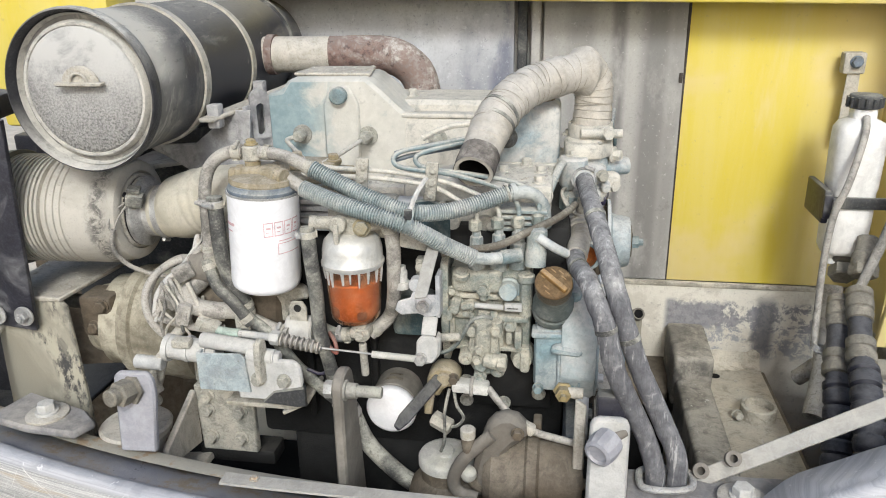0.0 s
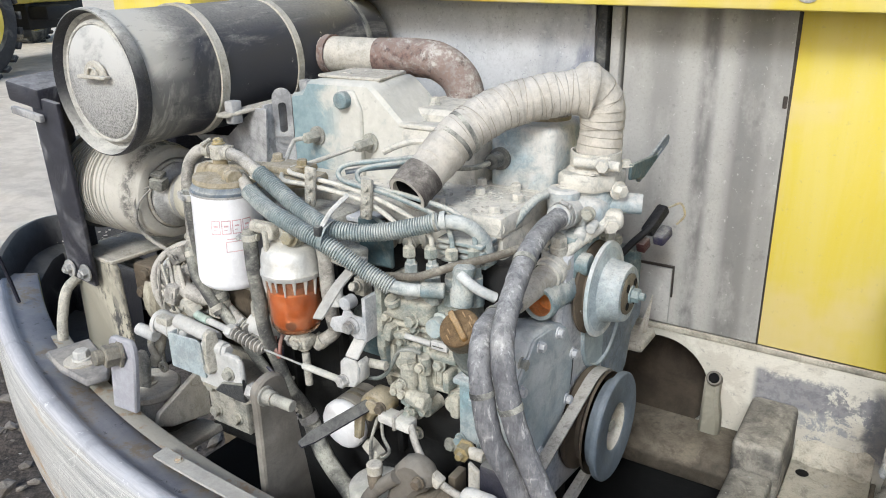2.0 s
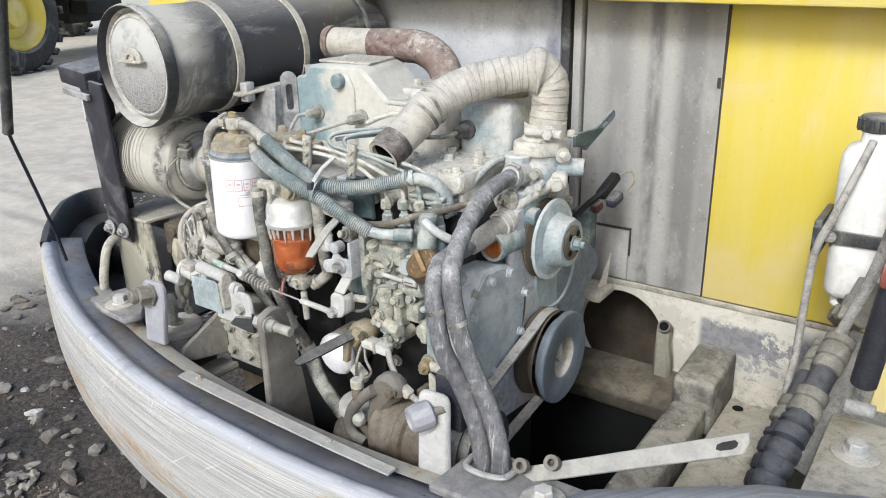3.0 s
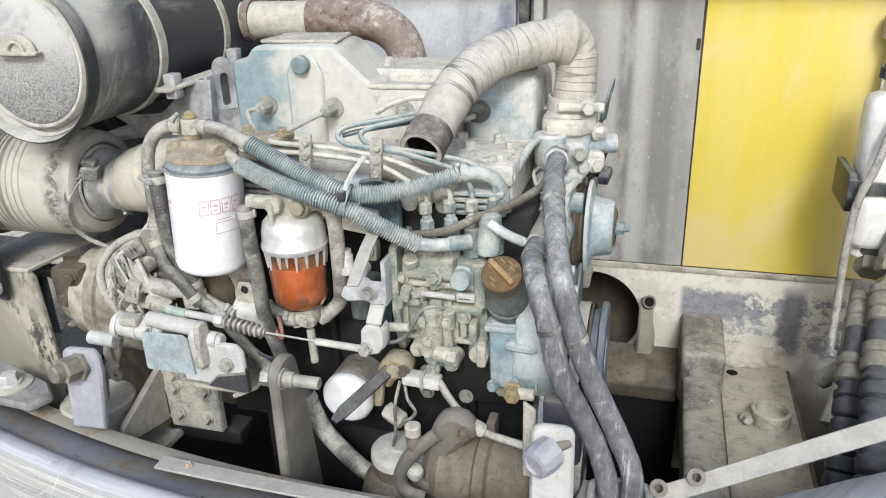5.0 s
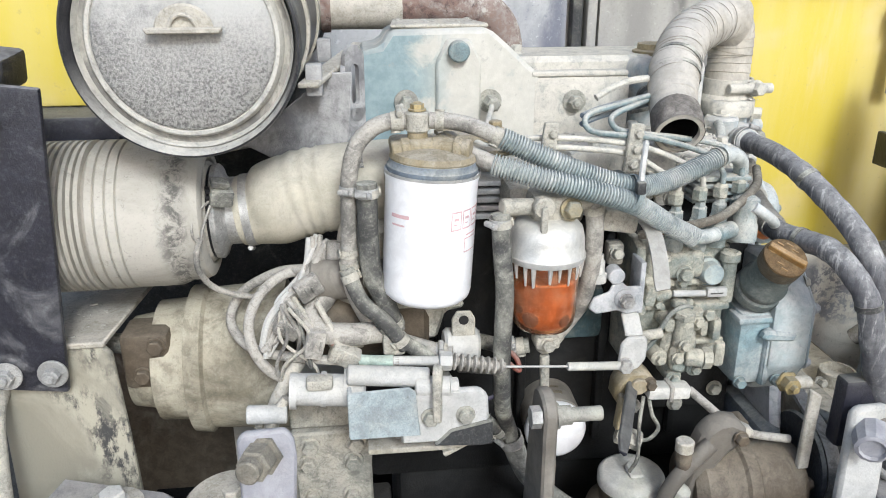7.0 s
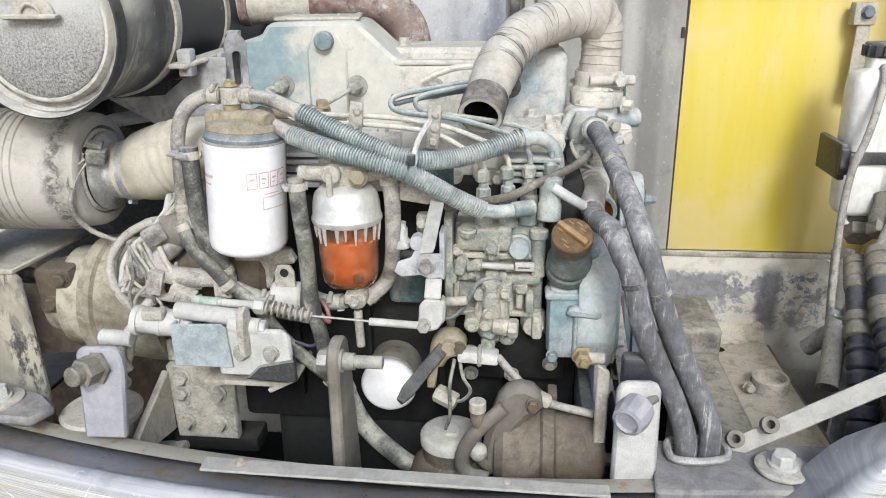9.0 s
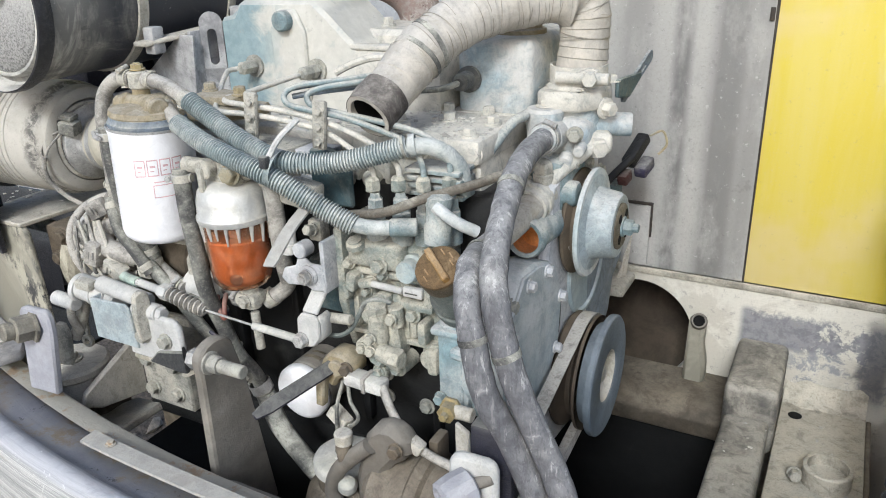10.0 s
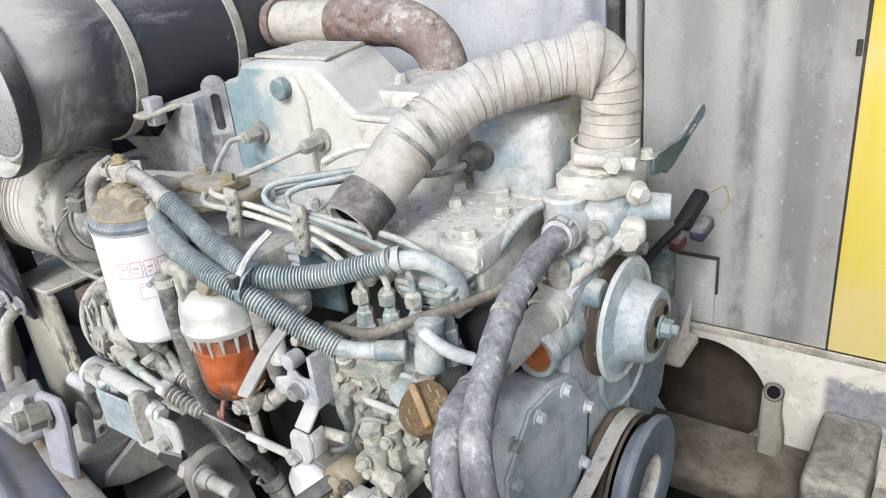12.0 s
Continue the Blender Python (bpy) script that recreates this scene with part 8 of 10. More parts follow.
def throttle():
    a = thing("throttle_actuator", "white dusty throttle actuator on a blue-grey bracket", "actuator", (-0.5, 0.95, 1.04))
    put(cyl(bmesh.new(), (-0.585, 0.958, 1.128), (-0.500, 0.955, 1.122), 0.0185, seg=32), "motor", "white_metal", a)
    for x, r, w in ((-0.582, 0.021, 0.008), (-0.548, 0.0205, 0.006), (-0.520, 0.022, 0.010)):
        put(ring(bmesh.new(), (x, 0.957, 1.126), (1, 0, -0.07), 0.0182, w, r - 0.0182, 28), "motor_ring", "white_metal", a)
    put(box(bmesh.new(), (-0.566, 0.934, 1.136), (-0.536, 0.952, 1.150), 0.004), "terminal", "cast", a)
    put(tube(bmesh.new(), [(-0.590, 0.952, 1.12), (-0.604, 0.950, 1.10), (-0.612, 0.950, 1.075), (-0.606, 0.955, 1.05)], 0.006, 10), "lead", "cream", a)
    put(cyl(bmesh.new(), (-0.635, 0.948, 1.104), (-0.59, 0.948, 1.102), 0.011, seg=16), "motor_end", "white_metal", a)
    b = prism(bmesh.new(), [(-0.520, 1.078), (-0.518, 1.138), (-0.452, 1.141), (-0.445, 1.135), (-0.440, 1.078)], (0, 0.926, 0), (1, 0, 0), (0, 0, 1), 0.004, 0.001)
    box(b, (-0.521, 0.922, 1.080), (-0.516, 0.985, 1.138), 0.002)
    box(b, (-0.518, 0.924, 1.078), (-0.442, 0.985, 1.083), 0.002)
    put(b, "front_bracket", "pulley", a, "blue-grey front bracket")
    put(cyl(bmesh.new(), (-0.520, 0.944, 1.150), (-0.428, 0.943, 1.141), 0.0118, seg=20), "slide_rod", "white_metal", a, "white sliding rod")
    b = prism(bmesh.new(), [(-0.462, 1.064), (-0.462, 1.132), (-0.372, 1.132), (-0.362, 1.122), (-0.360, 1.085), (-0.372, 1.064)], (0, 0.936, 0), (1, 0, 0), (0, 0, 1), 0.010, 0.003)
    put(b, "gear_block", "white_metal", a)
    put(prism(bmesh.new(), [(-0.425, 1.062), (-0.405, 1.082), (-0.359, 1.092), (-0.359, 1.100), (-0.355, 1.060), (-0.37, 1.058)], (0, 0.930, 0), (1, 0, 0), (0, 0, 1), 0.008, 0.002), "lower_cover", "black", a, "oil-blackened lower corner")
    bolts(a, "bolt", [(-0.428, 0.926, 1.100), (-0.388, 0.926, 1.100)], (0, -1, 0), 0.009, 0.008, 1.25)
    b = bmesh.new()
    prism(b, [(-0.010, -0.045), (0.010, -0.045), (0.013, -0.01), (0.010, 0.020), (0, 0.026), (-0.010, 0.020), (-0.013, -0.01)], (-0.425, 0.925, 1.142), (0.2, 1, 0), (0, 0, 1), 0.010, 0.002)
    put(b, "lever", "cast", a, "dusty actuator lever")
    put(cyl(bmesh.new(), (-0.445, 0.936, 1.135), (-0.405, 0.936, 1.132), 0.012, seg=16), "pivot", "white_metal", a)
    put(hexbolt(bmesh.new(), (-0.405, 0.936, 1.132), (1, 0, 0), 0.010, 0.008, 1.2), "pivot_nut", "white_metal", a, smooth=25)
    c = thing("throttle_cable", "pale throttle cable with spring boot and white end rod", "cable", (-0.3, 0.96, 1.13))
    put(tube(bmesh.new(), [(-0.56, 1.02, 1.250), (-0.60, 1.05, 1.235), (-0.645, 1.065, 1.205), (-0.660, 1.05, 1.172), (-0.63, 1.01, 1.155), (-0.57, 0.985, 1.152), (-0.51, 0.972, 1.152), (-0.46, 0.962, 1.154)], 0.006, 12, 10), "sheath", "rubber_pale", c)
    put(tube(bmesh.new(), [(-0.505, 0.971, 1.1525), (-0.485, 0.966, 1.153), (-0.467, 0.963, 1.154)], 0.0072, 12), "sleeve", "green", c, "pale green sleeve")
    put(cyl(bmesh.new(), (-0.467, 0.963, 1.154), (-0.415, 0.955, 1.155), 0.0058, seg=12), "ferrule", "white_metal", c)
    put(conduit(bmesh.new(), [(-0.400, 0.954, 1.154), (-0.37, 0.954, 1.148), (-0.338, 0.955, 1.142)], 0.0078, 0.0075, 0.005), "spring_boot", "rubber_pale", c, "dusty spring boot")
    put(cyl(bmesh.new(), (-0.415, 0.955, 1.155), (-0.400, 0.954, 1.154), 0.011, seg=6), "lock_nut", "white_metal", c)
    put(cyl(bmesh.new(), (-0.338, 0.955, 1.142), (-0.26, 0.957, 1.136), 0.0016, seg=8), "wire", "steel", c)
    put(cyl(bmesh.new(), (-0.262, 0.957, 1.136), (-0.195, 0.960, 1.131), 0.0052, seg=12), "end_rod", "gravel_white", c, "white end rod")
    put(hexbolt(bmesh.new(), (-0.190, 0.962, 1.131), (0, -1, 0), 0.009, 0.008, 1.1), "joint", "steel", c, smooth=25)
    put(cyl(bmesh.new(), (-0.39, 0.975, 1.138), (-0.335, 0.985, 1.125), 0.010, seg=16), "lower_boot", "rubber", c, "dark rubber boot")
    # pump lever: bent straps
    v = thing("pump_lever", "bent pale-blue steel throttle lever with a hooked foot", "lever", (-0.185, 0.98, 1.12))
    # rounded foot, the neck above it, and the bent hub plate
    b = prism(bmesh.new(), [(-0.198, 1.128), (-0.196, 1.158), (-0.188, 1.167), (-0.168, 1.166), (-0.163, 1.156), (-0.164, 1.136), (-0.172, 1.124), (-0.188, 1.120)], (0, 0.968, 0), (1, 0, 0), (0, 0, 1), 0.006, 0.002)
    prism(b, [(0, 0), (0.022, 0.0), (0.022, 0.030), (0, 0.030)], (-0.190, 0.9695, 1.164), (1, 0, 0), (0, 0.75, 0.66), 0.005, 0.0015)
    prism(b, [(-0.171, 1.126), (-0.163, 1.134), (-0.162, 1.160), (-0.168, 1.166)], (0, 0.988, 0), (1, 0, 0), (0, 0, 1), 0.022, 0.002)
    put(b, "foot", "white_metal", v, "pale rounded foot")
    b = prism(bmesh.new(), [(-0.232, 1.196), (-0.226, 1.210), (-0.208, 1.216), (-0.204, 1.226), (-0.192, 1.228), (-0.186, 1.222), (-0.168, 1.222), (-0.164, 1.190), (-0.184, 1.186), (-0.196, 1.192), (-0.222, 1.188)], (0, 0.990, 0), (1, 0, 0), (0, 0, 1), 0.005, 0.0015)
    cyl(b, (-0.200, 0.984, 1.236), (-0.200, 1.004, 1.236), 0.010, seg=18)
    box(b, (-0.171, 0.986, 1.186), (-0.164, 1.02, 1.252), 0.002)
    lathe(b, (-0.188, 0.987, 1.207), (0, -1, 0), [(0, 0.013), (0.004, 0.013), (0.006, 0.010), (0.008, 0.010)], 18)
    put(b, "hub", "case", v, "blue-grey bent lever plate")
    b = lathe(bmesh.new(), (-0.222, 0.995, 1.228), (0, 0, 1), [(0, 0.012), (0.010, 0.012), (0.011, 0.009), (0.026, 0.009), (0.028, 0.007), (0.034, 0.007), (0.034, 0)], 16)
    put(b, "stop_sleeve", "gravel_white", v, "white stop sleeve")
    put(hexbolt(bmesh.new(), (-0.188, 0.979, 1.207), (0, -1, 0), 0.0085, 0.007, 1.1, 0.003), "hub_nut", "steel", v, smooth=25)
    put(cyl(bmesh.new(), (-0.170, 0.99, 1.152), (-0.135, 0.99, 1.156), 0.0065, seg=12), "stop_screw", "cast", v)
    put(box(bmesh.new(), (-0.204, 1.01, 1.240), (-0.184, 1.03, 1.268), 0.004), "stop_bracket", "cast", v)
    put(hexbolt(bmesh.new(), (-0.195, 1.008, 1.256), (0, -1, 0.3), 0.007, 0.010, 1.2), "stop_bolt", "cast", v, smooth=25)
    put(box(bmesh.new(), (-0.166, 1.015, 1.135), (-0.156, 1.04, 1.20), 0.003), "back_plate", "teal", v)
    put(prism(bmesh.new(), [(0, 0), (0.06, 0.002), (0.06, 0.06), (0.03, 0.075), (0, 0.07)], (-0.217, 1.05, 1.275), (1, 0, 0), (0, 0, 1), 0.008, 0.003), "clip_plate", "teal_dark", v)


def oil_filter():
    f = thing("oil_filter", "horizontal oil filter with white end face and stained body", "filter", (-0.255, 1.04, 0.95))
    axis = Vector((-0.03, -0.985, -0.06)).normalized()
    face = Vector((-0.253, 1.012, 1.002))
    put(lathe(bmesh.new(), face - axis * 0.100, axis, [(0, 0.030), (0.004, 0.0385), (0.074, 0.0400), (0.076, 0.0385), (0.079, 0.0385)], 48), "body", "brown_plate", f, "stained beige filter body")
    put(lathe(bmesh.new(), face - axis * 0.022, axis, [(0, 0.0390), (0.003, 0.0408), (0.012, 0.0408), (0.018, 0.0375), (0.021, 0.032), (0.022, 0)], 48), "end_cup", "filter", f, "white end cup")
    for lift, wide, tall in ((0.040, 0.026, 0.0065), (0.052, 0.020, 0.003)):
        b = bmesh.new()
        for k in range(-4, 5):
            a = math.pi / 2 + k * wide / 9 / 0.04 * 1.1
            q = face - axis * lift + Vector((math.cos(a), 0, math.sin(a))) * 0.0401
            box(b, q + Vector((-0.0011, -tall / 2, -0.0004)), q + Vector((0.0011, tall / 2, 0.0006)), 0)
        put(b, "print_bar", "hub_brown", f, "unreadable brown print")
    w = thing("strap_handle", "flat black rubber strap beside the oil filter", "strap", (-0.19, 0.94, 1.05))
    b = prism(bmesh.new(), [(0, -0.006), (0.02, -0.009), (0.115, -0.009), (0.118, 0.009), (0.02, 0.009), (0, 0.004)], (-0.215, 0.888, 1.058), Vector((0.046, 0.101, 0.026)), (-0.71, 0.125, 0.755), 0.006, 0.0015)
    put(b, "strap", "blackpost", w)
    b = prism(bmesh.new(), [(-0.188, 1.062), (-0.186, 1.088), (-0.172, 1.104), (-0.150, 1.104), (-0.136, 1.090), (-0.138, 1.074), (-0.160, 1.070), (-0.170, 1.052)], (0, 1.02, 0), (1, 0, 0), (0, 0, 1), 0.034, 0.004)
    cyl(b, (-0.160, 1.0, 1.086), (-0.160, 0.980, 1.086), 0.011, seg=16)
    prism(b, [(-0.190, 1.03), (-0.178, 1.03), (-0.172, 1.075), (-0.186, 1.08)], (0, 0.985, 0), (1, 0, 0), (0, 0, 1), 0.012, 0.002)
    put(b, "anchor", "tan", w, "brown cast anchor")
    put(hexbolt(bmesh.new(), (-0.146, 0.986, 1.088), (0.1, -1, 0), 0.007, 0.008, 1.3), "anchor_bolt", "oily", w, smooth=25)
    s = thing("oil_pressure_switch", "dusty oil pressure switch with a two-pin white plug", "switch", (-0.12, 0.99, 1.02))
    b = cyl(bmesh.new(), (-0.180, 0.995, 1.012), (-0.150, 0.985, 1.002), 0.013, seg=6)
    put(b, "body", "cast", s)
    b = box(bmesh.new(), (-0.148, 0.978, 1.066), (-0.092, 1.0, 1.084), 0.004, (0, 3, 0))
    put(b, "plug", "gravel_white", s, "white wire plug")
    put(box(bmesh.new(), (-0.121, 0.976, 1.064), (-0.115, 1.002, 1.086), 0.002), "plug_band", "rubber_pale", s)
    put(tube(bmesh.new(), [(-0.145, 0.985, 1.068), (-0.140, 0.98, 1.045), (-0.130, 0.98, 1.025), (-0.140, 0.98, 1.010), (-0.152, 0.985, 1.004)], 0.0025, 8), "wire", "rubber", s)
    put(tube(bmesh.new(), [(-0.152, 0.985, 1.070), (-0.158, 0.975, 1.035), (-0.158, 0.97, 0.99), (-0.165, 0.975, 0.965)], 0.0025, 8), "wire", "rubber", s)
    put(tube(bmesh.new(), [(-0.093, 0.985, 1.076), (-0.075, 0.97, 1.062), (-0.048, 0.958, 1.040), (-0.02, 0.955, 1.025), (0.035, 0.955, 1.012)], 0.0055, 10), "sleeve", "rubber_pale", s, "pale wire sleeve")
    put(box(bmesh.new(), (-0.056, 0.945, 1.028), (-0.020, 0.962, 1.044), 0.004, (0, 28, 0)), "joint", "cream", s)


# ---- front mounts ----
def stud_bracket():
    s = thing("stud_bracket", "tall rounded steel bracket with a long cross stud", "bracket", (-0.30, 0.92, 0.88))
    pts = [(0.0, -0.27), (0.004, -0.02)] + [(0.032 - 0.030 * math.cos(radians(a)), 0.0 + 0.022 * math.sin(radians(a))) for a in range(0, 181, 20)] + [(0.075, -0.05), (0.105, -0.27)]
    put(prism(bmesh.new(), pts, (-0.305, 0.885, 1.108), (0, 1, 0), (0, 0, 1), 0.016, 0.003), "plate", "brown_plate", s)
    put(lathe(bmesh.new(), (-0.318, 0.903, 1.105), (1, 0, 0), [(0, 0.0), (0, 0.013), (0.012, 0.013)], 6), "stud_head", "steel", s, smooth=25)
    put(lathe(bmesh.new(), (-0.289, 0.903, 1.105), (1, 0, 0), [(0, 0.015), (0.003, 0.015), (0.004, 0.0115), (0.018, 0.0110)], 18), "nut", "bolt", s, smooth=25)
    put(cyl(bmesh.new(), (-0.275, 0.903, 1.105), (-0.235, 0.903, 1.105), 0.0085, seg=20), "stud", "bolt", s)
    b = prism(bmesh.new(), [(-0.11, -0.10), (-0.09, 0.0), (-0.02, 0.03), (0.06, 0.03), (0.11, 0.0), (0.13, -0.10)], (-0.25, 0.895, 0.92), (1, 0, 0), (0, 0, 1), 0.03, 0.01)
    put(b, "foot", "brown_plate", s, "brown rounded foot on the frame")


def left_mount():
    m = thing("mount_bracket", "lavender-grey bent bracket with a large hexagon bolt", "bracket", (-0.61, 0.9, 0.96))
    pts = [(-0.030, -0.125), (0.026, -0.125), (0.032, -0.03), (0.030, -0.008), (0.022, 0.004), (-0.022, 0.004), (-0.030, -0.004)]
    put(prism(bmesh.new(), pts, (-0.610, 0.905, 1.110), (1, 0.06, 0), (0, 0.10, 1), 0.012, 0.003), "plate", "lavender", m)
    put(lathe(bmesh.new(), (-0.614, 0.893, 1.088), (-0.25, -1, 0.12), [(0, 0.024), (0.004, 0.024), (0.005, 0.019), (0.026, 0.019), (0.028, 0.016)], 6), "bolt_head", "fitting", m, "grimy hexagon bolt head", smooth=25)
    put(cyl(bmesh.new(), (-0.622, 0.867, 1.091), (-0.625, 0.853, 1.093), 0.013, seg=18), "bolt_end", "fitting", m)
    k = thing("hanging_link", "dusty flat link hanging from the actuator, with an eyelet", "link", (-0.635, 0.985, 1.012))
    put(prism(bmesh.new(), [(-0.004, 0.006), (0.004, 0.006), (0.0045, 0.050), (0.002, 0.056), (-0.003, 0.056), (-0.0045, 0.050)], (-0.634, 0.985, 1.018), (1, 0, 0.05), (0.12, 0, 1), 0.004, 0.001), "shank", "cast", k)
    put(lathe(bmesh.new(), (-0.635, 0.985, 1.014), (0.1, -1, 0), [(0, 0.0050), (0, 0.0105), (0.004, 0.0110), (0.006, 0.0100), (0.006, 0.0050), (0, 0.0050)], 20, close=False), "eyelet", "cast", k)
    d = thing("rubber_mount", "round cream-dusted rubber mount under the engine arm", "mount", (-0.665, 0.965, 0.93))
    put(lathe(bmesh.new(), (-0.665, 0.965, 0.915), (0, 0, 1), [(0, 0.05), (0.02, 0.052), (0.045, 0.046), (0.052, 0.055), (0.062, 0.057), (0.066, 0.053), (0.066, 0)], 40), "cushion", "cream", d)
    put(hexbolt(bmesh.new(), (-0.665, 0.965, 0.981), (0, 0, 1), 0.012, 0.010, 1.5), "bolt", "cream", d, smooth=25)
    a = thing("engine_mount", "dusty cast engine mount plate with six bolts and a welded arm", "engine mount", (-0.55, 1.0, 0.87))
    put(prism(bmesh.new(), [(-0.595, 0.885), (-0.600, 1.012), (-0.492, 1.012), (-0.496, 0.96), (-0.495, 0.885)], (0, 1.056, 0), (1, 0, 0), (0, 0, 1), 0.016, 0.003), "plate", "cast", a)
    for x, y, z in ((-0.575, 0, 0.993), (-0.515, 0, 0.994), (-0.578, 0, 0.967), (-0.520, 0, 0.967), (-0.576, 0, 0.915), (-0.523, 0, 0.914)):
        put(hexbolt(bmesh.new(), (x, 1.040, z), (0, -1, 0), 0.0105, 0.010, 1.3), "bolt", "cast", a, smooth=25)
    put(prism(bmesh.new(), [(-0.70, 0.985), (-0.625, 0.955), (-0.595, 0.955), (-0.592, 1.055), (-0.66, 1.06)], (0, 0, 0.964), (1, 0, 0.18), (0, 1, 0), 0.014, 0.003), "arm", "cream", a, "cream welded mount arm")
    put(prism(bmesh.new(), [(0.925, 0.935), (0.932, 0.955), (1.040, 1.004), (1.040, 0.90), (0.955, 0.918)], (-0.606, 0, 0), (0, 1, 0), (0, 0, 1), 0.011, 0.002), "gusset", "cream", a, "cream gusset plate")
    put(prism(bmesh.new(), [(-0.600, 1.012), (-0.600, 1.05), (-0.49, 1.05), (-0.475, 1.012)], (0, 1.062, 0), (1, 0, 0), (0, 0, 1), 0.010, 0.002), "upper_web", "cast", a)
    put(box(bmesh.new(), (-0.50, 0.958, 1.030), (-0.388, 1.05, 1.038), 0.002), "shelf", "cream", a)
    put(box(bmesh.new(), (-0.412, 0.958, 1.030), (-0.365, 1.04, 1.037), 0.002, (0, -28, 0)), "shelf_end", "cream", a)
    # flange coloured near-black to read as the shade below the plate
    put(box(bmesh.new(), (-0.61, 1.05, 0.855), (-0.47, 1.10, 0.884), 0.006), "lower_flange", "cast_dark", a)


def washers():
    for at, r, label in (((-0.786, 0.922, 1.012), 0.014, "large dusty frame bolt on a washer at the plate"), ((0.258, 0.884, 0.992), 0.014, "large dusty frame bolt on a washer beside the stay"), ((0.585, 1.255, 0.976), 0.015, "large pale frame bolt on a broad washer on the deck")):
        b = thing("frame_bolt", label, "bolt", at, "frame bolts")
        put(lathe(bmesh.new(), at, (0, 0, 1), [(0, r * 2.3), (0.003, r * 2.3), (0.004, r * 2.2), (0.004, 0)], 32), "washer", "cream", b)
        put(hexbolt(bmesh.new(), Vector(at) + Vector((0, 0, 0.004)), (0, 0, 1), r, 0.014, 1.25), "head", "white_metal", b, smooth=25)
    p = thing("corner_plate", "grey frame corner plates at the counterweight", "plate", (0.24, 0.88, 0.97))
    put(prism(bmesh.new(), [(0.10, 0.83), (0.36, 0.85), (0.38, 0.90), (0.33, 0.945), (0.11, 0.94)], (0, 0, 0.972), (1, 0, 0), (0, 1, 0), 0.016, 0.004), "plate", "corner", p)
    put(prism(bmesh.new(), [(-0.88, 0.905), (-0.80, 0.885), (-0.715, 0.88), (-0.70, 0.915), (-0.735, 0.945), (-0.86, 0.985)], (0, 0, 0.998), (1, 0, 0), (0, 1, 0), 0.014, 0.004), "plate", "corner", p)
    s = thing("stay_bar", "pale flat steel stay bar with a slotted end", "stay", (0.2, 0.93, 0.98))
    a, c = Vector((0.205, 0.928, 0.984)), Vector((0.492, 0.956, 1.134))
    d = (c - a)
    put(prism(bmesh.new(), [(0, -0.013), (d.length, -0.014), (d.length + 0.004, 0.0), (d.length, 0.014), (0, 0.013), (-0.010, 0)], a, d, Vector((0, 0.75, 1)) - d * 0.0, 0.006, 0.0012), "bar", "grey_strip", s)
    n = d.normalized().cross(Vector((0, 0.75, 1)).normalized())
    put(prism(bmesh.new(), [(d.length - 0.030, -0.0055), (d.length - 0.015, -0.0060), (d.length - 0.010, -0.0035), (d.length - 0.009, 0.001), (d.length - 0.014, 0.0055), (d.length - 0.030, 0.0050), (d.length - 0.036, 0.003), (d.length - 0.036, -0.003)], a - n * 0.0008 if n.y > 0 else a + n * 0.0062, d, Vector((0, 0.75, 1)), 0.0012, 0), "slot", "cast_dark", s)
    for at in ((0.207, 0.925, 1.0), (0.250, 0.936, 1.016)):
        b = lathe(bmesh.new(), Vector(at) + Vector((0, -0.008, 0.008)), (0, -0.8, 0.6), [(0, 0.011), (0.012, 0.011), (0.012, 0.0055), (0.0, 0.0055)], 20)
        put(b, "eye", "brown_plate", s)


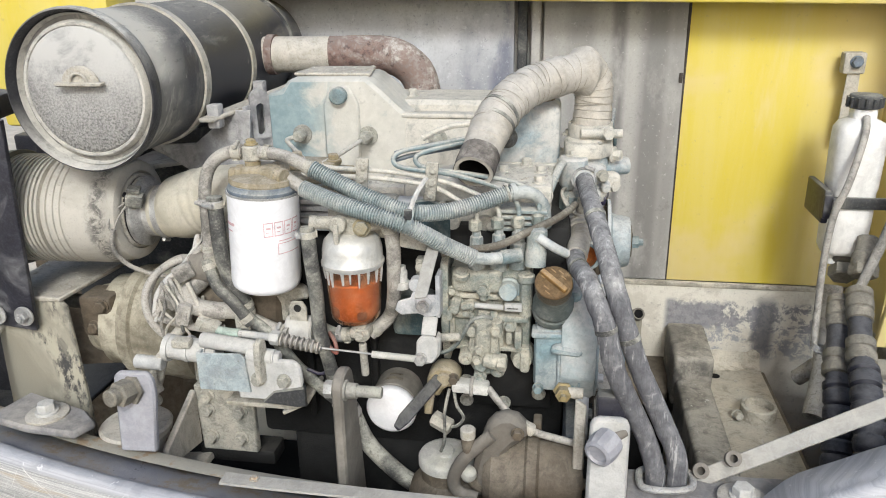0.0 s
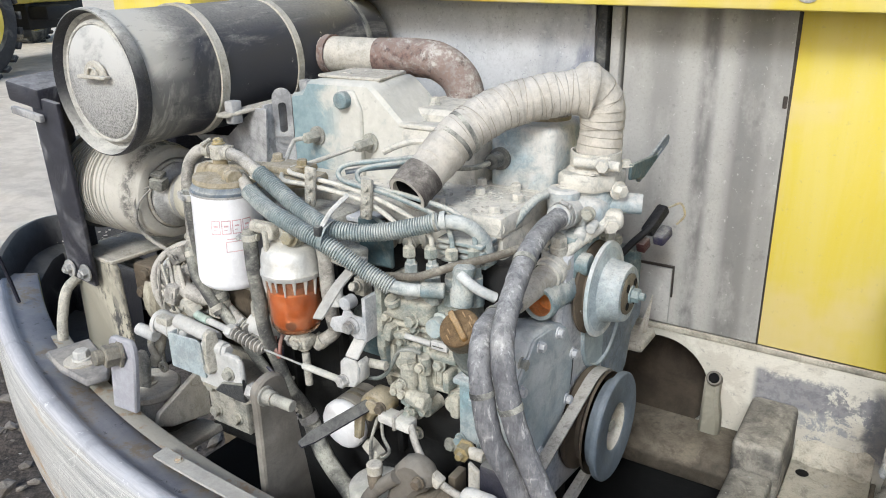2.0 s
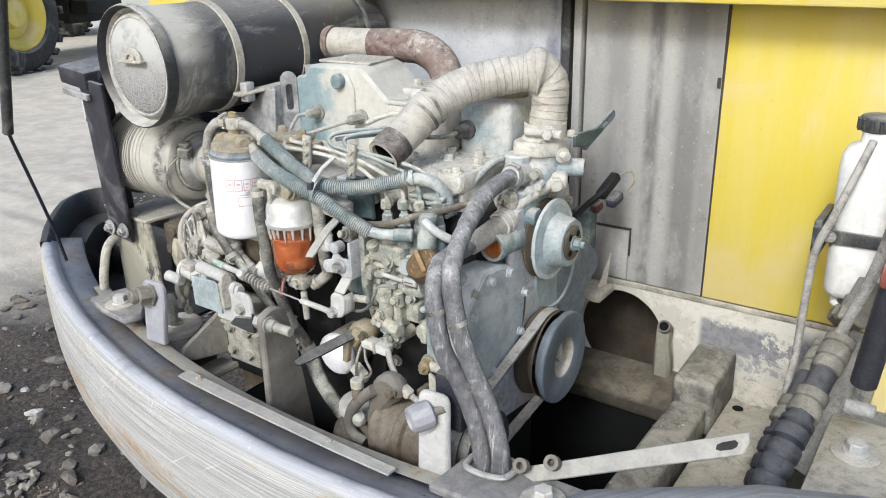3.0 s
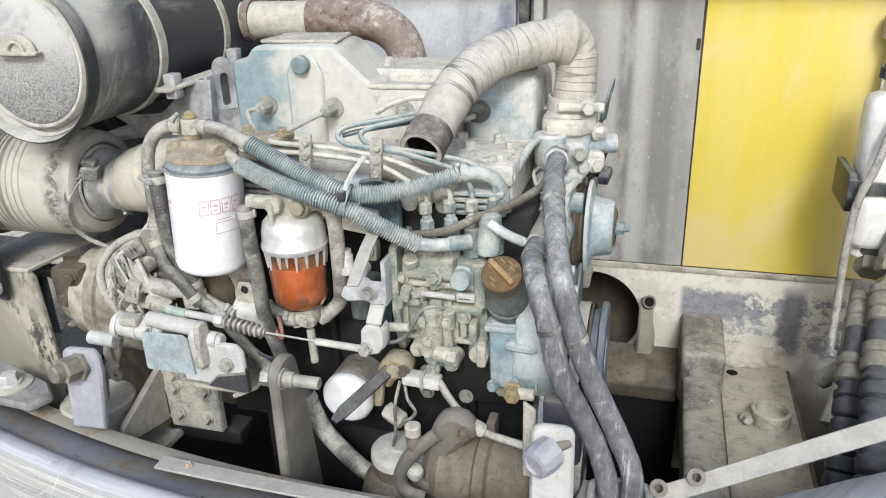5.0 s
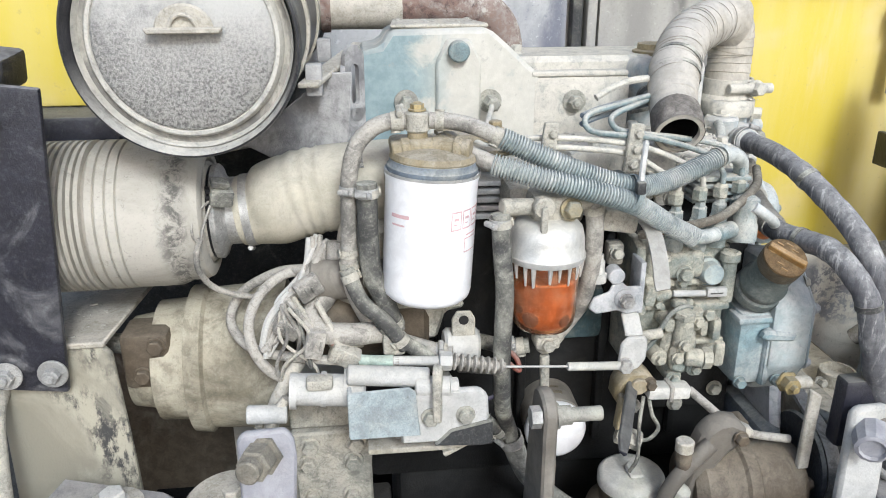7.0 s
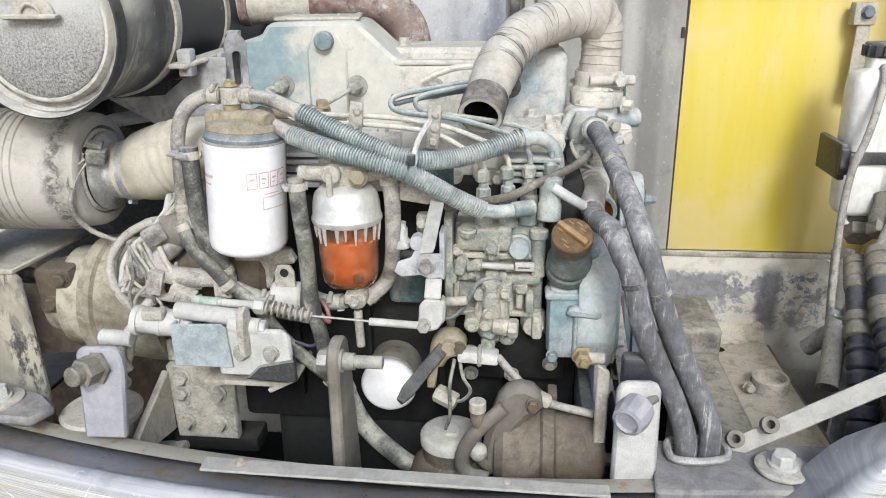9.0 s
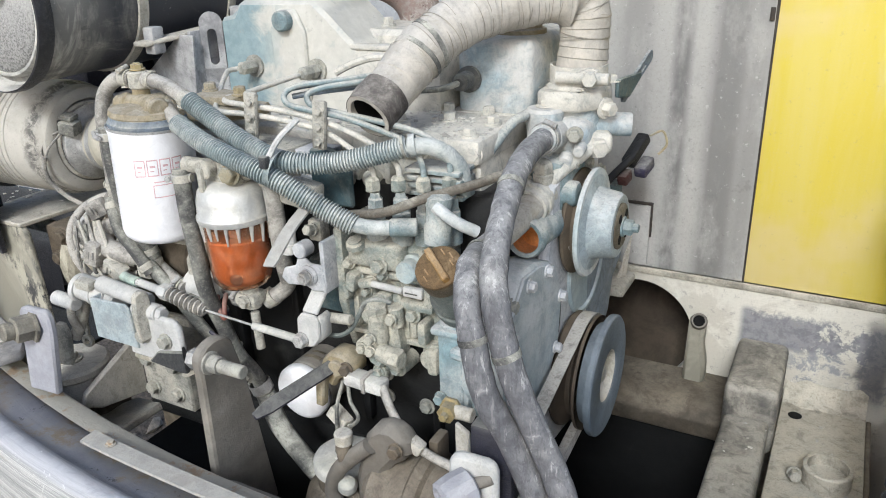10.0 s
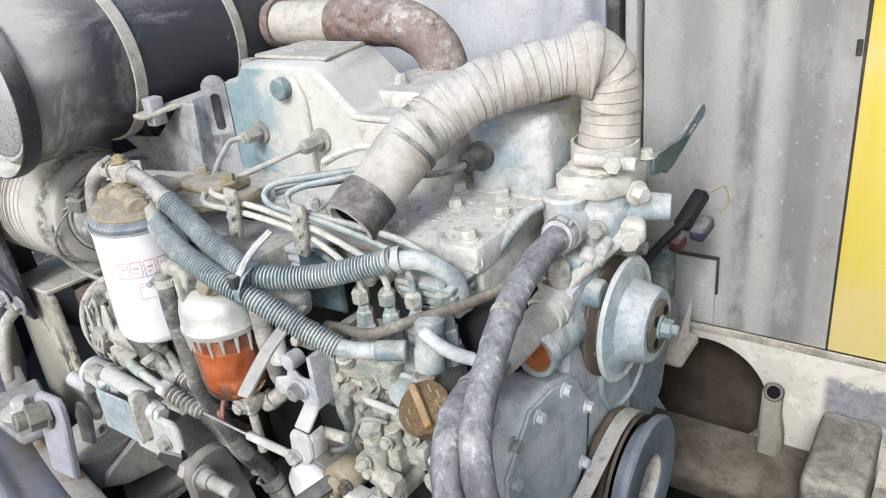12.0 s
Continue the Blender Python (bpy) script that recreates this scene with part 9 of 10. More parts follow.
def right_mount():
    m = thing("mount_bracket", "pale worn steel bracket with a big bolt, black rubber behind", "bracket", (0.078, 0.89, 0.93))
    pts = [(-0.028, -0.19), (0.028, -0.19), (0.026, -0.008), (0.018, 0.0), (-0.018, 0.0), (-0.026, -0.008)]
    put(prism(bmesh.new(), pts, (0.079, 0.890, 1.104), (1, 0.04, 0), (0, 0.05, 1), 0.014, 0.004), "plate", "white_metal", m)
    put(box(bmesh.new(), (0.062, 0.905, 1.03), (0.110, 0.93, 1.122), 0.006), "rubber_block", "blackpost", m, "black rubber block")
    b = lathe(bmesh.new(), (0.080, 0.874, 1.076), (-0.50, -0.82, -0.15), [(0, 0.016), (0.003, 0.0205), (0.018, 0.0215), (0.026, 0.0205), (0.034, 0.0190), (0.036, 0.0145), (0.032, 0.0130), (0.032, 0)], 12)
    put(b, "bolt", "lavender", m, "grimy worn bolt head", smooth=25)
    put(cyl(bmesh.new(), (0.100, 0.880, 1.086), (0.066, 0.862, 1.072), 0.0065, seg=12), "bolt_shank", "brown_plate", m, "brown threaded shank")
    k = thing("compressor_pulley", "grey belt pulley behind the coolant hoses", "pulley", (0.08, 0.955, 0.86))
    put(lathe(bmesh.new(), (0.064, 0.978, 0.962), (1, 0, 0), [(0, 0.0), (0, 0.063), (0.005, 0.065), (0.012, 0.053), (0.022, 0.053), (0.029, 0.065), (0.046, 0.063), (0.048, 0.03), (0.030, 0.02), (0.042, 0.018), (0.042, 0)], 44), "sheave", "black", k)
    c = thing("compressor", "brown oil-stained compressor with a strap and hose elbow", "compressor", (-0.02, 0.96, 0.86))
    b = lathe(bmesh.new(), (-0.095, 0.965, 0.945), (1, 0, 0), [(0, 0.0), (0, 0.044), (0.012, 0.056), (0.06, 0.058), (0.064, 0.062), (0.078, 0.062), (0.082, 0.056), (0.135, 0.056), (0.145, 0.050), (0.145, 0)], 40)
    put(b, "body", "oily", c)
    arch = [(-0.112, 0.914), (-0.111, 0.965), (-0.102, 1.000), (-0.094, 1.030), (-0.087, 1.046), (-0.072, 1.057), (-0.054, 1.059), (-0.037, 1.050), (-0.030, 1.034), (-0.033, 1.020), (-0.050, 1.012), (-0.064, 0.994), (-0.070, 0.962), (-0.069, 0.923)]
    put(prism(bmesh.new(), arch, (0, 0.968, 0), (1, 0, 0), (0, 0, 1), 0.034, 0.008), "bracket_arm", "brown_plate", c, "brown arched cast bracket")
    put(tube(bmesh.new(), [(-0.082, 0.932, 1.030), (-0.104, 0.928, 1.010), (-0.126, 0.926, 0.984), (-0.138, 0.926, 0.952), (-0.130, 0.926, 0.930), (-0.104, 0.926, 0.922)], 0.0100, 14), "hose_loop", "brown_plate", c, "brown hose loop")
    put(ring(bmesh.new(), (-0.025, 0.965, 0.945), (1, 0, 0), 0.0575, 0.012, 0.004, 40), "strap", "cream", c)
    put(tube(bmesh.new(), [(-0.117, 0.930, 1.034), (-0.117, 0.929, 1.018), (-0.114, 0.928, 1.002)], 0.0100, 16), "hose_elbow", "oily", c, "brown rubber elbow")
    put(cyl(bmesh.new(), (-0.117, 0.930, 1.024), (-0.117, 0.930, 1.040), 0.0112, seg=18), "elbow_end", "cream", c)
    put(prism(bmesh.new(), [(0, 0), (0.016, 0), (0.016, 0.105), (0, 0.115)], (0.034, 0.935, 0.985), (1, 0, 0), (0, 0, 1), 0.008, 0.002), "stay_plate", "cream", c, "cream upright stay")
    put(lathe(bmesh.new(), (0.017, 0.955, 1.098), (0, -1, 0), [(0, 0.0145), (0.003, 0.0145), (0.004, 0.011), (0.016, 0.011), (0.017, 0.005), (0.024, 0.0045)], 6), "tension_nut", "brass", c, "brass tension nut", smooth=25)
    put(cyl(bmesh.new(), (0.017, 0.950, 1.098), (0.045, 0.950, 1.098), 0.008, seg=14), "tension_stem", "cream", c)
    put(box(bmesh.new(), (-0.025, 0.97, 0.99), (-0.012, 1.0, 1.03), 0.003), "lug", "oily", c)
    bolts(c, "oily", [(-0.045, 0.932, 1.036)], (0, -1, 0), 0.008, 0.008, 1.2)
    bolts(c, "oily", [(0.05, 0.93, 0.96), (0.05, 0.99, 0.97), (0.05, 0.95, 0.91)], (1, 0, 0), 0.008, 0.008, 1.2)
    t = thing("reservoir", "small dark reservoir with a round white screw cap", "reservoir", (-0.158, 0.985, 0.85))
    put(lathe(bmesh.new(), (-0.158, 0.985, 0.80), (0, 0, 1), [(0, 0.06), (0.08, 0.062), (0.105, 0.055), (0.118, 0.040), (0.140, 0.038)], 36), "tank", "oily", t)
    cap = put(lathe(bmesh.new(), (-0.158, 0.985, 0.938), (0, 0, 1), [(0, 0.040), (0.002, 0.0435), (0.014, 0.0435), (0.018, 0.041), (0.020, 0.036), (0.020, 0)], 48), "cap", "gravel_white", t, "white screw cap")
    put(prism(bmesh.new(), [(-0.010, -0.018), (0.008, -0.018), (0.010, 0.004), (0.0, 0.018), (-0.010, 0.008)], (-0.155, 0.985, 0.957), (1, 0, 0), (0, 1, 0), 0.006, 0.002), "cap_tab", "gravel_white", cap)
    put(lathe(bmesh.new(), (-0.118, 0.932, 0.952), (0.2, -0.4, 1), [(0, 0.006), (0.004, 0.010), (0.012, 0.0125), (0.020, 0.010), (0.024, 0.004), (0.025, 0)], 20), "vent_cap", "gravel_white", t, "pale blue-white vent cap")
    put(tube(bmesh.new(), [(-0.118, 0.932, 0.954), (-0.108, 0.935, 0.940), (-0.09, 0.94, 0.925), (-0.07, 0.945, 0.905)], 0.007, 12), "vent_hose", "oily", t)


# ---- right side: cooling bottle and hydraulic hoses ----
def bottle():
    b = thing("coolant_bottle", "white plastic coolant bottle with black cap in a strap bracket", "bottle", (0.535, 1.39, 1.13))
    bm = bmesh.new()
    rings = []
    for z, sx, sy in ((1.165, 0.022, 0.020), (1.169, 0.034, 0.030), (1.179, 0.039, 0.036), (1.25, 0.041, 0.037), (1.258, 0.040, 0.036), (1.288, 0.040, 0.036), (1.296, 0.042, 0.038), (1.375, 0.0435, 0.039), (1.400, 0.0425, 0.038), (1.412, 0.036, 0.032), (1.419, 0.021, 0.021), (1.440, 0.0205, 0.0205)):
        rg = []
        for k in range(40):
            a = 2 * math.pi * k / 40
            ca, sa = math.cos(a), math.sin(a)
            e = 0.62
            rg.append(bm.verts.new((0.535 + sx * math.copysign(abs(ca) ** e, ca), 1.39 + sy * math.copysign(abs(sa) ** e, sa), z)))
        rings.append(rg)
    for p, q in zip(rings[:-1], rings[1:]):
        for k in range(40):
            bm.faces.new((p[k], p[(k + 1) % 40], q[(k + 1) % 40], q[k]))
    bm.faces.new(rings[0])
    bm.faces.new(rings[-1])
    put(bm, "body", "bottle", b, smooth=50)
    put(lathe(bmesh.new(), (0.535, 1.39, 1.436), (0, 0, 1), [(0, 0.024), (0.003, 0.0275), (0.020, 0.0275), (0.024, 0.025), (0.025, 0.016), (0.025, 0)], 14), "cap", "black", b, "black ribbed cap")
    put(cyl(bmesh.new(), (0.520, 1.388, 1.168), (0.520, 1.388, 1.146), 0.012, seg=16), "outlet", "bottle", b)
    cap_ribs = [(0.535 + 0.0278 * math.cos(2 * math.pi * k / 14), 1.39 + 0.0278 * math.sin(2 * math.pi * k / 14)) for k in range(14)]
    for x, y in cap_ribs:
        put(cyl(bmesh.new(), (x, y, 1.438), (x, y, 1.456), 0.0028, seg=8), "cap_rib", "black", b)
    bm = box(bmesh.new(), (0.487, 1.3475, 1.262), (0.600, 1.3535, 1.284), 0.002)
    put(bm, "strap", "black", b, "black steel strap")
    bm = box(bmesh.new(), (0.475, 1.335, 1.238), (0.487, 1.44, 1.300), 0.003)
    box(bm, (0.475, 1.330, 1.248), (0.490, 1.342, 1.292), 0.003)
    put(bm, "bracket", "blackpost", b, "black bracket cheek")
    put(hexbolt(bmesh.new(), (0.498, 1.3475, 1.273), (0, -1, 0), 0.008, 0.007, 1.2, 0.004), "strap_bolt", "steel", b, smooth=25)
    bm = prism(bmesh.new(), [(0, 0), (0.03, 0), (0.026, 0.14), (0.004, 0.14)], (0.540, 1.53, 1.353), (1, 0, 0), (0, 0, 1), 0.004, 0.001)
    put(bm, "hanger", "cream", b, "dusty hanger strap")
    put(box(bmesh.new(), (0.533, 1.52, 1.478), (0.573, 1.547, 1.518), 0.004), "hanger_foot", "cream", b)
    put(hexbolt(bmesh.new(), (0.555, 1.52, 1.501), (0, -1, 0), 0.010, 0.009, 1.2), "hanger_bolt", "blue_grey", b, smooth=25)
    put(tube(bmesh.new(), [(0.533, 1.366, 1.424), (0.526, 1.340, 1.395), (0.505, 1.315, 1.32), (0.487, 1.31, 1.26), (0.483, 1.31, 1.17), (0.483, 1.30, 1.08), (0.480, 1.28, 1.02)], 0.0062, 12), "overflow_tube", "rubber_pale", b, "pale plastic overflow tube")
    put(tube(bmesh.new(), [(0.578, 1.300, 1.432), (0.592, 1.290, 1.405), (0.586, 1.290, 1.33), (0.568, 1.290, 1.23), (0.536, 1.285, 1.12), (0.511, 1.275, 1.05), (0.495, 1.265, 1.01)], 0.0085, 12), "return_tube", "rubber_pale", b, "grey plastic return tube")
    clamp("hose_clamp", (0.488, 1.272, 1.022), (0.3, 0.1, 1), 0.013, b, 0.012, screw=(-0.4, -1, 0))
    b.location += Vector((-0.013, 0.040, -0.010))


def hydraulics():
    for line, label in (([(0.545, 1.37, 1.175), (0.538, 1.350, 1.145), (0.528, 1.315, 1.105), (0.515, 1.245, 1.055), (0.503, 1.165, 1.015), (0.492, 1.09, 0.96), (0.485, 1.03, 0.88)], "thick hydraulic hose with spiral guard and brass-coloured fittings"), ([(0.530, 1.43, 1.15), (0.520, 1.39, 1.115), (0.508, 1.34, 1.075), (0.490, 1.267, 1.018), (0.480, 1.20, 0.96), (0.47, 1.14, 0.88)], "black hydraulic hose with spiral guard beside the bottle")):
        h = thing("hydraulic_hose", label, "hose", line[-1], "hydraulic hoses")
        put(tube(bmesh.new(), line[2:], 0.019, 18, 8), "hose", "guard_wrap", h)
        low = [Vector(line[3]).lerp(Vector(line[4]), 0.55)] + [Vector(q) for q in line[4:]]
        put(tube(bmesh.new(), low, lambda t, s: 0.0245 - 0.0045 * max(0.0, 1 - abs(((s / 0.027) % 1.0) - 0.5) * 6), 24, 26, wobble=0.015), "spiral_guard", "guard_wrap", h, "scuffed black spiral guard")
        a, c = Vector(line[0]), Vector(line[2])
        d = c - a
        put(lathe(bmesh.new(), a - d * 0.35, d, [(0, 0.017), (0.030, 0.0185), (0.034, 0.0225), (0.058, 0.0225), (0.060, 0.018)], 20), "upper_tube", "fitting", h, "grimy steel tube end")
        put(lathe(bmesh.new(), a + d * 0.22, d, [(0, 0.0225), (0.003, 0.0245), (0.020, 0.0245), (0.023, 0.0215)], 6), "swivel_nut", "fitting", h, smooth=25)
        e0 = Vector(line[3]) - c
        put(lathe(bmesh.new(), Vector(line[3]) - e0 * 0.12, e0, [(0, 0.0195), (0.002, 0.0235), (0.018, 0.0235), (0.020, 0.021), (0.026, 0.021), (0.028, 0.0245), (0.044, 0.0240), (0.046, 0.020)], 24), "lower_collar", "fitting", h, "grimy steel collar")
        put(lathe(bmesh.new(), c - e0 * 0.28, e0, [(0, 0.019), (0.002, 0.0225), (0.014, 0.0225), (0.016, 0.0195), (0.020, 0.0195), (0.022, 0.0230), (0.040, 0.0230), (0.042, 0.0200), (0.046, 0.0200), (0.048, 0.0225), (0.062, 0.0215), (0.064, 0.018)], 24), "ferrule", "fitting", h, "grimy steel ferrule")
    g = thing("side_strut", "black chipped strut with yellow clevis at its foot", "strut", (0.60, 1.25, 1.03))
    put(cyl(bmesh.new(), (0.578, 1.25, 1.095), (0.605, 1.24, 1.40), 0.018, seg=22), "tube", "scuffed_black", g)
    put(prism(bmesh.new(), [(0.583, 1.0), (0.609, 1.0), (0.632, 1.30), (0.612, 1.30)], (0, 1.365, 0), (1, 0, 0), (0, 0, 1), 0.012, 0.002), "yellow_strip", "yellow", g, "yellow flat brace")
    put(cyl(bmesh.new(), (0.560, 1.25, 1.055), (0.60, 1.25, 1.055), 0.011, seg=16), "pin", "steel", g)
    put(box(bmesh.new(), (0.575, 1.225, 1.255), (0.61, 1.262, 1.29), 0.006), "red_tag", "red", g, "small red tag")
    c = thing("spring_hose", "short coil-wrapped hose near the deck", "hose", (0.36, 1.05, 0.86))
    put(conduit(bmesh.new(), [(0.33, 1.08, 0.875), (0.37, 1.05, 0.872), (0.41, 1.03, 0.865), (0.45, 1.02, 0.855)], 0.009, 0.006, 0.004), "coil", "cast", c)
    p = thing("pipe_stub", "round dusty pipe stub standing on the deck", "pipe", (0.405, 1.38, 0.82))
    put(lathe(bmesh.new(), (0.405, 1.38, 0.818), (0, 0, 1), [(0, 0.034), (0.028, 0.034), (0.030, 0.032), (0.030, 0.028), (0.012, 0.028), (0.012, 0)], 36), "stub", "deck", p)
    put(hexbolt(bmesh.new(), (0.362, 1.37, 0.83), (0.2, -1, 0.2), 0.009, 0.014, 1.2), "cock", "cast", p, smooth=25)
    for k, (line, r) in enumerate((([(0.545, 1.50, 1.06), (0.535, 1.46, 0.98), (0.525, 1.42, 0.90), (0.50, 1.36, 0.84)], 0.02), ([(0.50, 1.48, 0.86), (0.54, 1.44, 0.92), (0.56, 1.36, 0.90), (0.55, 1.28, 0.86), (0.50, 1.22, 0.83)], 0.017))):
        hose("return_hose", line, r, "rubber_pale", "thick dusty tan hose behind the bottle")


# ---- wiring at the left end ----
def wiring():
    w = thing("wiring_harness", "tangle of dusty grey wires and plugs", "wiring", (-0.58, 1.0, 1.1))
    rnd = random.Random(4)
    trunk = [(-0.545, 1.05, 1.275), (-0.56, 1.02, 1.245), (-0.585, 1.0, 1.225), (-0.60, 0.995, 1.195), (-0.605, 0.99, 1.16)]
    for k in range(9):
        line = [Vector(p) + Vector((rnd.uniform(-0.013, 0.013), rnd.uniform(-0.008, 0.008), rnd.uniform(-0.008, 0.008))) for p in trunk]
        put(tube(bmesh.new(), line, rnd.choice((0.003, 0.004, 0.005)), 8, 5), "wire", rnd.choice(("rubber_pale", "rubber_pale", "white_metal")), w)
    for k in range(8):
        a = Vector((-0.585 + rnd.uniform(-0.02, 0.05), 0.985 + rnd.uniform(-0.01, 0.02), 1.21 + rnd.uniform(-0.02, 0.02)))
        e = Vector((-0.52 + rnd.uniform(-0.06, 0.03), 0.98 + rnd.uniform(-0.015, 0.02), 1.165 + rnd.uniform(-0.02, 0.02)))
        mid = (a + e) / 2 + Vector((rnd.uniform(-0.02, 0.02), -0.012, rnd.uniform(-0.04, 0.01)))
        put(tube(bmesh.new(), [a, a.lerp(mid, 0.6), mid, e], rnd.choice((0.0025, 0.0035, 0.0045)), 8, 6), "wire", ("rubber_pale", "cast", "cream", "rubber_pale", "pink_wire", "rubber")[k % 6], w)
    for k in range(3):
        a = Vector((-0.60 + 0.02 * rnd.random(), 0.975, 1.225 - 0.01 * rnd.random()))
        put(tube(bmesh.new(), [a, a + Vector((rnd.uniform(-0.02, 0.025), rnd.uniform(-0.012, 0.0), -0.035)), a + Vector((rnd.uniform(-0.02, 0.04), rnd.uniform(-0.01, 0.005), -0.075)), a + Vector((rnd.uniform(-0.02, 0.03), 0.01, -0.12))], 0.0022, 6, 6), "wire", ("cream", "rubber_pale", "cast")[k % 3], w)
    for lo, hi, turn, m in (((-0.600, 0.972, 1.185), (-0.570, 0.992, 1.205), (20, 35, 10), "rubber_pale"), ((-0.540, 0.965, 1.148), (-0.505, 0.985, 1.170), (10, 30, 0), "cast"), ((-0.575, 0.985, 1.225), (-0.545, 1.0, 1.25), (0, -25, 20), "rubber_pale"), ((-0.566, 0.96, 1.162), (-0.545, 0.98, 1.196), (0, 15, 10), "rubber_pale")):
        b = box(bmesh.new(), lo, hi, 0.003, turn)
        plug = put(b, "plug", m, w, "grey wire plug")
        c = (Vector(lo) + Vector(hi)) / 2
        for k in range(3):
            put(box(bmesh.new(), c + Vector((-0.010 + 0.008 * k, -0.0112, -0.006)), c + Vector((-0.0075 + 0.008 * k, -0.0095, 0.006)), 0.001, turn), "rib", m, plug)
    s = thing("taped_cable", "thick taped battery cable in loops", "cable", (-0.54, 1.0, 1.15))
    put(tube(bmesh.new(), [(-0.525, 1.04, 1.275), (-0.530, 1.03, 1.235), (-0.545, 1.01, 1.215), (-0.560, 0.995, 1.200), (-0.545, 0.985, 1.185), (-0.52, 0.985, 1.180), (-0.49, 0.99, 1.178), (-0.465, 1.0, 1.176)], 0.0135, 14, 10, wobble=0.08), "cable", "rubber_pale", s)
    put(tube(bmesh.new(), [(-0.575, 1.0, 1.145), (-0.59, 0.985, 1.125), (-0.605, 0.975, 1.10), (-0.615, 0.965, 1.06), (-0.625, 0.955, 1.035)], 0.009, 12, 8, wobble=0.06), "cable", "cream", s)
    put(prism(bmesh.new(), [(-0.014, -0.03), (0.012, -0.03), (0.016, 0.02), (0.006, 0.04), (-0.008, 0.04), (-0.016, 0.02)], (-0.632, 0.945, 1.025), (1, 0.2, 0), (0, 0.1, 1), 0.008, 0.003), "cable_lug", "cast", s, "dusty cable lug")
    t = thing("starter_motor", "dusty beige starter motor behind the wiring", "motor", (-0.50, 1.06, 1.05))
    put(cyl(bmesh.new(), (-0.58, 1.055, 1.165), (-0.42, 1.055, 1.165), 0.045, seg=32), "body", "oily", t)
    put(cyl(bmesh.new(), (-0.56, 1.02, 1.235), (-0.47, 1.02, 1.235), 0.024, seg=24), "solenoid", "brown_plate", t)
    put(cyl(bmesh.new(), (-0.505, 1.05, 1.20), (-0.485, 1.05, 1.30), 0.036, seg=24), "riser", "cream", t)
    bolts(t, "bolt", [(-0.56, 0.998, 1.235), (-0.49, 0.998, 1.24), (-0.52, 1.01, 1.17)], (0, -1, 0), 0.007, 0.008, 1.2)
    hose("frame_hose", [(-0.98, 1.12, 1.12), (-0.87, 1.11, 1.125), (-0.78, 1.10, 1.125), (-0.70, 1.09, 1.13), (-0.65, 1.09, 1.12)], 0.013, "rubber", "dark hose through the folded support plate")
    hose("frame_pipe", [(-0.93, 1.10, 1.12), (-0.93, 1.06, 1.115), (-0.925, 1.0, 1.10), (-0.922, 0.975, 1.05), (-0.922, 0.965, 1.0)], 0.010, "cast", "bent dusty steel pipe beside the guard")
    hose("loop_hose", [(-0.560, 1.040, 1.240), (-0.590, 1.030, 1.240), (-0.617, 1.010, 1.224), (-0.630, 0.993, 1.196), (-0.624, 0.985, 1.160), (-0.600, 0.988, 1.128), (-0.556, 1.0, 1.110)], 0.0062, "rubber_pale", "thin pale hose looping out beside the wiring")
    # loose wires near the separator drain
    hose("red_wire", [(-0.335, 0.99, 1.150), (-0.322, 0.972, 1.145), (-0.318, 0.965, 1.130), (-0.330, 0.97, 1.138), (-0.345, 0.985, 1.148)], 0.003, "red", "short loop of red wire")
    hose("blue_wire", [(-0.375, 0.99, 1.085), (-0.35, 0.985, 1.082), (-0.335, 0.985, 1.10), (-0.333, 0.985, 1.13)], 0.0025, "purple", "thin violet-blue loose wire")


def wall_side():
    c = thing("loose_connector", "loose dark wire plug hanging before the wall", "plug", (0.07, 1.45, 1.24))
    put(tube(bmesh.new(), [(0.02, 1.38, 1.18), (0.045, 1.42, 1.225), (0.07, 1.46, 1.255)], 0.006, 12), "cable", "plug_black", c)
    put(box(bmesh.new(), (0.060, 1.452, 1.252), (0.080, 1.512, 1.270), 0.004, (35, 0, -15)), "plug", "plug_black", c)
    put(box(bmesh.new(), (0.074, 1.465, 1.226), (0.094, 1.502, 1.245), 0.004, (20, 0, -10)), "plug_half", "purple", c, "dark blue-violet plug half")
    put(box(bmesh.new(), (0.056, 1.435, 1.218), (0.072, 1.458, 1.236), 0.003, (20, 0, -10)), "plug_seal", "dark_red", c, "dull red seal")
    put(tube(bmesh.new(), [(0.084, 1.505, 1.28), (0.10, 1.52, 1.285), (0.108, 1.52, 1.265), (0.098, 1.51, 1.25)], 0.002, 7), "wire", "brass", c)
    l = thing("latch_plate", "pointed cream latch plate on a dusty foot", "latch", (0.05, 1.55, 1.02))
    put(prism(bmesh.new(), [(0, 0), (0.022, 0.0), (0.030, 0.075), (0.018, 0.045)], (0.040, 1.52, 1.022), (0.5, 0.85, 0), (0, 0, 1), 0.004, 0.001), "blade", "cream", l)
    put(box(bmesh.new(), (-0.04, 1.48, 1.004), (0.065, 1.56, 1.022), 0.006), "foot", "cast", l)
    put(box(bmesh.new(), (0.01, 1.44, 1.13), (0.055, 1.475, 1.215), 0.006), "hanger", "teal_dark", l)
    r = thing("hood_prop", "dark hood prop tube with a thin bent rod", "prop rod", (-1.21, 1.03, 0.985))
    put(tube(bmesh.new(), [(-1.212, 1.036, 0.985), (-1.212, 1.02, 1.08), (-1.20, 0.985, 1.22), (-1.186, 0.957, 1.32), (-1.180, 0.95, 1.355)], 0.0042, 10), "rod", "blackpost", r, "thin dark rod")
    put(cyl(bmesh.new(), (-1.182, 0.951, 1.335), (-1.03, 0.95, 1.75), 0.012, seg=18), "tube", "black", r)


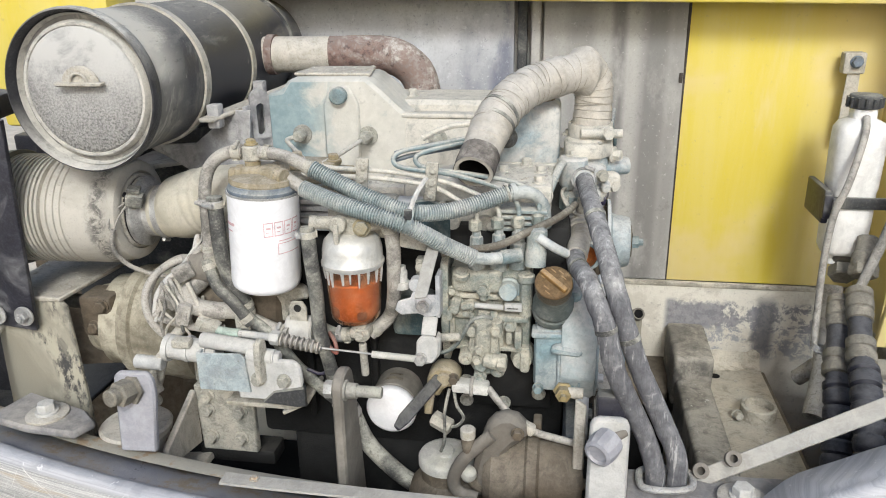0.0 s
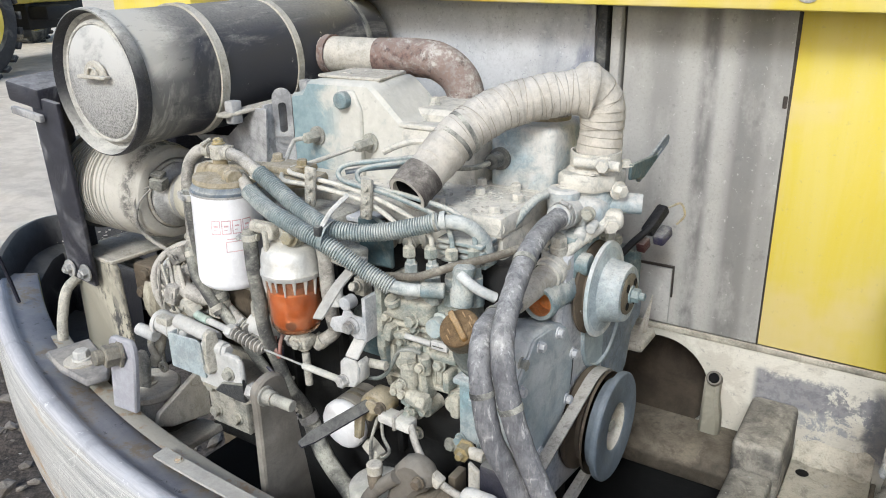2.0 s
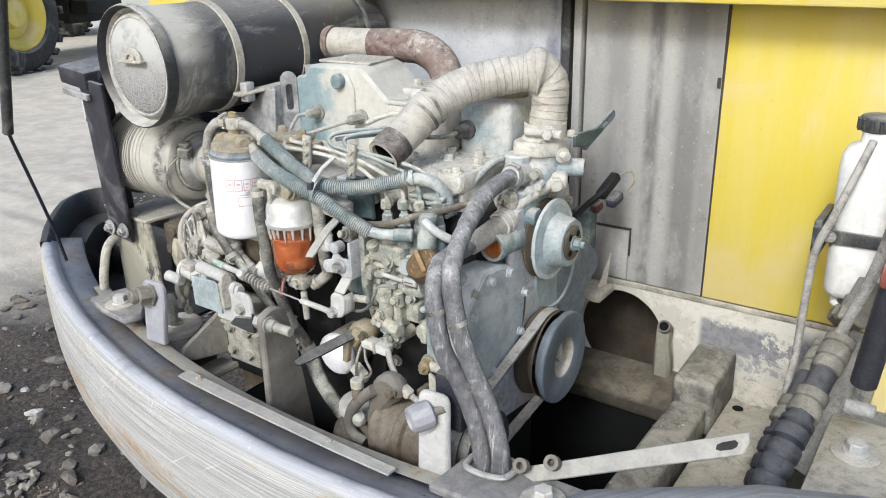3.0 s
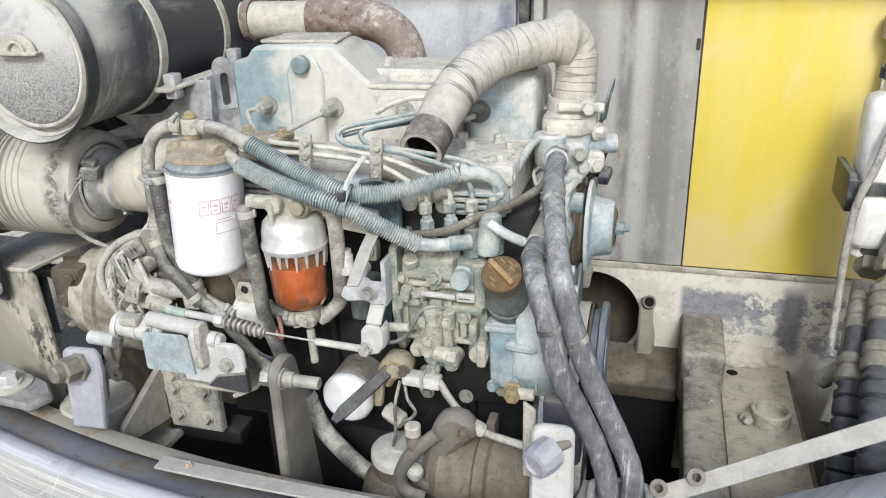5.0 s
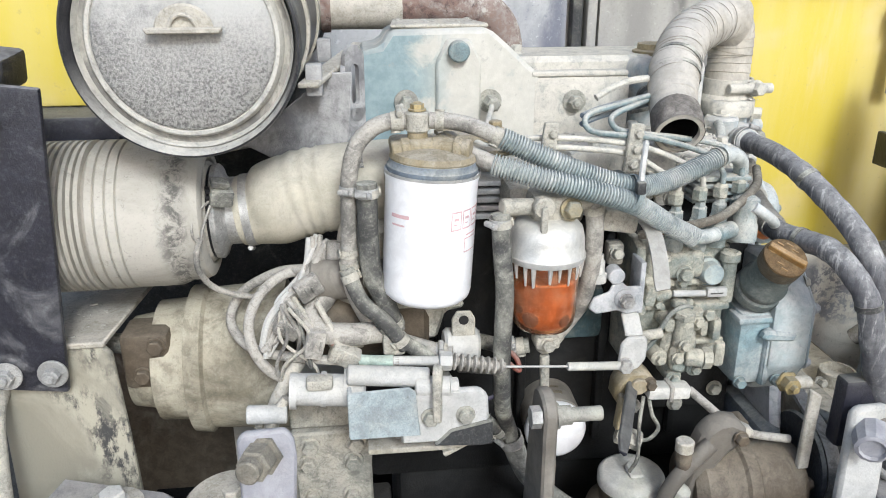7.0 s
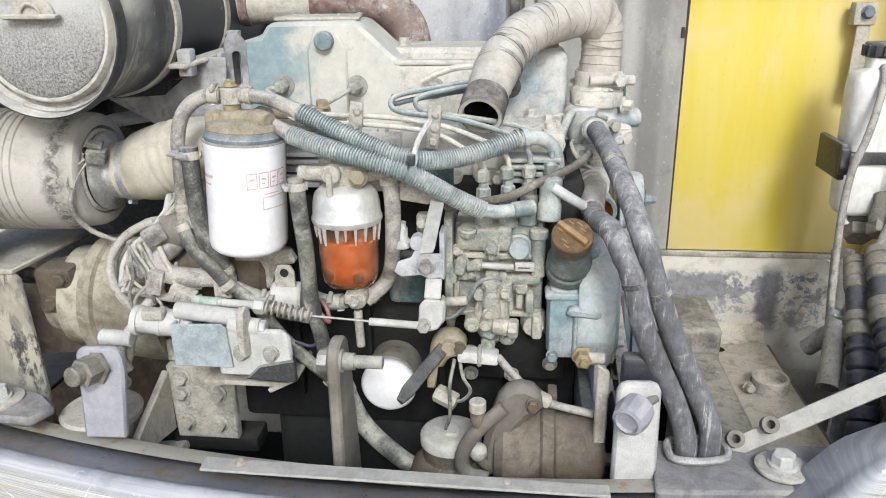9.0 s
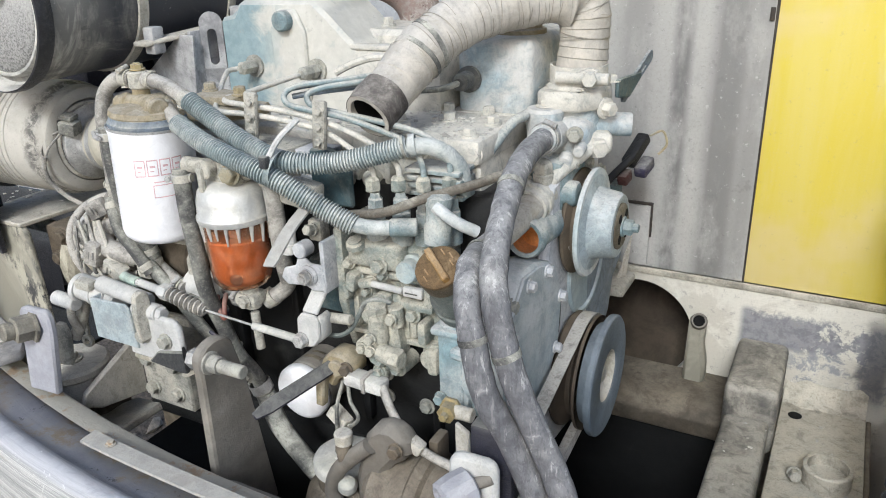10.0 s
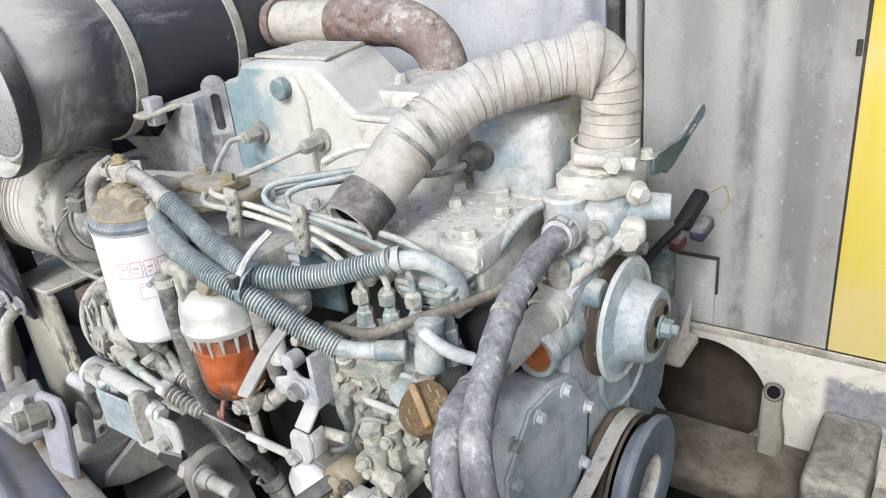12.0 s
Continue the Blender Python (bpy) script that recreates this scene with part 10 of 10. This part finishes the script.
def far_loader():
    """A wheel loader parked on the yard."""
    g = thing("wheel_loader", "yellow wheel loader parked far off on the gravel", "loader", (-13.5, 8.0, 0.1))
    face = Vector((0.94, 0.34, 0)).normalized()
    run = Vector((-0.34, 0.94, 0))

    def wheel(x, y, s):
        hub = Vector((x, y, 0.1 + 0.79 * s))
        t = put(lathe(bmesh.new(), hub - face * 0.28 * s, face, [(k * s, r * s) for k, r in ((0, 0.40), (0.02, 0.70), (0.08, 0.77), (0.28, 0.79), (0.48, 0.77), (0.54, 0.70), (0.56, 0.52), (0.50, 0.46))], 48, close=False), "tyre", "tyre", g, "black tyre")
        for k in range(24):
            a = 2 * math.pi * k / 24
            p = hub + (run * math.cos(a) + Vector((0, 0, 1)) * math.sin(a)) * 0.79 * s
            q = frame_of(run * math.cos(a) + Vector((0, 0, 1)) * math.sin(a))
            b = box(bmesh.new(), (-0.05 * s, -0.26 * s, -0.03), (0.05 * s, 0.26 * s, 0.03), 0.01)
            turn = Matrix((face.cross(q.col[2].xyz), face, q.col[2].xyz)).transposed().to_4x4()
            bmesh.ops.transform(b, matrix=Matrix.Translation(p) @ turn, verts=b.verts)
            put(b, "tread_lug", "tyre", t)
        put(lathe(bmesh.new(), hub - face * 0.1 * s, face, [(k * s, r * s) for k, r in ((0, 0.48), (0.34, 0.49), (0.37, 0.46), (0.30, 0.36), (0.20, 0.32), (0.18, 0.20), (0.30, 0.17), (0.32, 0.0))], 40), "rim", "yellow", g, "yellow rim")

    def block(name, at, size, material, label=""):
        b = box(bmesh.new(), [-v / 2 for v in size], [v / 2 for v in size], 0.05)
        bmesh.ops.transform(b, matrix=Matrix.Translation(at) @ Matrix((face, run, Vector((0, 0, 1)))).transposed().to_4x4(), verts=b.verts)
        put(b, name, material, g, label)
    rear = Vector((-12.55, 6.42, 0))
    wheel(rear.x, rear.y, 1.19)
    fore = rear - run * 3.1
    wheel(fore.x, fore.y, 1.19)
    far = rear - face * 2.6
    wheel(far.x, far.y, 1.19)
    block("frame", rear - face * 1.3 + run * 0.9 + Vector((0, 0, 1.45)), (1.5, 5.6, 0.55), "yellow")
    block("fender", rear - face * 0.3 + run * 1.5 + Vector((0, 0, 1.55)), (1.0, 0.9, 0.35), "yellow")
    block("hood", rear - face * 1.3 + run * 1.6 + Vector((0, 0, 2.35)), (1.7, 4.4, 1.3), "yellow")
    block("belly", rear - face * 1.3 + run * 3.0 + Vector((0, 0, 0.95)), (1.3, 1.6, 0.5), "cast_dark")
    block("step", rear - face * 0.5 + run * 2.6 + Vector((0, 0, 1.0)), (0.5, 0.7, 0.25), "cast_dark")
    # a second, farther axle in the machine's shade
    tail = Vector((-18.6, 10.85, 0))
    wheel(tail.x, tail.y, 0.92)
    block("counterweight", tail + face * 0.1 + Vector((0, 0, 1.75)), (2.4, 3.4, 0.9), "yellow", "dull yellow rear block")
    block("axle", tail - face * 0.9 + Vector((0, 0, 0.8)), (1.6, 1.6, 0.9), "cast_dark")


def clods():
    """Loose clods, chips and stalks on the soil beside and under the counterweight."""
    rnd = random.Random(11)
    ball = bmesh.new()
    bmesh.ops.create_icosphere(ball, subdivisions=1, radius=1.0)
    shape = [v.co.copy() for v in ball.verts]
    sides = [tuple(v.index for v in f.verts) for f in ball.faces]
    ball.free()

    def lie(x, y):
        return 0.1 + 0.035 * noise.noise((x * 2.2, y * 2.2, 0)) + 0.03 * noise.noise((x * 7, y * 7, 3)) + 0.02 * noise.noise((x * 19, y * 19, 7))

    def heap(name, material, label, spread):
        verts, faces = [], []
        for count, x0, x1, y0, y1, small, big in spread:
            for k in range(count):
                x, y = rnd.uniform(x0, x1), rnd.uniform(y0, y1)
                r = small + big * rnd.random() ** 5
                turn = Matrix.Rotation(rnd.uniform(0, 6.3), 3, "Z")
                size = Vector((rnd.uniform(0.7, 1.9), rnd.uniform(0.6, 1.1), rnd.uniform(0.35, 0.8))) * r
                at, start = Vector((x, y, lie(x, y) + r * 0.2)), len(verts)
                for c in shape:
                    q = Vector((c.x * size.x, c.y * size.y, c.z * size.z)) * (1 + 0.55 * noise.noise(c * 1.9 + Vector((k * 3.7, 0, 0))))
                    verts.append(at + turn @ q)
                faces += [tuple(i + start for i in f) for f in sides]
        me = bpy.data.meshes.new(name)
        me.from_pydata(verts, [], faces)
        me.materials.append(M[material])
        tagged(new(name, me), label, "clods", kind="stuff")
    heap("soil_clods", "clod", "scattered brown clods on the damp soil", ((2200, -3.4, -0.5, -0.6, 3.0, 0.005, 0.03), (5200, -1.9, 0.1, -0.35, 1.05, 0.004, 0.022)))
    heap("pale_chips", "chip", "pale stone chips strewn on the soil", ((260, -3.2, -0.3, -0.5, 2.4, 0.004, 0.022), (420, -1.9, 0.1, -0.3, 1.0, 0.003, 0.014)))
    bm = bmesh.new()
    for k in range(620):
        x, y = rnd.uniform(-2.4, -0.1), rnd.uniform(-0.4, 1.0)
        h = lie(x, y) + 0.012
        a, l = rnd.uniform(0, 6.3), rnd.uniform(0.012, 0.055)
        d = Vector((math.cos(a), math.sin(a), rnd.uniform(-0.25, 0.25))) * l
        cyl(bm, Vector((x, y, h)) - d, Vector((x, y, h)) + d, rnd.uniform(0.0015, 0.004), seg=5)
    tagged(put(bm, "dry_stalks", "stalk", smooth=20), "short dry stalks and splinters on the soil", "stalks", kind="stuff")


def crumbs():
    """Caked dust crumbs on the upper sides of the engine and the decks."""
    rnd = random.Random(31)
    bm = bmesh.new()
    beds = ((-0.232, -0.014, 1.092, 1.205, 1.362, 260), (-0.485, -0.24, 1.102, 1.19, 1.352, 160), (0.002, 0.082, 1.21, 1.30, 1.400, 30), (-0.30, -0.13, 1.28, 1.38, 1.457, 60),
            (0.36, 0.45, 1.10, 1.58, 0.820, 40), (0.252, 0.316, 1.05, 1.42, 0.868, 20), (-1.0, -0.81, 1.03, 1.2, 1.168, 90), (-0.49, -0.40, 0.965, 1.04, 1.038, 24), (-0.44, -0.32, 1.24, 1.32, 1.507, 40))
    for x0, x1, y0, y1, z, count in beds:
        for k in range(count):
            r = 0.0008 + 0.0028 * rnd.random() ** 3
            b = bmesh.new()
            bmesh.ops.create_icosphere(b, subdivisions=1, radius=r)
            bmesh.ops.transform(b, matrix=pose(rnd.uniform(x0, x1), rnd.uniform(y0, y1), z + r * 0.1, 0, 0, rnd.uniform(0, 360)) @ Matrix.Diagonal((rnd.uniform(1, 2.2), rnd.uniform(0.8, 1.4), 0.6, 1)), verts=b.verts)
            join(bm, b)
    tagged(put(bm, "dust_crumbs", "crumb", smooth=30), "caked pale dust crumbs on engine and deck", "dust", kind="stuff")


crumbs()
clods()
fuel_filter()
sediment_bowl()
fuel_lines()
conduits()
injector_pipes()
injection_pump()
throttle()
oil_filter()
stud_bracket()
left_mount()
washers()
right_mount()
bottle()
hydraulics()
wiring()
wall_side()
far_loader()
